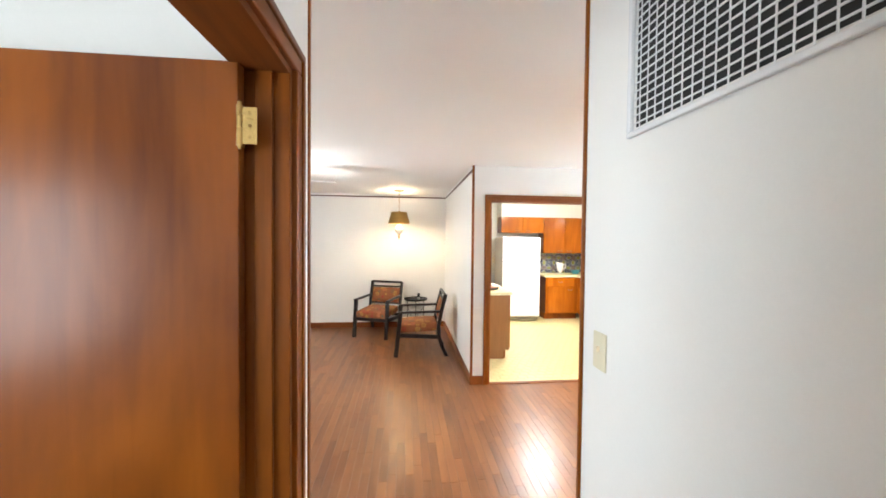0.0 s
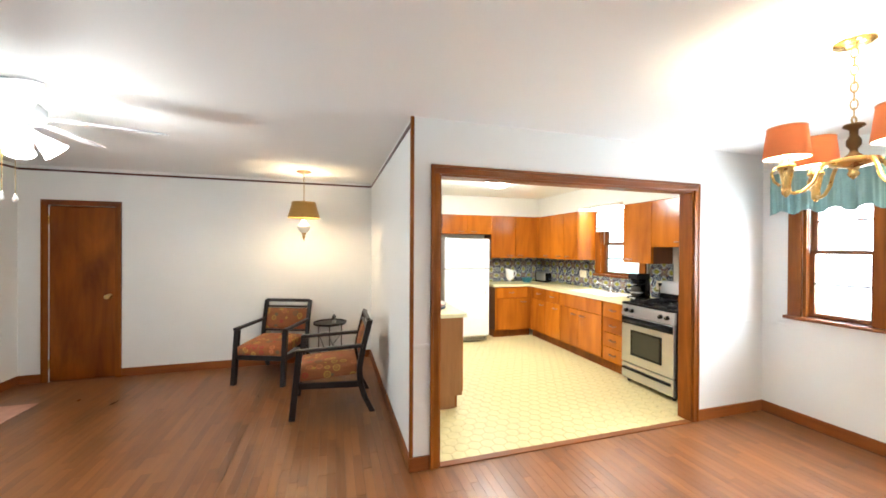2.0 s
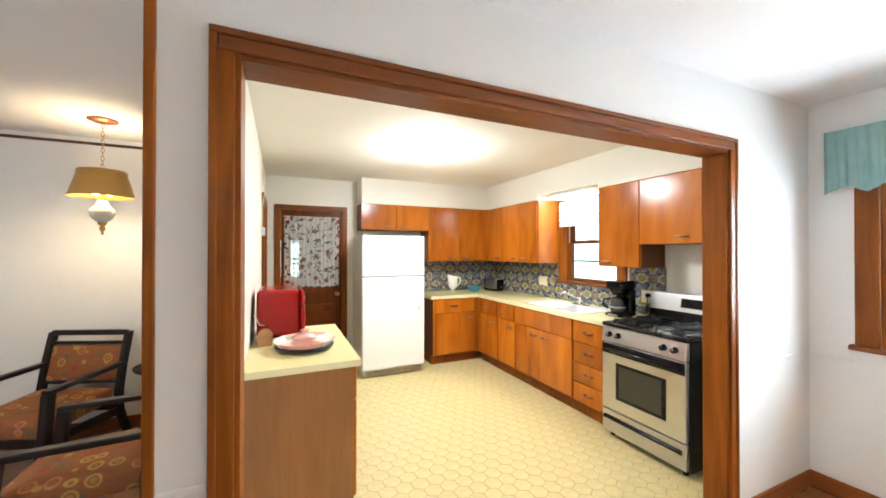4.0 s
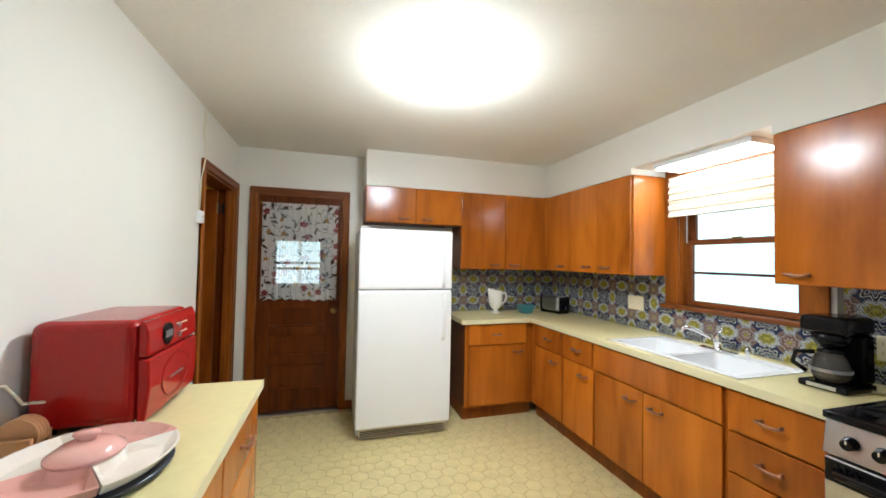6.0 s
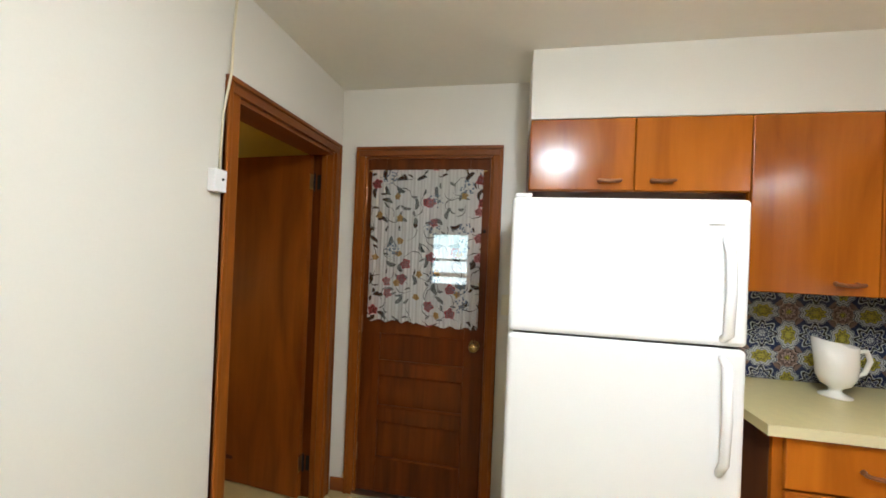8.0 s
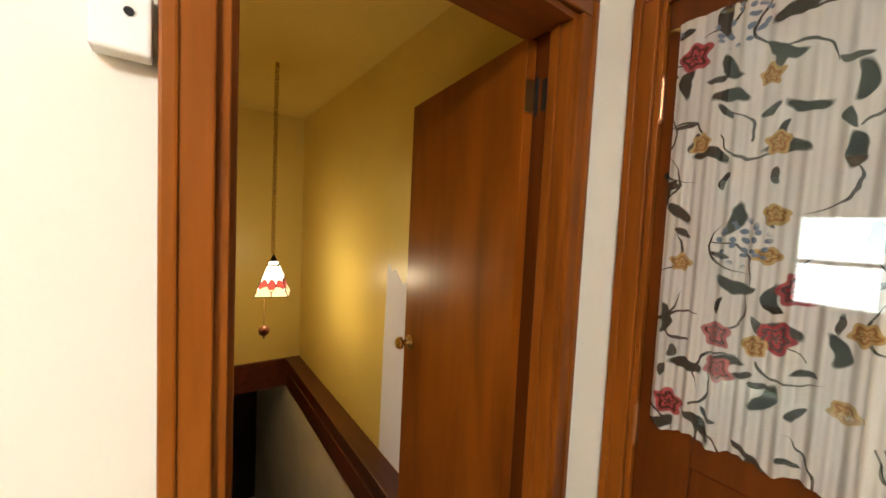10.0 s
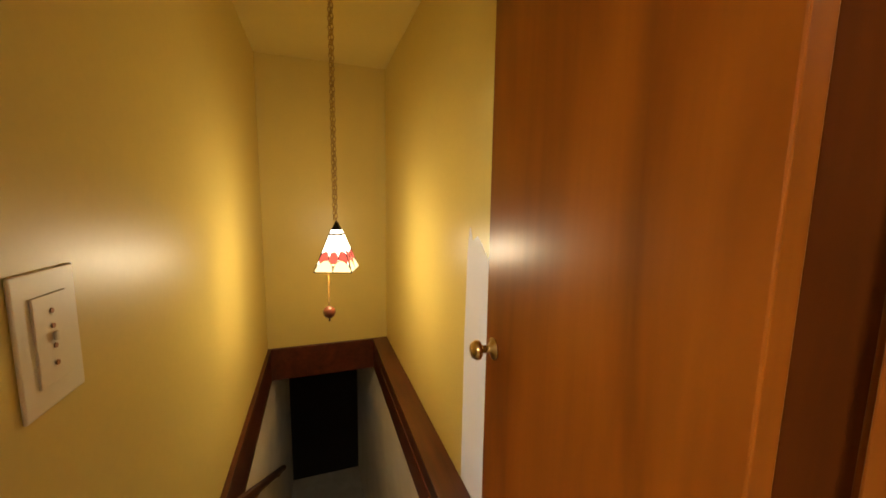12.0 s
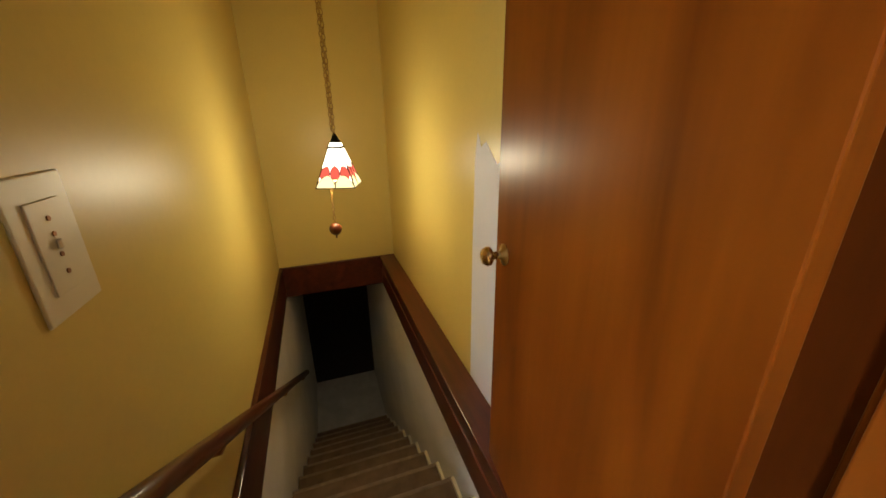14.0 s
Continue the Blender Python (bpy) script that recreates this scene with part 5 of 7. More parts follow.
def ceiling_fan():
    x, y = FAN
    ob = thing("ceiling_fan", "white ceiling fan with five blades and four lit glass shades", "ceiling fan", (x, y, H))
    part("canopy", lathe([(0.072, 0), (0.072, -0.02), (0.06, -0.05), (0.03, -0.065), (0.0, -0.065)], 28, (x, y, H)), M_WHITE, ob, smooth=True)
    part("downrod", tube([(x, y, 2.385), (x, y, 2.33)], 0.016, 12), M_WHITE, ob)
    part("motor", lathe([(0.03, 2.345), (0.085, 2.335), (0.115, 2.305), (0.115, 2.25), (0.095, 2.225), (0.05, 2.215), (0.0, 2.215)], 32, (x, y, 0)), M_WHITE, ob, smooth=True)
    for k in range(5):
        a = radians(16 + 72 * k)
        c, s = math.cos(a), math.sin(a)
        bm = bmesh.new()
        out = [(0.19, 0.052), (0.30, 0.062), (0.52, 0.070), (0.635, 0.064), (0.66, 0.035)]
        rim = [(r, w) for r, w in out] + [(r, -w) for r, w in reversed(out)]
        ring = []
        for dz in (0, 0.006):
            ring.append([bm.verts.new((x + r * c - w * s, y + r * s + w * c, 2.262 + dz + 0.18 * w)) for r, w in rim])
        bm.faces.new(ring[0][::-1]), bm.faces.new(ring[1])
        for i in range(len(rim)):
            j = (i + 1) % len(rim)
            bm.faces.new((ring[0][i], ring[0][j], ring[1][j], ring[1][i]))
        b = part("blade", bm, M_WHITE, ob)
        part("blade_iron", bar((x + 0.09 * c, y + 0.09 * s, 2.258), (x + 0.26 * c, y + 0.26 * s, 2.259), 0.05, 0.006), M_WHITE, b, "white blade bracket", bevel=0.002)
    kit = part("light_kit", lathe([(0.05, 2.214), (0.065, 2.19), (0.065, 2.165), (0.04, 2.15), (0.0, 2.145)], 24, (x, y, 0)), M_WHITE, ob, smooth=True)
    for k in range(4):
        a = math.pi / 2 * k + 0.5
        c, s = math.cos(a), math.sin(a)
        pts, rad = [], []
        for d, q in ((0.055, 0.018), (0.075, 0.024), (0.10, 0.040), (0.135, 0.056), (0.15, 0.066)):
            pts.append((x + d * c, y + d * s, 2.18 - (d - 0.05) * 1.0))
            rad.append(q)
        bm = tube(pts, rad, 18)
        bm.faces.ensure_lookup_table()
        bmesh.ops.delete(bm, geom=[bm.faces[-1]], context="FACES_ONLY")
        sh = part("shade", bm, M_TULIP, kit, "lit frosted glass tulip shade", smooth=True)
        sh.visible_shadow = False
    for k, (dx, dz) in enumerate(((-0.025, 1.80), (0.03, 1.79))):
        part("pull_chain", tube([(x + dx, y - 0.06, 2.17), (x + dx, y - 0.06, dz)], 0.0016, 5), M_BRASS, ob)
        part("pull_knob", lathe([(0.004, 0.03), (0.006, 0.02), (0.013, 0.0), (0.009, -0.012), (0, -0.018)], 14, (x + dx, y - 0.06, dz)), M_MILK, ob, "white china pull knob", smooth=True)


M_TULIP = shine("lit_tulip_glass", (1.0, 0.97, 0.92), 5.0)
ceiling_fan()


def pendant():
    x, y = PEND
    ob = thing("pendant_lamp", "brass pendant lamp with milk-glass font on a chain, lit", "pendant lamp", (x, y, H))
    part("canopy", lathe([(0.085, 0), (0.085, -0.008), (0.05, -0.022), (0.012, -0.03), (0, -0.03)], 28, (x, y, H)), M_COPPER, ob, "copper ceiling plate", smooth=True)
    chain(ob, x, y, 2.09, 2.412, M_OLDBRASS)
    sh = part("shade", shell([(0.185, 1.885), (0.180, 1.893), (0.135, 2.055), (0.132, 2.075), (0.128, 2.075), (0.176, 1.893), (0.183, 1.885)], 40, (x, y, 0)), M_BRASSSHADE, ob, "brushed brass shade", smooth=True)
    part("gallery", tube([(x + 0.137 * math.cos(i * 0.2618), y + 0.137 * math.sin(i * 0.2618), 2.062) for i in range(24)], 0.004, 6, closed=True), M_OLDBRASS, sh)
    part("spider", bar((x - 0.13, y, 2.07), (x + 0.13, y, 2.07), 0.01, 0.004, bm=bar((x, y - 0.13, 2.07), (x, y + 0.13, 2.07), 0.01, 0.004)), M_OLDBRASS, sh)
    part("loop", tube([(x, y, 2.07), (x, y, 2.095)], 0.012, 10), M_OLDBRASS, ob)
    part("stem", tube([(x, y, 2.068), (x, y, 1.85)], 0.006, 8), M_OLDBRASS, ob)
    part("font", lathe([(0.020, 1.86), (0.035, 1.845), (0.040, 1.825), (0.068, 1.80), (0.074, 1.775), (0.055, 1.735), (0.026, 1.71), (0.0, 1.705)], 28, (x, y, 0)), M_MILK, ob, "white milk-glass font", smooth=True)
    part("finial", lathe([(0.024, 1.708), (0.026, 1.695), (0.010, 1.68), (0.018, 1.665), (0.014, 1.65), (0.005, 1.64), (0.009, 1.628), (0, 1.615)], 16, (x, y, 0)), M_OLDBRASS, ob, smooth=True)
    for dx in (-0.04, 0.04):
        b = part("bulb", lathe([(0, -0.03), (0.02, -0.025), (0.028, 0.0), (0.02, 0.03), (0.012, 0.05), (0, 0.05)], 14, (x + dx, y, 1.93)), M_BULB, ob, smooth=True)
        b.visible_shadow = False


M_BRASSSHADE = mat("brushed_brass_shade", (0.42, 0.26, 0.075), 0.42, 0.7, vary=0.08, scale=5, fine=80, stretch=(0.2, 0.2, 6), bump=0.05)
pendant()


def chandelier():
    LIFT = 0.03
    x, y = CHAND
    ob = thing("chandelier", "brass four-arm chandelier with orange cloth shades, lit", "chandelier", (x, y, H))
    part("canopy", lathe([(0.068, 0), (0.066, -0.01), (0.03, -0.022), (0.01, -0.03), (0, -0.03)], 28, (x, y, H)), M_BRASS, ob, smooth=True)
    chain(ob, x, y, 2.115, 2.412, M_BRASS, r=0.011, wire=0.0028)
    part("loop", tube([(x + 0.016 * math.cos(t * 0.524), y, 2.102 + 0.016 * math.sin(t * 0.524)) for t in range(12)], 0.004, 6, closed=True), M_OLDBRASS, ob)
    part("column", lathe([(0.0, 2.06), (0.032, 2.055), (0.036, 2.045), (0.014, 2.03), (0.014, 2.005), (0.024, 1.985), (0.024, 1.965), (0.012, 1.945), (0.016, 1.93), (0.028, 1.92), (0.028, 1.912)], 20, (x, y, LIFT)), M_DARKBRASS, ob, "dark turned column", smooth=True)
    part("hub", lathe([(0.028, 1.915), (0.075, 1.905), (0.085, 1.893), (0.07, 1.878), (0.02, 1.868), (0.014, 1.855), (0.02, 1.84), (0.010, 1.825), (0, 1.815)], 28, (x, y, LIFT)), M_BRASS, ob, smooth=True)
    for k in range(4):
        a = math.pi / 2 * k + CH_TURN
        c, s = math.cos(a), math.sin(a)

        def p(d, z):
            return (x + d * c, y + d * s, z)
        arm = part("arm", tube([p(0.07, 1.925), p(0.10, 1.92), p(0.120, 1.89), p(0.138, 1.84), p(0.172, 1.805), p(0.205, 1.795), p(0.235, 1.805)], [0.009, 0.009, 0.008, 0.008, 0.008, 0.008, 0.009], 8), M_BRASS, ob, smooth=True)
        cup = part("candle_cup", lathe([(0, 1.745), (0.006, 1.75), (0.016, 1.765), (0.018, 1.79), (0.015, 1.80), (0.024, 1.86), (0.026, 1.875), (0.032, 1.88), (0.032, 1.892), (0.024, 1.895), (0.026, 1.915), (0.022, 1.925), (0, 1.925)], 18, p(CH_R, LIFT)), M_BRASS, ob, "fluted brass candle cup", smooth=True)
        part("scroll", tube([p(0.258, 1.83), p(0.280, 1.85), p(0.290, 1.885), p(0.276, 1.912), p(0.262, 1.90)], 0.006, 6), M_BRASS, cup, smooth=True)
        sh = part("shade", shell([(0.084, 1.925), (0.069, 2.060), (0.066, 2.060), (0.081, 1.925)], 32, p(CH_R, LIFT)), M_ORANGE, ob, "orange cloth drum shade", smooth=True)
        part("shade_trim", tube([(x + CH_R * c + 0.0695 * math.cos(i * 0.2618), y + CH_R * s + 0.0695 * math.sin(i * 0.2618), 2.090) for i in range(24)], 0.003, 5, closed=True), M_COPPER, sh)
        part("lining", shell([(0.080, 1.924), (0.065, 2.058)], 32, p(CH_R, LIFT)), M_SHADE_IN, sh, "pale lining", smooth=True)
        b = part("bulb", lathe([(0, 1.925), (0.012, 1.927), (0.018, 1.96), (0.014, 1.99), (0, 2.01)], 12, p(CH_R, LIFT)), M_BULB, ob, smooth=True)
        b.visible_shadow = False


chandelier()

kl = thing("ceiling_light", "round flush ceiling light with a glowing white glass dome", "ceiling light", (*KLIGHT, H))
part("base", lathe([(0.15, 0), (0.15, -0.02), (0, -0.02)], 32, (*KLIGHT, H)), M_WHITE, kl, smooth=False)
kd = part("dome", lathe([(0.175, -0.021), (0.178, -0.03), (0.16, -0.065), (0.11, -0.095), (0.05, -0.108), (0, -0.11)], 36, (*KLIGHT, H)), M_DIFF, kl, "lit white glass dome", smooth=True)
kd.visible_shadow = False
sl = thing("sink_light", "fluorescent strip light with a white diffuser above the sink window", "light fixture", (3.98, 6.18, 2.16))
part("housing", boxes((3.86, 4.10, 5.88, 6.52, 2.125, 2.159)), M_WHITE, sl, bevel=0.004)
part("diffuser", boxes((3.875, 4.085, 5.90, 6.50, 2.112, 2.1245)), shine("lit_strip_diffuser", (1.0, 0.98, 0.92), 26), sl, bevel=0.004)


def stair_lamp():
    x, y = STAIR
    ob = thing("swag_lamp", "leaded-glass pyramid lamp hanging on a long chain, lit", "hanging lamp", (x, y, 1.0))
    ang = radians(28)
    zb, zt, hb, ht = 1.005, 1.25, 0.094, 0.012
    part("cap", slabless(x, y, zt - 0.062, zt + 0.012, 0.0335, 0.003, ang), M_IRON, ob, "dark metal cap")
    for k in range(4):
        a0, a1 = ang + k * math.pi / 2, ang + (k + 1) * math.pi / 2

        def q(u, v, off=0.0):
            h = hb + (ht - hb) * v + off
            r = h * math.sqrt(2)
            p0, p1 = Vector((x + r * math.cos(a0), y + r * math.sin(a0), 0)), Vector((x + r * math.cos(a1), y + r * math.sin(a1), 0))
            w = p0.lerp(p1, u)
            w.z = zb + (zt - zb) * v
            return w
        def pane(name, mt, label, pts, off=0.0):
            bm = bmesh.new()
            bm.faces.new([bm.verts.new(q(u, v, off)) for u, v in pts])
            part(name, bm, mt, ob, label).visible_shadow = False
        for u0 in (0, 0.5):
            pane("glass_white", M_GW, "glowing white glass", ((u0, 0.16), (u0 + 0.5, 0.16), (u0 + 0.5, 0.86), (u0, 0.86)))
        for c0 in (0.16667, 0.5, 0.83333):
            arch = [(c0 + 0.16 * math.cos(t * math.pi / 8), 0.25 + 0.17 * math.sin(t * math.pi / 8)) for t in range(9)]
            pane("glass_red", M_GR, "rose-red glass petal", arch + [(c0 - 0.10, 0.16), (c0 + 0.10, 0.16)], 0.0008)
        for c0 in (0.25, 0.75):
            arch = [(c0 + 0.25 * math.cos(t * math.pi / 8), 0.24 * math.sin(t * math.pi / 8)) for t in range(9)]
            pane("glass_cream", M_GY, "cream glass scallop", arch, 0.0012)
        bm = bmesh.new()
        tube([q(0, 0), q(0, 0.86)], 0.0028, 5, bm)
        tube([q(0, 0), q(1, 0)], 0.0028, 5, bm)
        tube([q(0.5, 0.40), q(0.5, 0.86)], 0.0014, 5, bm)
        for c0 in (0.25, 0.75):
            tube([q(c0 + 0.25 * math.cos(t * math.pi / 8), 0.0 + 0.24 * math.sin(t * math.pi / 8), 0.001) for t in range(9)], 0.0018, 5, bm)
        for c0 in (0.0, 0.3333, 0.6667):
            tube([q(c0 + 0.16667 + 0.16667 * math.cos(t * math.pi / 6), 0.24 + 0.20 * math.sin(t * math.pi / 6), 0.001) for t in range(7)], 0.0016, 5, bm)
        ld = part("leading", bm, M_IRON, ob, "dark lead lines")
        ld.visible_shadow = False
    chain(ob, x, y, zt, H, M_OLDBRASS, r=0.008, wire=0.0022)
    chain(ob, x + 0.012, y - 0.012, zt + 0.02, H, M_OLDBRASS, r=0.007, wire=0.002, sway=0.005)
    part("hook", tube([(x, y, H), (x, y, H - 0.03)], 0.01, 8), M_OLDBRASS, ob)
    chain(ob, x - 0.016, y - 0.046, 0.80, zb + 0.02, M_OLDBRASS, r=0.007, wire=0.002)
    part("ball", lathe([(0.0, 0.034), (0.014, 0.031), (0.026, 0.022), (0.033, 0.008), (0.033, -0.006), (0.027, -0.02), (0.014, -0.031), (0.004, -0.034), (0.005, -0.05), (0, -0.05)], 20, (x - 0.016, y - 0.046, 0.77)), M_DARKTRIM, ob, "dark wooden pull ball", smooth=True)
    b = part("bulb", lathe([(0, 1.05), (0.02, 1.06), (0.028, 1.09), (0.018, 1.13), (0, 1.15)], 14, (x, y, 0)), M_BULB, ob, smooth=True)
    b.visible_shadow = False


def slabless(x, y, z0, z1, h0, h1, ang):
    """A four-sided frustum."""
    bm = bmesh.new()
    rings = [[bm.verts.new((x + h * math.sqrt(2) * math.cos(ang + k * math.pi / 2), y + h * math.sqrt(2) * math.sin(ang + k * math.pi / 2), z)) for k in range(4)] for h, z in ((h0, z0), (h1, z1))]
    for k in range(4):
        bm.faces.new((rings[0][k], rings[0][(k + 1) % 4], rings[1][(k + 1) % 4], rings[1][k]))
    bm.faces.new(rings[1])
    return bm


M_GW, M_GR, M_GY = shine("lit_white_glass", (1.0, 0.88, 0.66), 3.2), shine("lit_rose_glass", (0.62, 0.09, 0.06), 0.9), shine("lit_cream_glass", (0.90, 0.72, 0.36), 1.1)
stair_lamp()


# ---- living room ----
def fabric_material():
    """Rust cloth with rings in red, ochre and grey-green."""
    m = bpy.data.materials.new("ringed_upholstery")
    m.use_nodes = True
    nt = m.node_tree
    b = nt.nodes["Principled BSDF"]
    tc = nt.nodes.new("ShaderNodeTexCoord")
    v = nt.nodes.new("ShaderNodeTexVoronoi")
    v.inputs["Scale"].default_value, v.inputs["Randomness"].default_value = 12, 0.75
    nt.links.new(tc.outputs["Object"], v.inputs["Vector"])
    ring = nt.nodes.new("ShaderNodeValToRGB")
    ring.color_ramp.interpolation = "CONSTANT"
    e = ring.color_ramp.elements
    e[0].position, e[0].color = 0.0, (0.6, 0.6, 0.6, 1)
    e[1].position, e[1].color = 0.16, (0.1, 0.1, 0.1, 1)
    for pos, val in ((0.27, 1.0), (0.40, 0.0)):
        n = e.new(pos)
        n.color = (val, val, val, 1)
    nt.links.new(v.outputs["Distance"], ring.inputs["Fac"])
    hue = nt.nodes.new("ShaderNodeValToRGB")
    hue.color_ramp.interpolation = "CONSTANT"
    h = hue.color_ramp.elements
    h[0].position, h[0].color = 0.0, (0.42, 0.24, 0.05, 1)
    h[1].position, h[1].color = 0.35, (0.30, 0.045, 0.025, 1)
    for pos, c in ((0.6, (0.14, 0.10, 0.05, 1)), (0.78, (0.46, 0.16, 0.06, 1))):
        n = h.new(pos)
        n.color = c
    sep = nt.nodes.new("ShaderNodeSeparateColor")
    nt.links.new(v.outputs["Color"], sep.inputs[0])
    nt.links.new(sep.outputs[0], hue.inputs["Fac"])
    nz = nt.nodes.new("ShaderNodeTexNoise")
    nz.inputs["Scale"].default_value = 9
    base = nt.nodes.new("ShaderNodeMix")
    base.data_type = "RGBA"
    base.inputs["A"].default_value, base.inputs["B"].default_value = (0.22, 0.062, 0.020, 1), (0.30, 0.115, 0.035, 1)
    nt.links.new(nz.outputs["Fac"], base.inputs["Factor"])
    mix = nt.nodes.new("ShaderNodeMix")
    mix.data_type = "RGBA"
    nt.links.new(ring.outputs["Color"], mix.inputs["Factor"])
    nt.links.new(base.outputs["Result"], mix.inputs["A"])
    nt.links.new(hue.outputs["Color"], mix.inputs["B"])
    nt.links.new(mix.outputs["Result"], b.inputs["Base Color"])
    b.inputs["Roughness"].default_value = 0.85
    fine = nt.nodes.new("ShaderNodeTexNoise")
    fine.inputs["Scale"].default_value = 400
    bp = nt.nodes.new("ShaderNodeBump")
    bp.inputs["Strength"].default_value, bp.inputs["Distance"].default_value = 0.3, 0.001
    nt.links.new(fine.outputs["Fac"], bp.inputs["Height"])
    nt.links.new(bp.outputs["Normal"], b.inputs["Normal"])
    return m


M_FABRIC = fabric_material()


def cushion(x0, x1, y0, y1, z0, z1, puff=0.02):
    """A padded block, crowned on top."""
    bm = bmesh.new()
    n = 8
    top, bot = [], []
    for j in range(n + 1):
        for i in range(n + 1):
            u, v = i / n, j / n
            k = (1 - (2 * u - 1) ** 4) * (1 - (2 * v - 1) ** 4)
            top.append(bm.verts.new((x0 + (x1 - x0) * u, y0 + (y1 - y0) * v, z1 - puff + puff * k)))
            bot.append(bm.verts.new((x0 + (x1 - x0) * u, y0 + (y1 - y0) * v, z0)))
    for j in range(n):
        for i in range(n):
            q = [j * (n + 1) + i, j * (n + 1) + i + 1, (j + 1) * (n + 1) + i + 1, (j + 1) * (n + 1) + i]
            bm.faces.new([top[k] for k in q]), bm.faces.new([bot[k] for k in reversed(q)])
    edge = [i for i in range(n + 1)] + [j * (n + 1) + n for j in range(1, n + 1)] + [n * (n + 1) + i for i in range(n - 1, -1, -1)] + [j * (n + 1) for j in range(n - 1, 0, -1)]
    for a, b in zip(edge, edge[1:] + edge[:1]):
        bm.faces.new((top[b], top[a], bot[a], bot[b]))
    return bm


def tilt(bm, angle, pivot):
    bmesh.ops.rotate(bm, verts=bm.verts, cent=pivot, matrix=Matrix.Rotation(radians(angle), 3, "X"))
    return bm


def armchair(label):
    """An open-armed wooden chair that faces -y, its middle on the floor at the origin."""
    ob = thing("armchair", label, "armchair", group="armchairs beside the side table")
    w = 0.285
    for s in (-1, 1):
        part("front_leg", bar((s * w, -0.335, 0.0), (s * (w - 0.005), -0.275, 0.60), 0.052, 0.055, (0, 1, 0)), M_BLACKWOOD, ob, bevel=0.006)
        bm = bmesh.new()
        prof = [(0.37, 0.0), (0.30, 0.14), (0.255, 0.28), (0.25, 0.42), (0.285, 0.62), (0.345, 0.86)]
        for (ya, za), (yb, zb) in zip(prof, prof[1:]):
            v = [bm.verts.new((s * w + dx, yy + dy, zz)) for yy, zz in ((ya, za), (yb, zb)) for dx, dy in ((-0.02, -0.026), (0.02, -0.026), (0.02, 0.026), (-0.02, 0.026))]
            for f in ((0, 1, 5, 4), (1, 2, 6, 5), (2, 3, 7, 6), (3, 0, 4, 7)):
                bm.faces.new([v[i] for i in f])
            if za == 0.0:
                bm.faces.new([v[i] for i in (3, 2, 1, 0)])
            if zb == 0.86:
                bm.faces.new([v[i] for i in (4, 5, 6, 7)])
        bmesh.ops.remove_doubles(bm, verts=bm.verts, dist=0.0005)
        part("back_post", bm, M_BLACKWOOD, ob, bevel=0.005)
        part("armrest", bar((s * (w + 0.002), -0.305, 0.612), (s * (w + 0.002), 0.285, 0.625), 0.055, 0.032), M_BLACKWOOD, ob, bevel=0.008)
        part("side_rail", bar((s * w, -0.30, 0.30), (s * w, 0.26, 0.27), 0.03, 0.055), M_BLACKWOOD, ob, bevel=0.004)
    part("front_rail", bar((-w, -0.298, 0.30), (w, -0.298, 0.30), 0.03, 0.055), M_BLACKWOOD, ob, bevel=0.004)
    part("back_rail", bar((-w, 0.25, 0.30), (w, 0.25, 0.30), 0.03, 0.05), M_BLACKWOOD, ob, bevel=0.004)
    part("seat_cushion", tilt(cushion(-w + 0.024, w - 0.024, -0.31, 0.24, 0.325, 0.455, 0.03), 3, (0, -0.3, 0.33)), M_FABRIC, ob, "rust cloth with red and ochre rings", bevel=0.012, smooth=True)
    part("top_rail", tilt(boxes((-w, w, 0.318, 0.352, 0.835, 0.875)), 0, (0, 0.3, 0.8)), M_BLACKWOOD, ob, bevel=0.008)
    part("cross_rail", boxes((-w + 0.02, w - 0.02, 0.308, 0.336, 0.765, 0.79)), M_BLACKWOOD, ob, bevel=0.005)
    part("lower_back_rail", boxes((-w + 0.02, w - 0.02, 0.252, 0.28, 0.475, 0.50)), M_BLACKWOOD, ob, bevel=0.005)
    bc = cushion(-w + 0.022, w - 0.022, 0, 0.265, -0.02, 0.035, 0.02)
    bmesh.ops.rotate(bc, verts=bc.verts, cent=(0, 0, 0), matrix=Matrix.Rotation(radians(90 - 13), 3, "X"))
    bmesh.ops.translate(bc, verts=bc.verts, vec=(0, 0.268, 0.50))
    part("back_cushion", bc, M_FABRIC, ob, "rust cloth with red and ochre rings", bevel=0.01, smooth=True)
    return ob


ch = armchair("black wooden armchair with ring-patterned rust upholstery, by the wall")
ch2 = copy_thing(ch, pose(0.175, 5.65, 0, 0, 0, -90))
ch2["label"] = "black wooden armchair with ring-patterned rust upholstery, set sideways"
ch.matrix_basis = pose(-0.485, 6.645, 0, 0, 0, -21)


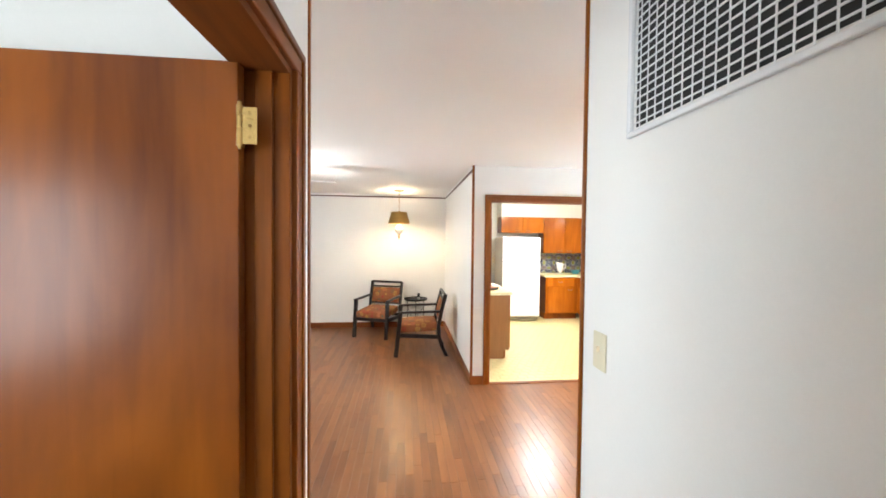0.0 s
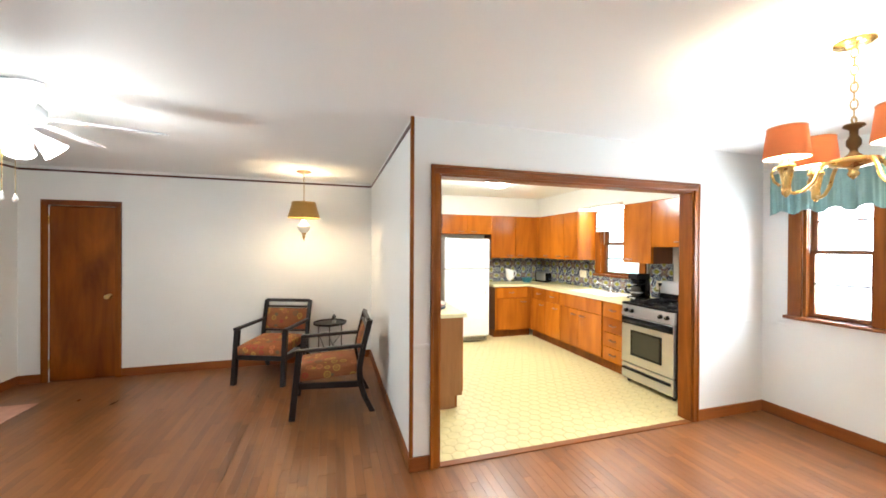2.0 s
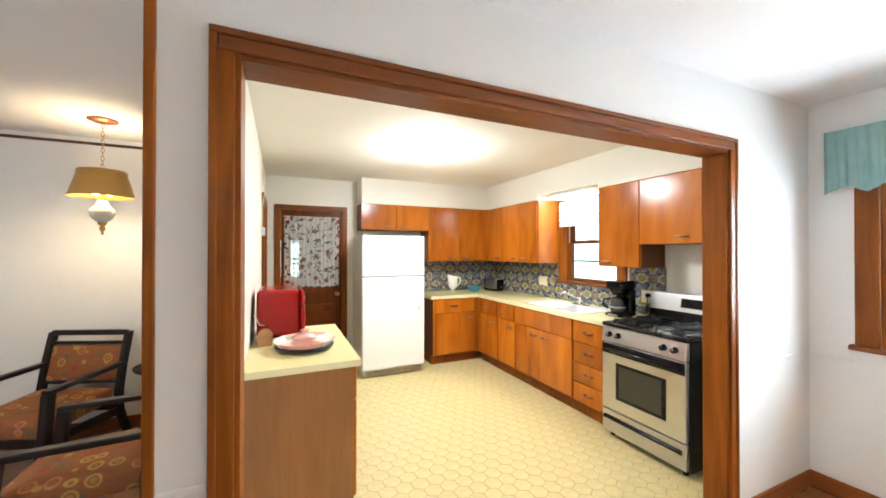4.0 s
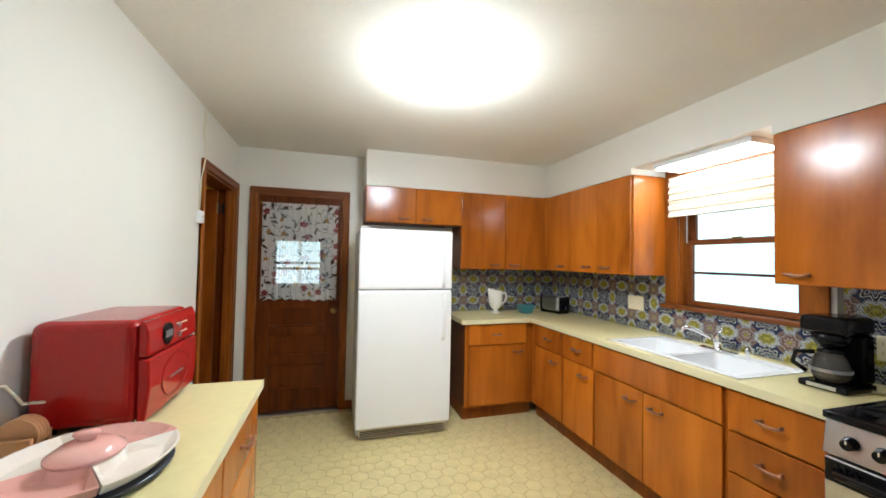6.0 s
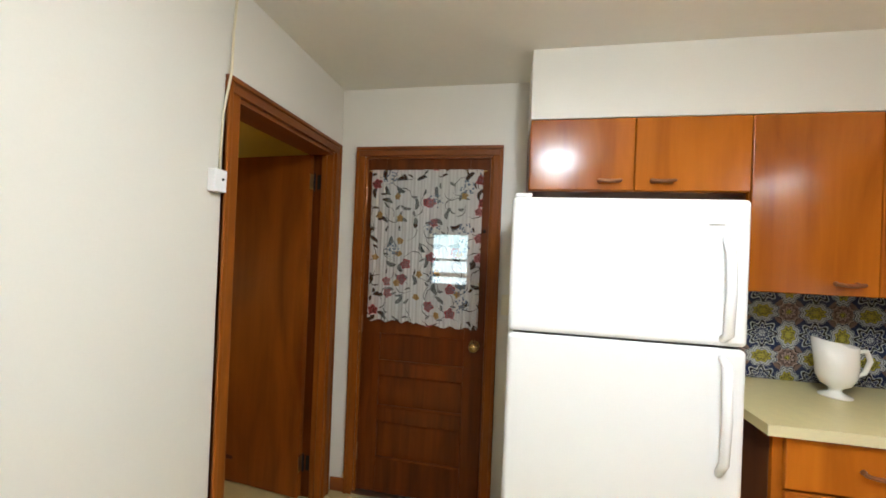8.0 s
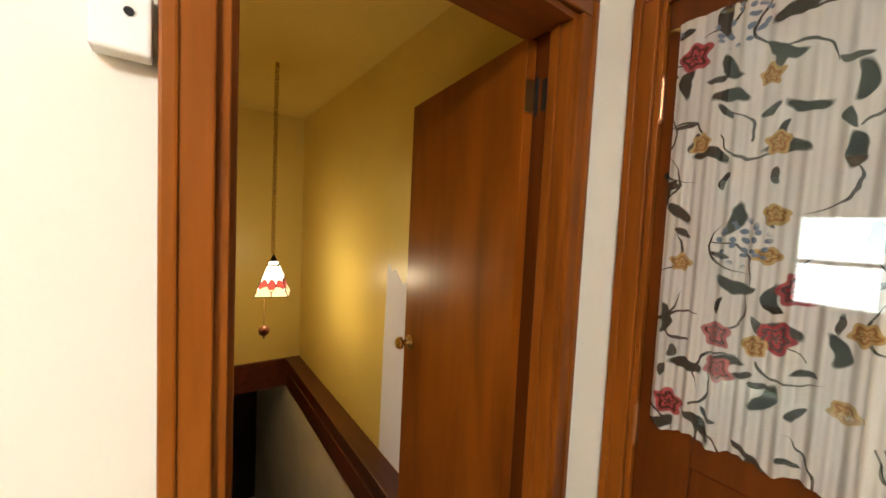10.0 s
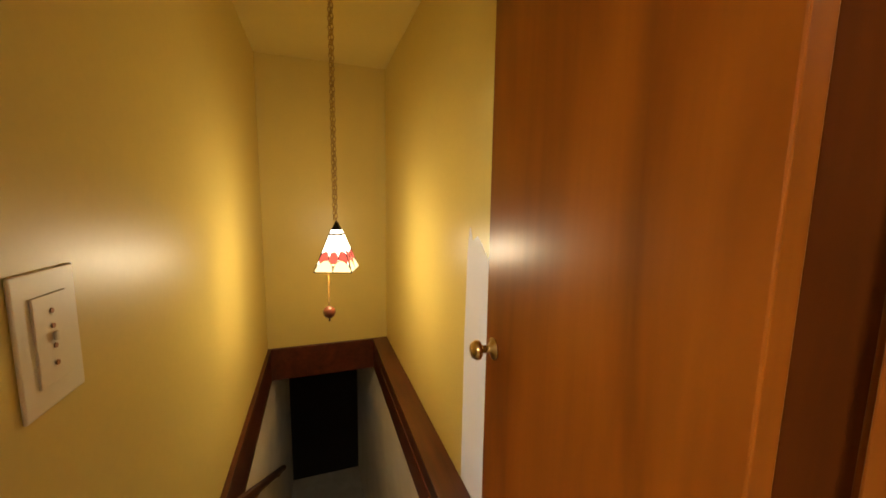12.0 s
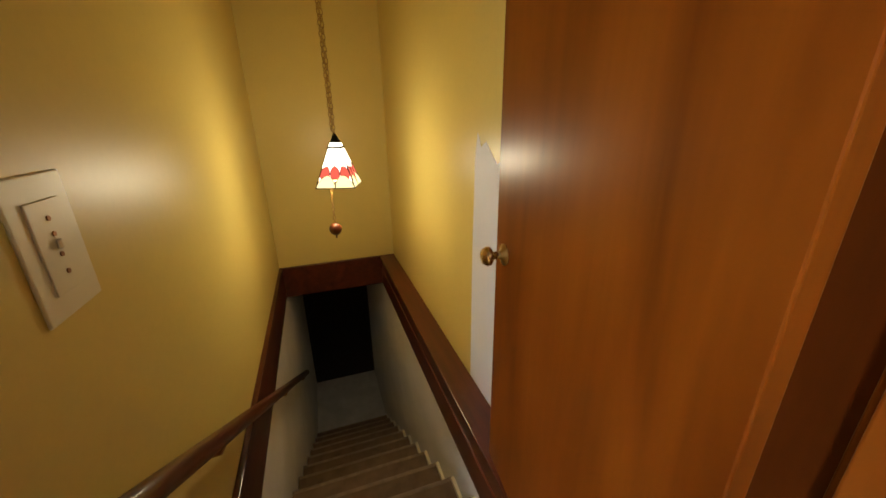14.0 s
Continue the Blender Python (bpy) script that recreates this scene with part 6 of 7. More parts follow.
def tray_table():
    x, y = 0.15, 6.84
    ob = thing("side_table", "small round dark metal tray table on folding wire legs", "side table", (x, y, 0))
    part("tray", lathe([(0.0, 0.545), (0.195, 0.545), (0.205, 0.552), (0.21, 0.572), (0.206, 0.572), (0.198, 0.556), (0.0, 0.553)], 40, (x, y, 0)), M_IRONB, ob, smooth=False)
    for k in range(3):
        a = 2 * math.pi * k / 3 + 0.5
        c, s = math.cos(a), math.sin(a)
        c2, s2 = math.cos(a + 0.55), math.sin(a + 0.55)
        part("leg", tube([(x + 0.17 * c, y + 0.17 * s, 0.545), (x + 0.165 * c, y + 0.165 * s, 0.30), (x + 0.17 * c, y + 0.17 * s, 0.0)], 0.007, 8), M_IRONB, ob)
        part("brace", tube([(x + 0.167 * c, y + 0.167 * s, 0.40), (x + 0.08 * c2, y + 0.08 * s2, 0.26), (x + 0.16 * c2, y + 0.16 * s2, 0.10)], 0.005, 6), M_IRONB, ob)
    part("ring", tube([(x + 0.168 * math.cos(i * 0.3142), y + 0.168 * math.sin(i * 0.3142), 0.12) for i in range(20)], 0.005, 6, closed=True), M_IRONB, ob)
    bt = thing("bottle", "small clear plastic pump bottle on the side table", "bottle", (x + 0.05, y - 0.02, 0.554))
    part("body", lathe([(0.024, 0.5535), (0.026, 0.56), (0.026, 0.64), (0.014, 0.665), (0.010, 0.67), (0, 0.67)], 18, (x + 0.05, y - 0.02, 0)), M_CLEAR, bt, smooth=True)
    part("pump", tube([(x + 0.05, y - 0.02, 0.67), (x + 0.05, y - 0.02, 0.715), (x + 0.02, y - 0.02, 0.72)], 0.005, 8), M_WHITE, bt, smooth=True)
    part("liquid", lathe([(0.0235, 0.556), (0.0245, 0.56), (0.0245, 0.59), (0, 0.59)], 16, (x + 0.05, y - 0.02, 0)), M_MILK, bt, "pale label band")


M_IRONB = mat("black_metal", (0.02, 0.018, 0.017), 0.4, 0.5, vary=0.2, bump=0.04)
M_CLEAR = glass("clear_plastic", (0.9, 0.95, 0.97), 0.05)
tray_table()

rug = thing("door_mat", "thin salmon woven mat at the front door", "mat", (-2.7, 6.0, 0))
part("cloth", boxes((XW + 0.05, -2.55, 5.48, 6.42, 0.001, 0.008)), M_MAT, rug, bevel=0.003)
for yy in (5.465, 6.423):
    part("fringe", boxes(*[(XW + 0.06 + 0.02 * k, XW + 0.07 + 0.02 * k, yy, yy + 0.013, 0.001, 0.004) for k in range(27)]), M_MAT, rug)


def basket():
    x0, x1, y0, y1 = -3.10, -2.74, 4.98, 5.30
    ob = thing("wicker_basket", "dark woven wire basket filled with white linen", "basket", (-2.92, 5.15, 0))
    part("bottom", boxes((x0 + 0.02, x1 - 0.02, y0 + 0.02, y1 - 0.02, 0.0, 0.012)), M_BASKET, ob)
    for k in range(7):
        z, g = 0.018 + k * 0.026, 0.02 * (1 - k / 6)
        bm = bmesh.new()
        pts = []
        for i in range(48):
            t = i / 48 * 4
            s, f = int(t), t - int(t)
            w = 0.004 * (1 if (i + k) % 2 else -1)
            a, b, c, d = x0 + g, x1 - g, y0 + g, y1 - g
            pts.append([(a + (b - a) * f, c + w, z), (b - w, c + (d - c) * f, z), (b - (b - a) * f, d - w, z), (a + w, d - (d - c) * f, z)][s])
        tube(pts, 0.0115, 6, bm, closed=True)
        part("wale", bm, M_BASKET, ob, smooth=True)
    for (a, b) in ((x0, y0), (x1, y0), (x1, y1), (x0, y1)):
        part("post", tube([(a + (0.018 if a == x0 else -0.018), b + (0.018 if b == y0 else -0.018), 0.0), (a, b, 0.19)], 0.012, 8), M_BASKET, ob)
    bm = cushion(x0 + 0.03, x1 - 0.03, y0 + 0.03, y1 - 0.03, 0.03, 0.20, 0.05)
    for v in bm.verts:
        if v.co.z > 0.1:
            v.co.z += 0.03 * noise.noise(v.co * 14)
    ln = thing("linen", "crumpled white linen in the basket", "linen", (-2.92, 5.15, 0.03))
    part("cloth", bm, M_LINEN, ln, smooth=True)


basket()


# ---- plates, outlets and small wall fittings ----
def plate(name, label, axis, face, out, u, z, w=0.07, h=0.115, holes=(), kind="plate", toggle=False):
    ob = thing(name, label, kind, (face, u, z) if axis == "x" else (u, face, z))

    def bl(d0, d1, a0, a1, b0, b1):
        p, q = sorted((face + out * d0, face + out * d1))
        return (p, q, a0, a1, b0, b1) if axis == "x" else (a0, a1, p, q, b0, b1)
    part("cover", boxes(bl(0.0005, 0.006, u - w / 2, u + w / 2, z - h / 2, z + h / 2)), M_PLASTIC, ob, bevel=0.003)
    for du, dz in holes:
        s = part("socket", boxes(bl(0.0062, 0.009, u + du - 0.016, u + du + 0.016, z + dz - 0.014, z + dz + 0.014)), M_PLASTIC, ob, bevel=0.002)
        part("slot", boxes(bl(0.0091, 0.0096, u + du - 0.008, u + du - 0.006, z + dz - 0.005, z + dz + 0.006), bl(0.0091, 0.0096, u + du + 0.006, u + du + 0.008, z + dz - 0.005, z + dz + 0.006)), M_GAPSHADE, s)
    if toggle:
        for t in toggle:
            part("toggle", boxes(bl(0.0062, 0.018, u + t - 0.005, u + t + 0.005, z - 0.004, z + 0.016)), M_PLASTIC, ob, bevel=0.002)
    return ob


plate("light_switch", "ivory toggle light switch on the hall wall", "x", HR, -1, 1.44, 1.28, toggle=[0.0], kind="light switch")
plate("light_switch", "ivory toggle light switch near the front door", "x", XW, 1, 5.22, 1.21, w=0.12, toggle=[-0.02, 0.02], kind="light switch")
plate("light_switch", "white light switch beside the back door", "y", YK, -1, 1.875, 1.19, toggle=[0.0], kind="light switch")
plate("wall_outlet", "ivory double outlet on the tiled wall", "x", XE - 0.012, -1, 6.94, 1.12, w=0.16, holes=[(-0.04, 0.0), (0.04, 0.0)], kind="outlet")
po = plate("wall_outlet", "ivory outlet with a black plug beside the stove", "x", XE - 0.012, -1, 5.47, 1.08, w=0.12, holes=[(0.03, 0.02), (0.03, -0.02)], kind="outlet")
part("plug", boxes((XE - 0.055, XE - 0.0225, 5.43, 5.465, 1.08, 1.115)), M_BLACK, po, "black plug", bevel=0.005)
part("cord", tube([(XE - 0.05, 5.447, 1.08), (XE - 0.06, 5.445, 1.0), (XE - 0.05, 5.45, 0.95), (XE - 0.09, 5.47, 0.92), (XE - 0.14, 5.50, 0.918)], 0.004, 6), M_BLACK, po, smooth=True)
plate("wall_outlet", "ivory outlet low on the living room wall", "y", YN, -1, -0.62, 0.42, holes=[(0.0, 0.02), (0.0, -0.02)], kind="outlet")
sp = plate("stair_plate", "yellowed cover plate with dark screw marks in the stairwell", "y", SY0, 1, 0.205, 1.145, w=0.14, h=0.215, kind="cover plate")
part("inner_plate", boxes((0.166, 0.244, SY0 + 0.0062, SY0 + 0.0095, 1.075, 1.215)), M_PLASTIC, sp, bevel=0.003)
for zz in (1.188, 1.164, 1.132, 1.104):
    part("screw", tube([(0.205, SY0 + 0.0092, zz), (0.205, SY0 + 0.0112, zz)], 0.0042, 8), M_BRONZE, sp)
part("toggle", boxes((0.200, 0.210, SY0 + 0.0097, SY0 + 0.016, 1.140, 1.156)), M_PLASTIC, sp, bevel=0.003)
cb = thing("door_chime_box", "small white box with a cord running up to the ceiling", "door chime", (XK, 7.165, 1.70))
part("box", boxes((XK + 0.001, XK + 0.032, 7.13, 7.185, 1.655, 1.735)), M_WHITE, cb, bevel=0.004)
part("button", tube([(XK + 0.032, 7.165, 1.70), (XK + 0.034, 7.165, 1.70)], 0.005, 8), M_IRON, cb)
part("cord", tube([(XK + 0.006, 7.175, 1.735), (XK + 0.008, 7.182, 1.95), (XK + 0.028, 7.19, 2.1), (XK + 0.006, 7.215, 2.25), (XK + 0.005, 7.23, 2.438)], 0.0045, 6), M_PLASTIC, cb, smooth=True)


def grille():
    y0, y1, z0, z1, x = 0.50, 1.30, 1.905, 2.36, HR
    ob = thing("return_grille", "white metal return-air grille high on the hall wall", "air grille", (x, 0.9, 1.9))
    f = 0.014
    # flat sheet on the wall; its black stands in for a shaded recess
    part("backing", boxes((x - 0.001, x - 0.0005, y0 + 0.01, y1 - 0.01, z0 + 0.01, z1 - 0.01)), M_GAPSHADE, ob, "near-black sheet for the shade behind the slats")
    part("frame", boxes((x - 0.014, x - 0.0012, y0 - f, y1 + f, z0 - f, z0), (x - 0.014, x - 0.0012, y0 - f, y1 + f, z1, z1 + f), (x - 0.014, x - 0.0012, y0 - f, y0, z0, z1), (x - 0.014, x - 0.0012, y1, y1 + f, z0, z1)), M_WHITE, ob, bevel=0.003)
    n = 22
    for k in range(1, n):
        z = z0 + (z1 - z0) * k / n
        part("slat", boxes((x - 0.0040, x - 0.0018, y0, y1, z - 0.0019, z + 0.0019)), M_WHITE, ob)
    for k in range(1, 28):
        y = y0 + (y1 - y0) * k / 28
        part("mullion", boxes((x - 0.0058, x - 0.0042, y - 0.0015, y + 0.0015, z0, z1)), M_WHITE, ob)


grille()

# wall patch and handrail in the stairwell
bm = slab([(-0.42, 0.166), (-0.05, 0.166), (-0.05, 1.16), (-0.12, 1.13), (-0.16, 1.20), (-0.22, 1.17), (-0.27, 1.21), (-0.31, 1.24), (-0.35, 1.22), (-0.38, 1.27), (-0.40, 1.18), (-0.415, 0.8)], SY1 - 0.0015, SY1 - 0.0003)
structure("patch_stair_wall", bm, M_PATCH, "unpainted white patch on the yellow wall, with a daylight-blue tint")
hr = thing("handrail", "dark stained wooden handrail sloping down the stairwell wall", "handrail", (-1.0, SY0 + 0.06, -0.1))
part("rail", tube([(0.60, SY0 + 0.065, 0.92), (0.30, SY0 + 0.065, 0.725), (-2.30, SY0 + 0.065, -0.98)], 0.024, 12), M_DARKTRIM, hr, smooth=True)
for xx, zz in ((-0.02, 0.515), (-1.1, -0.193), (-2.1, -0.85)):
    part("bracket", tube([(xx, SY0 + (0.002 if zz > 0.16 else 0.021), zz - 0.05), (xx, SY0 + 0.05, zz - 0.05), (xx, SY0 + 0.065, zz - 0.022)], 0.008, 8), M_BRONZE, hr, "dark metal bracket")


# ---- on the worktops ----
def pitcher():
    x, y, z = 3.30, 7.93, 0.913
    ob = thing("pitcher", "white milk-glass pitcher on a foot", "pitcher", (x, y, z))
    bm = lathe([(0.055, 0.0), (0.055, 0.006), (0.022, 0.02), (0.020, 0.035), (0.05, 0.055), (0.066, 0.09), (0.07, 0.14), (0.068, 0.225), (0.064, 0.225), (0.062, 0.10), (0.02, 0.06), (0, 0.06)], 28, (x, y, z))
    for v in bm.verts:
        d = v.co.x - x
        if v.co.z > z + 0.19:
            v.co.z += 0.03 * max(0, -d) / 0.07
            if d < -0.045:
                v.co.x -= 0.018
    part("body", bm, M_MILK, ob, smooth=True)
    part("handle", tube([(x + 0.066, y, z + 0.20), (x + 0.11, y, z + 0.205), (x + 0.125, y, z + 0.165), (x + 0.105, y, z + 0.11), (x + 0.064, y, z + 0.085)], [0.009, 0.010, 0.010, 0.009, 0.008], 10), M_MILK, ob, smooth=True)


pitcher()
tb = thing("plastic_tub", "small open teal plastic tub", "container", (3.61, 7.86, 0.913))
bm = bmesh.new()
rings = []
for hx, hy, z in ((0.055, 0.04, 0.913), (0.075, 0.055, 0.985), (0.083, 0.062, 0.988), (0.083, 0.062, 0.996), (0.071, 0.051, 0.996), (0.052, 0.037, 0.918)):
    rings.append([bm.verts.new((3.61 + sx * hx, 7.86 + sy * hy, z)) for sx, sy in ((-1, -1), (1, -1), (1, 1), (-1, 1))])
for a, b in zip(rings, rings[1:]):
    for k in range(4):
        bm.faces.new((a[k], a[(k + 1) % 4], b[(k + 1) % 4], b[k]))
bm.faces.new(rings[0][::-1]), bm.faces.new(rings[-1])
part("body", bm, M_TEALBOX, tb, bevel=0.006)


def toaster():
    ob = thing("toaster", "two-slot toaster with steel sides and black ends", "toaster")
    part("base", boxes((-0.13, 0.13, -0.075, 0.075, 0.006, 0.03)), M_BLACK, ob, bevel=0.006)
    part("body", boxes((-0.115, 0.115, -0.078, 0.078, 0.0305, 0.18)), M_STEEL, ob, bevel=0.03, seg=4)
    for s in (-1, 1):
        part("end_cap", boxes((s * 0.116 - (0.0 if s > 0 else 0.022), s * 0.116 + (0.022 if s > 0 else 0.0), -0.072, 0.072, 0.0305, 0.175)), M_BLACK, ob, bevel=0.012)
        part("slot", boxes((-0.085, 0.085, s * 0.03 - 0.012, s * 0.03 + 0.012, 0.1795, 0.181)), M_GAPSHADE, ob)
    part("lever", boxes((-0.155, -0.1385, -0.02, 0.02, 0.12, 0.132)), M_BLACK, ob, bevel=0.003)
    part("dial", tube([(-0.1385, 0.0, 0.07), (-0.15, 0.0, 0.07)], 0.016, 14), M_CHROME, ob)
    for a in (-0.1, 0.1):
        for b in (-0.05, 0.05):
            part("foot", lathe([(0.01, 0), (0.01, 0.006)], 8, (a, b, 0)), M_BLACK, ob)
    ob.matrix_basis = pose(3.93, 7.82, 0.913, 0, 0, 105)


toaster()


def coffee_maker():
    x, y, z = 3.86, 5.54, 0.913
    ob = thing("coffee_maker", "black drip coffee maker with a glass carafe", "coffee maker", (x, y, z))
    part("base", boxes((x - 0.11, x + 0.10, y - 0.085, y + 0.085, z, z + 0.03)), M_BLACK, ob, bevel=0.01)
    part("column", boxes((x + 0.03, x + 0.10, y - 0.08, y + 0.08, z + 0.0305, z + 0.24)), M_BLACK, ob, bevel=0.012)
    part("head", boxes((x - 0.10, x + 0.10, y - 0.085, y + 0.085, z + 0.2405, z + 0.32)), M_BLACK, ob, bevel=0.02, seg=3)
    part("filter_basket", lathe([(0.05, 0.19), (0.07, 0.2403), (0.0, 0.2403)], 20, (x - 0.035, y, z)), M_BLACK, ob, smooth=True)
    c = part("carafe", lathe([(0.0, 0.032), (0.05, 0.032), (0.066, 0.06), (0.068, 0.09), (0.055, 0.135), (0.042, 0.155), (0.046, 0.16)], 24, (x - 0.04, y, z)), M_CARAFE, ob, "dark glass carafe with steel band", smooth=True)
    part("lid", lathe([(0.046, 0.16), (0.04, 0.175), (0, 0.178)], 20, (x - 0.04, y, z)), M_BLACK, c, smooth=True)
    part("handle", tube([(x - 0.08, y + 0.035, z + 0.155), (x - 0.115, y + 0.085, z + 0.15), (x - 0.12, y + 0.095, z + 0.10), (x - 0.09, y + 0.06, z + 0.065)], 0.010, 8), M_BLACK, c, smooth=True)
    part("band", lathe([(0.0685, 0.078), (0.0685, 0.092)], 24, (x - 0.04, y, z)), M_STEEL, c)
    part("switch_panel", boxes((x - 0.112, x - 0.109, y - 0.05, y + 0.05, z + 0.008, z + 0.024)), M_STEEL, ob)


M_CARAFE = mat("dark_carafe_glass", (0.05, 0.045, 0.04), 0.06, vary=0.1, bump=0)
coffee_maker()
pd = thing("spoon_rest", "small clear dish with a yellow rim on the worktop", "dish", (3.97, 5.44, 0.913))
part("dish", lathe([(0.03, 0), (0.055, 0.008), (0.06, 0.014), (0.054, 0.012), (0, 0.004)], 24, (3.97, 5.445, 0.913)), M_COUNTER, pd, smooth=True)


def red_oven():
    x0, x1, y0, y1, z0, z1 = 0.87, 1.165, 5.80, 6.20, 0.911, 1.245
    ob = thing("countertop_oven", "glossy red retro countertop oven with a dial window", "countertop oven", (1.0, 6.0, z0))
    part("body", boxes((x0, x1 - 0.03, y0, y1, z0 + 0.018, z1)), M_RED, ob, bevel=0.03, seg=4)
    d = part("door", slab([(x1 - 0.029, z0 + 0.022), (x1 - 0.004, z0 + 0.022), (x1 + 0.004, z0 + 0.12), (x1, z0 + 0.215), (x1 - 0.029, z0 + 0.215)], y0 + 0.004, y1 - 0.004), M_RED, ob, bevel=0.008, seg=3)
    part("control_panel", slab([(x1 - 0.029, z0 + 0.221), (x1, z0 + 0.221), (x1 - 0.004, z0 + 0.30), (x1 - 0.014, z1 - 0.006), (x1 - 0.029, z1 - 0.004)], y0 + 0.004, y1 - 0.004), M_RED, ob, bevel=0.008, seg=3)
    part("clock_window", tube([(x1 - 0.006, y0 + 0.13, z0 + 0.27), (x1 + 0.004, y0 + 0.13, z0 + 0.27)], 0.036, 24), M_BLACK, ob, "round black clock window")
    part("display", boxes((x1 + 0.004, x1 + 0.006, y0 + 0.105, y0 + 0.155, z0 + 0.26, z0 + 0.282)), M_STEEL, ob)
    for zz in (0.285, 0.252):
        part("knob", tube([(x1 - 0.004, y0 + 0.205, z0 + zz), (x1 + 0.010, y0 + 0.205, z0 + zz)], 0.010, 14), M_CHROME, ob, "small chrome knob")
        part("marking", boxes((x1 - 0.001, x1 + 0.0015, y0 + 0.225, y0 + 0.29, z0 + zz + 0.002, z0 + zz + 0.005)), M_PLASTIC, ob)
    part("badge", boxes((x1 + 0.0035, x1 + 0.0055, y0 + 0.15, y0 + 0.26, z0 + 0.113, z0 + 0.119)), M_STEEL, d)
    part("window_ring", tube([(x1 + 0.003, (y0 + y1) / 2 + 0.11 * math.cos(i * 0.2618), z0 + 0.12 + 0.07 * math.sin(i * 0.2618)) for i in range(24)], 0.0025, 5, closed=True), M_RED, d)
    for a in (x0 + 0.04, x1 - 0.06):
        for b in (y0 + 0.04, y1 - 0.04):
            part("foot", lathe([(0.016, 0), (0.014, 0.02)], 12, (a, b, z0)), M_BLACK, ob)
    part("cord", tube([(x0 + 0.05, y0 + 0.002, 1.02), (XK + 0.05, y0 - 0.03, 1.03), (XK + 0.03, y0 - 0.06, 1.09), (XK + 0.02, y0 - 0.12, 1.10)], 0.004, 6), M_PLASTIC, ob, smooth=True)


red_oven()


def relish_tray():
    x, y, z = 1.15, 5.555, 0.911
    ob = thing("relish_tray", "pink and cream divided serving tray on a dark turntable", "serving tray", (x, y, z))
    part("turntable", lathe([(0.13, 0), (0.16, 0.004), (0.172, 0.018), (0.168, 0.022), (0, 0.02)], 40, (x, y, z)), M_TRAY, ob, "dark navy round base", smooth=True)
    for k in range(4):
        a0, a1 = math.pi / 2 * k + 0.62, math.pi / 2 * (k + 1) + 0.60
        bm = bmesh.new()
        n = 10
        prof = [(0.075, 0.024, 0.0), (0.165, 0.024, 0.0), (0.195, 0.052, 0.0), (0.198, 0.056, 0.0), (0.190, 0.056, 0.0), (0.160, 0.033, 1.0), (0.082, 0.033, 1.0), (0.074, 0.056, 0.0), (0.070, 0.056, 0.0)]
        grid = []
        for i in range(n + 1):
            t = i / n
            a = a0 + (a1 - a0) * t
            lip = 0.023 * (1 if i in (0, n) else 0)
            grid.append([bm.verts.new((x + 0.92 * r * math.cos(a), y + 0.92 * r * math.sin(a), z + h + (lip if f else 0))) for r, h, f in prof])
        for p, q in zip(grid, grid[1:]):
            for j in range(len(prof)):
                j2 = (j + 1) % len(prof)
                bm.faces.new((p[j], q[j], q[j2], p[j2]))
        bm.faces.new(grid[0]), bm.faces.new(grid[-1][::-1])
        part("section", bm, M_CREAM if k % 2 else M_PINK, ob, "cream glazed section" if k % 2 else "pink glazed section", smooth=False, bevel=0.002)
    bw = part("bowl", lathe([(0.03, 0.0215), (0.055, 0.028), (0.060, 0.05), (0.066, 0.062), (0, 0.062)], 28, (x, y, z)), M_PINK, ob, "pink lidded bowl", smooth=True)
    part("lid", lathe([(0.074, 0.0625), (0.074, 0.068), (0.05, 0.085), (0.018, 0.093), (0, 0.094)], 28, (x, y, z)), M_PINK, bw, smooth=True)
    part("lid_knob", lathe([(0.012, 0.092), (0.011, 0.098), (0.018, 0.106), (0.016, 0.114), (0, 0.117)], 16, (x, y, z), sx=1.6), M_PINK, bw, smooth=True)


relish_tray()
co = thing("coaster_set", "round cork coasters in a small wooden stand", "coasters", (0.925, 5.72, 0.911))
part("stand", boxes((0.885, 0.965, 5.68, 5.695, 0.911, 0.965), (0.885, 0.965, 5.745, 5.76, 0.911, 0.965), (0.885, 0.965, 5.695, 5.745, 0.911, 0.918)), M_CORK, co, bevel=0.003)
for k in range(4):
    part("coaster", tube([(0.925, 5.698 + 0.011 * k, 0.966), (0.925, 5.707 + 0.011 * k, 0.966)], 0.046, 24), M_CORK, co)


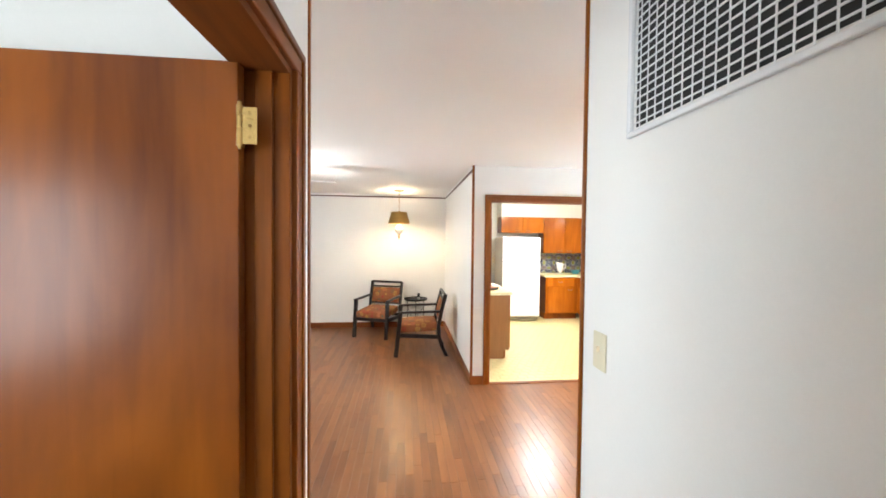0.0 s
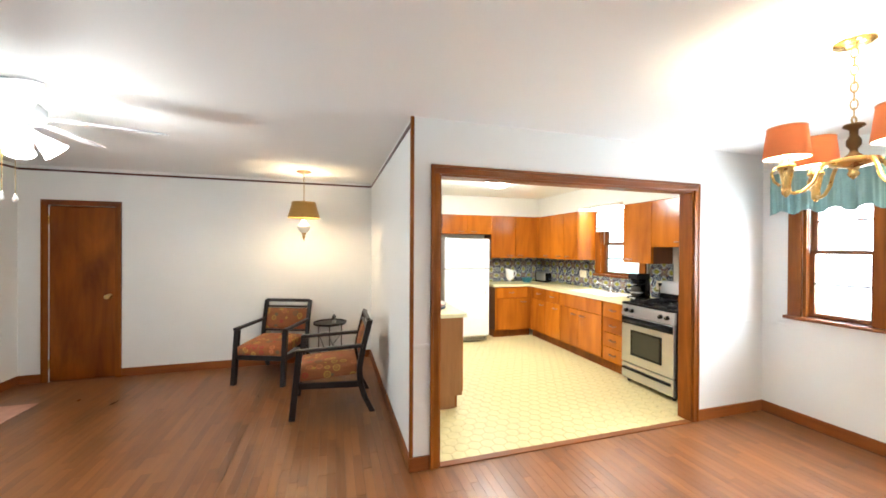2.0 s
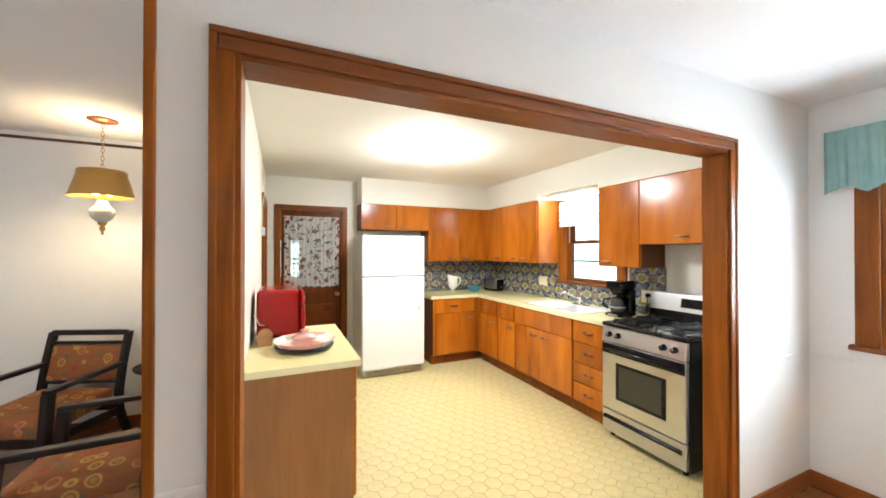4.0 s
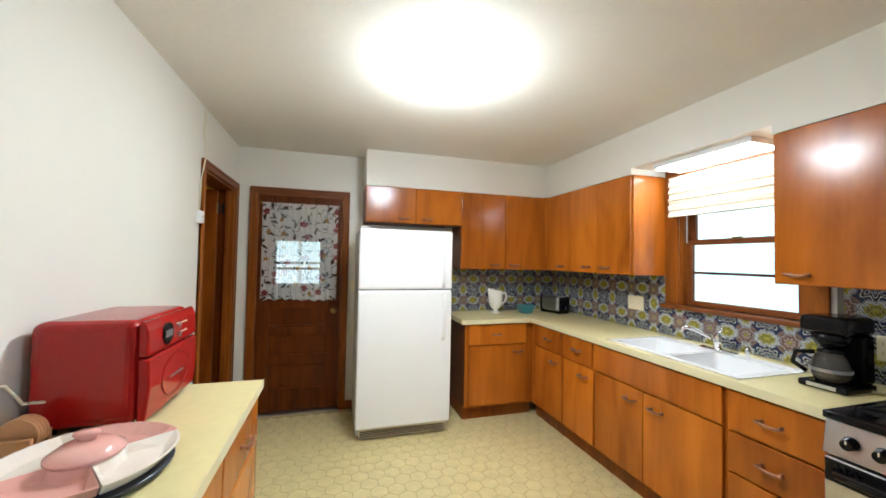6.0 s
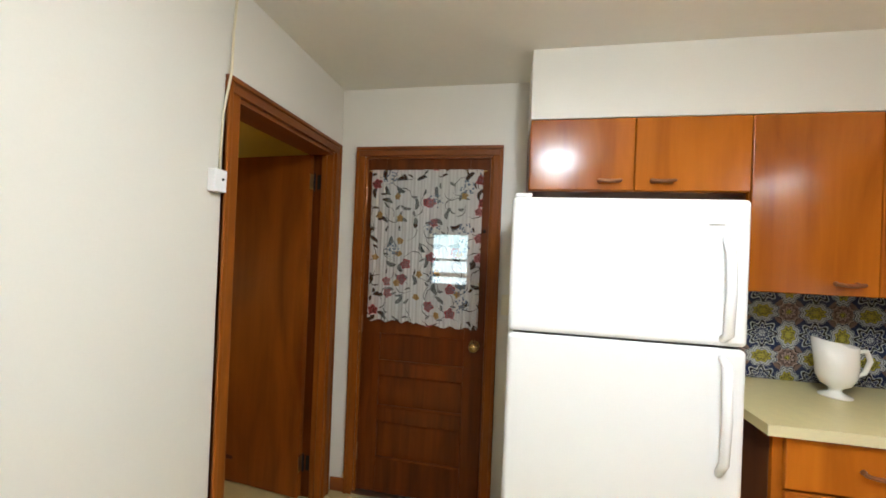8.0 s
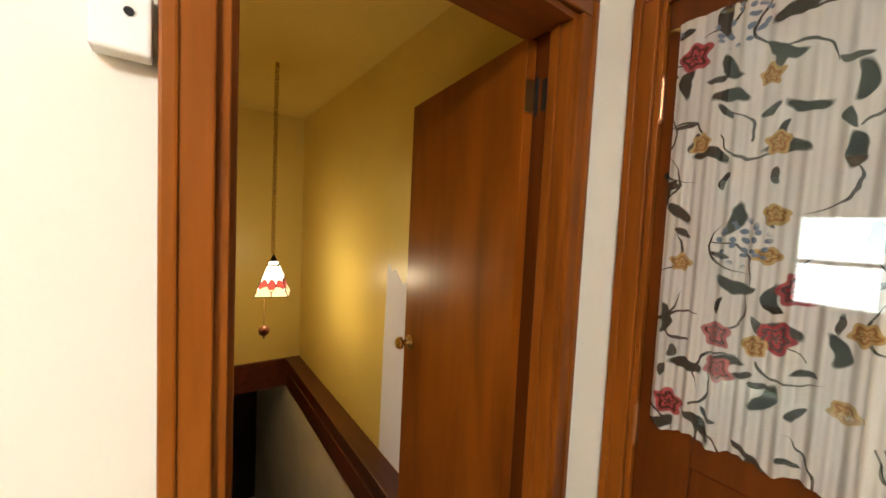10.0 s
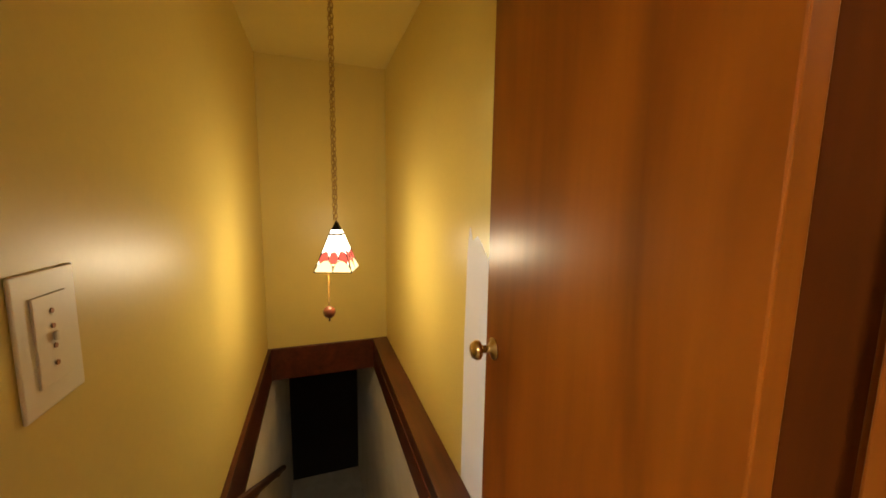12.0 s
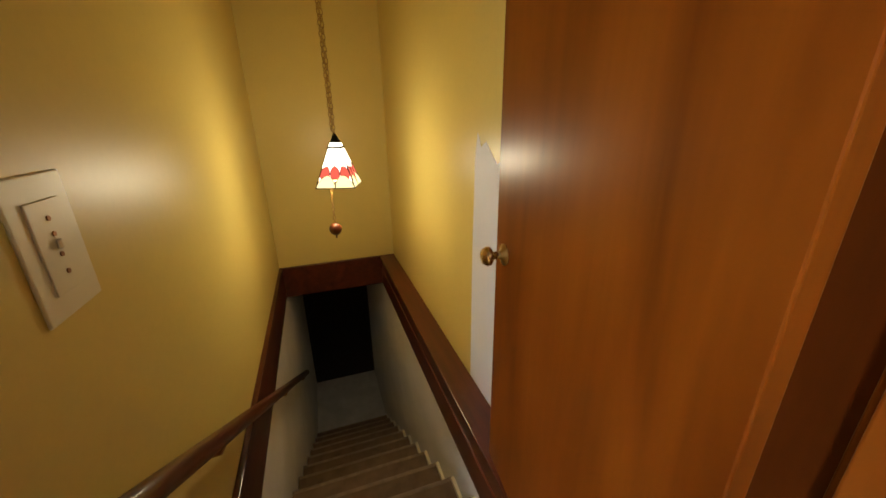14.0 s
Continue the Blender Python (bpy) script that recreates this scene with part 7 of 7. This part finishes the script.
# ---- tiles, planks and floor pieces ----
def tile_material():
    """A glazed quarter-pattern tile: a taupe rosette in one corner, a navy star in the opposite one, olive ovals in the others."""
    m = bpy.data.materials.new("tile_print")
    m.use_nodes = True
    nt = m.node_tree
    b = nt.nodes["Principled BSDF"]

    def mth(op, *args):
        n = nt.nodes.new("ShaderNodeMath")
        n.operation = op
        for i, v in enumerate(args):
            if isinstance(v, (int, float)):
                n.inputs[i].default_value = v
            else:
                nt.links.new(v, n.inputs[i])
        return n.outputs[0]

    def ramp(fac, rows):
        n = nt.nodes.new("ShaderNodeValToRGB")
        n.color_ramp.interpolation = "CONSTANT"
        e = n.color_ramp.elements
        for k, (pos, col) in enumerate(rows):
            q = e[k] if k < 2 else e.new(pos)
            q.position, q.color = pos, (*col, 1)
        nt.links.new(mth("MULTIPLY", fac, 0.5), n.inputs["Fac"])
        return n.outputs["Color"]

    def mix(fac, p, q):
        n = nt.nodes.new("ShaderNodeMix")
        n.data_type = "RGBA"
        nt.links.new(fac, n.inputs["Factor"])
        nt.links.new(p, n.inputs["A"])
        nt.links.new(q, n.inputs["B"])
        return n.outputs["Result"]

    def polar(p, q, sx, sy):
        p, q = mth("DIVIDE", p, sx), mth("DIVIDE", q, sy)
        return mth("SQRT", mth("ADD", mth("MULTIPLY", p, p), mth("MULTIPLY", q, q))), mth("ARCTAN2", q, p)
    uv, sep = nt.nodes.new("ShaderNodeUVMap"), nt.nodes.new("ShaderNodeSeparateXYZ")
    nt.links.new(uv.outputs["UV"], sep.inputs[0])
    u, v = sep.outputs["X"], sep.outputs["Y"]
    iu, iv = mth("SUBTRACT", 1.0, u), mth("SUBTRACT", 1.0, v)
    navy, ink, white, olive, lime, taupe, rose = (0.018, 0.026, 0.070), (0.012, 0.013, 0.020), (0.50, 0.52, 0.50), (0.20, 0.185, 0.035), (0.40, 0.37, 0.055), (0.17, 0.115, 0.095), (0.34, 0.25, 0.22)
    ovals = []
    for p, q, sx, sy in ((iu, v, 0.60, 0.42), (u, iv, 0.42, 0.60)):
        r, t = polar(p, q, sx, sy)
        ovals.append(mth("ADD", r, mth("MULTIPLY", mth("COSINE", mth("MULTIPLY", t, 8.0)), 0.09)))
    o = mth("MINIMUM", *ovals)
    r1, t1 = polar(u, v, 1, 1)
    rose_f = mth("ADD", r1, mth("MULTIPLY", mth("COSINE", mth("MULTIPLY", t1, 8.0)), 0.05))
    r2, t2 = polar(iu, iv, 1, 1)
    star_f = mth("SUBTRACT", r2, mth("MULTIPLY", mth("COSINE", mth("MULTIPLY", t2, 8.0)), 0.10))
    c_oval = ramp(o, [(0, lime), (0.11, olive), (0.20, ink), (0.225, lime), (0.30, navy), (0.33, white), (0.395, ink), (0.425, white), (0.475, navy), (0.515, white)])
    c_rose = ramp(rose_f, [(0, lime), (0.035, ink), (0.055, rose), (0.115, ink), (0.135, taupe), (0.19, rose), (0.225, ink), (0.245, taupe)])
    c_star = ramp(star_f, [(0, white), (0.03, navy), (0.075, white), (0.10, navy), (0.165, white), (0.19, ink), (0.25, white), (0.275, navy)])
    col = mix(mth("GREATER_THAN", r1, 0.62), c_rose, c_star)
    col = mix(mth("LESS_THAN", o, 1.06), col, c_oval)
    nt.links.new(col, b.inputs["Base Color"])
    tc, nz = nt.nodes.new("ShaderNodeTexCoord"), nt.nodes.new("ShaderNodeTexNoise")
    nz.inputs["Scale"].default_value = 60
    nt.links.new(tc.outputs["Object"], nz.inputs["Vector"])
    b.inputs["Roughness"].default_value = 0.25
    bp = nt.nodes.new("ShaderNodeBump")
    bp.inputs["Strength"].default_value, bp.inputs["Distance"].default_value = 0.1, 0.001
    nt.links.new(nz.outputs["Fac"], bp.inputs["Height"])
    nt.links.new(bp.outputs["Normal"], b.inputs["Normal"])
    return m


M_TILE = tile_material()
M_GROUT = mat("grout", (0.16, 0.15, 0.13), 0.8, vary=0.1)
TS = 0.112
tile_mesh = {}
for fu, fv in ((0, 0), (0, 1), (1, 0), (1, 1)):
    h, c = TS / 2 - 0.0006, 0.0015
    ring = ((-1, -1), (1, -1), (1, 1), (-1, 1))
    co = [(sx * w, d, sz * w) for w, d in ((h, 0), (h, -0.004), (h - c, -0.006)) for sx, sz in ring]
    fs = [(k + o, (k + 1) % 4 + o, (k + 1) % 4 + o + 4, k + o + 4) for o in (0, 4) for k in range(4)] + [(8, 9, 10, 11)]
    me = bpy.data.meshes.new("tile")
    me.from_pydata(co, [], fs)
    layer = me.uv_layers.new(name="UVMap")
    for lp in me.loops:
        p = me.vertices[lp.vertex_index].co
        a, b = p.x / TS + 0.5, p.z / TS + 0.5
        layer.data[lp.index].uv = (1 - a if fu else a, 1 - b if fv else b)
    me.materials.append(M_TILE)
    tile_mesh[fu, fv] = me


def piece(name, me, parent, m):
    ob = new(name, me)
    ob.parent = parent
    ob.matrix_basis = m
    return ob


sN = structure("backsplash_back", boxes((2.66, XE - 0.006, YK - 0.006, YK, 0.9125, 1.359)), M_GROUT, "patterned tile backsplash in navy, olive and white")
sE = structure("backsplash_side", boxes((XE - 0.006, XE, 6.68, YK - 0.006, 0.9125, 1.359), (XE - 0.006, XE, 5.67, 6.68, 0.9125, 1.118), (XE - 0.006, XE, 5.30, 5.67, 0.9125, 1.359)), M_GROUT, "patterned tile backsplash in navy, olive and white")
for r in range(4):
    z = 0.9125 + TS * (r + 0.5)
    k = 0
    x = XE - 0.012 - TS / 2
    while x - TS / 2 > 2.64:
        piece("tile", tile_mesh[(k + 1) % 2, (r + 1) % 2], sN, pose(x, YK - 0.006, z))
        x -= TS
        k += 1
    y, k = YK - 0.012 - TS / 2, 0
    while y - TS / 2 > 5.27:
        if r < 2 or not (5.72 < y + TS / 2 and y - TS / 2 < 6.60):
            piece("tile", tile_mesh[k % 2, (r + 1) % 2], sE, pose(XE - 0.006, y, z, 0, 0, -90))
        y -= TS
        k += 1


def hexagon_mesh(s):
    bm = bmesh.new()
    r = s / math.sqrt(3) - 0.0022
    lo = [bm.verts.new((r * math.sin(k * math.pi / 3), r * math.cos(k * math.pi / 3), -0.0015)) for k in range(6)]
    hi = [bm.verts.new(((r - 0.0015) * math.sin(k * math.pi / 3), (r - 0.0015) * math.cos(k * math.pi / 3), 0.0)) for k in range(6)]
    bm.faces.new(hi)
    for k in range(6):
        bm.faces.new((lo[k], lo[(k + 1) % 6], hi[(k + 1) % 6], hi[k]))
    bmesh.ops.recalc_face_normals(bm, faces=bm.faces)
    me = bpy.data.meshes.new("hexagon")
    bm.to_mesh(me)
    bm.free()
    me.materials.append(M_VINYL)
    return me


HS = 0.108
hex_me = hexagon_mesh(HS)
hv = [v.co.copy() for v in hex_me.vertices]
hf = [tuple(p.vertices) for p in hex_me.polygons]
verts, faces, count = [], [], 0
row, y = 0, YM + 0.095
while y < YK - 0.03:
    x = XK + 0.03 + (row % 2) * HS / 2
    while x < XE - 0.03:
        if not (x > 3.62 and y < 7.6) and not (1.95 < x < 2.6 and y > 7.6):
            if count < 300 and 1.42 < x < 3.45 and y > 4.9:
                piece("hexagon", hex_me, kitchen_floor, pose(x, y, 0.0))
                count += 1
            else:
                n = len(verts)
                verts += [(v.x + x, v.y + y, v.z) for v in hv]
                faces += [tuple(n + i for i in f) for f in hf]
        x += HS
    y += HS * math.sqrt(3) / 2
    row += 1
me = bpy.data.meshes.new("hexagons")
me.from_pydata(verts, [], faces)
me.materials.append(M_VINYL)
tagged(new("hexagons", me), kind="stuff").parent = kitchen_floor

PW = 0.060
LENGTHS = (0.25, 0.35, 0.45, 0.6, 0.85)


def plank_data(length):
    a, b = PW / 2 - 0.0004, length / 2 - 0.0005
    lo = [(-a, -b, -0.004), (a, -b, -0.004), (a, b, -0.004), (-a, b, -0.004)]
    hi = [(-a + 0.0003, -b + 0.0003, 0), (a - 0.0003, -b + 0.0003, 0), (a - 0.0003, b - 0.0003, 0), (-a + 0.0003, b - 0.0003, 0)]
    return lo + hi, [(4, 5, 6, 7), (0, 1, 5, 4), (1, 2, 6, 5), (2, 3, 7, 6), (3, 0, 4, 7)]


plank_me = []
for L in LENGTHS:
    me = bpy.data.meshes.new("plank")
    v, f = plank_data(L)
    me.from_pydata(v, [], f)
    me.materials.append(M_PLANK)
    plank_me.append(me)
rnd = random.Random(5)
verts, faces, count = [], [], 0
x = XW + PW / 2
while x < XE:
    if HL < x < HR:
        ylo, yhi = -2.0, (YM - 0.01 if x > XL else YN)
    else:
        ylo, yhi = YS, (YM - 0.01 if x > XL - 0.03 else YN)
    y = ylo - rnd.uniform(0, 0.3)
    while y < yhi:
        k = rnd.randrange(5)
        L = LENGTHS[k]
        y0, y1 = max(y, ylo), min(y + L, yhi)
        if y1 - y0 > 0.02:
            whole = y1 - y0 > L - 1e-6
            if whole and count < 300 and -0.62 < x < 2.4 and 1.5 < y0 and y1 < 4.4:
                piece("plank", plank_me[k], FLOOR, pose(x, (y0 + y1) / 2, 0.0))
                count += 1
            else:
                v, f = plank_data(y1 - y0)
                n = len(verts)
                verts += [(p[0] + x, p[1] + (y0 + y1) / 2, p[2]) for p in v]
                faces += [tuple(n + i for i in q) for q in f]
        y += L
    x += PW
me = bpy.data.meshes.new("planks")
me.from_pydata(verts, [], faces)
me.materials.append(M_PLANK)
tagged(new("planks", me), kind="stuff").parent = FLOOR
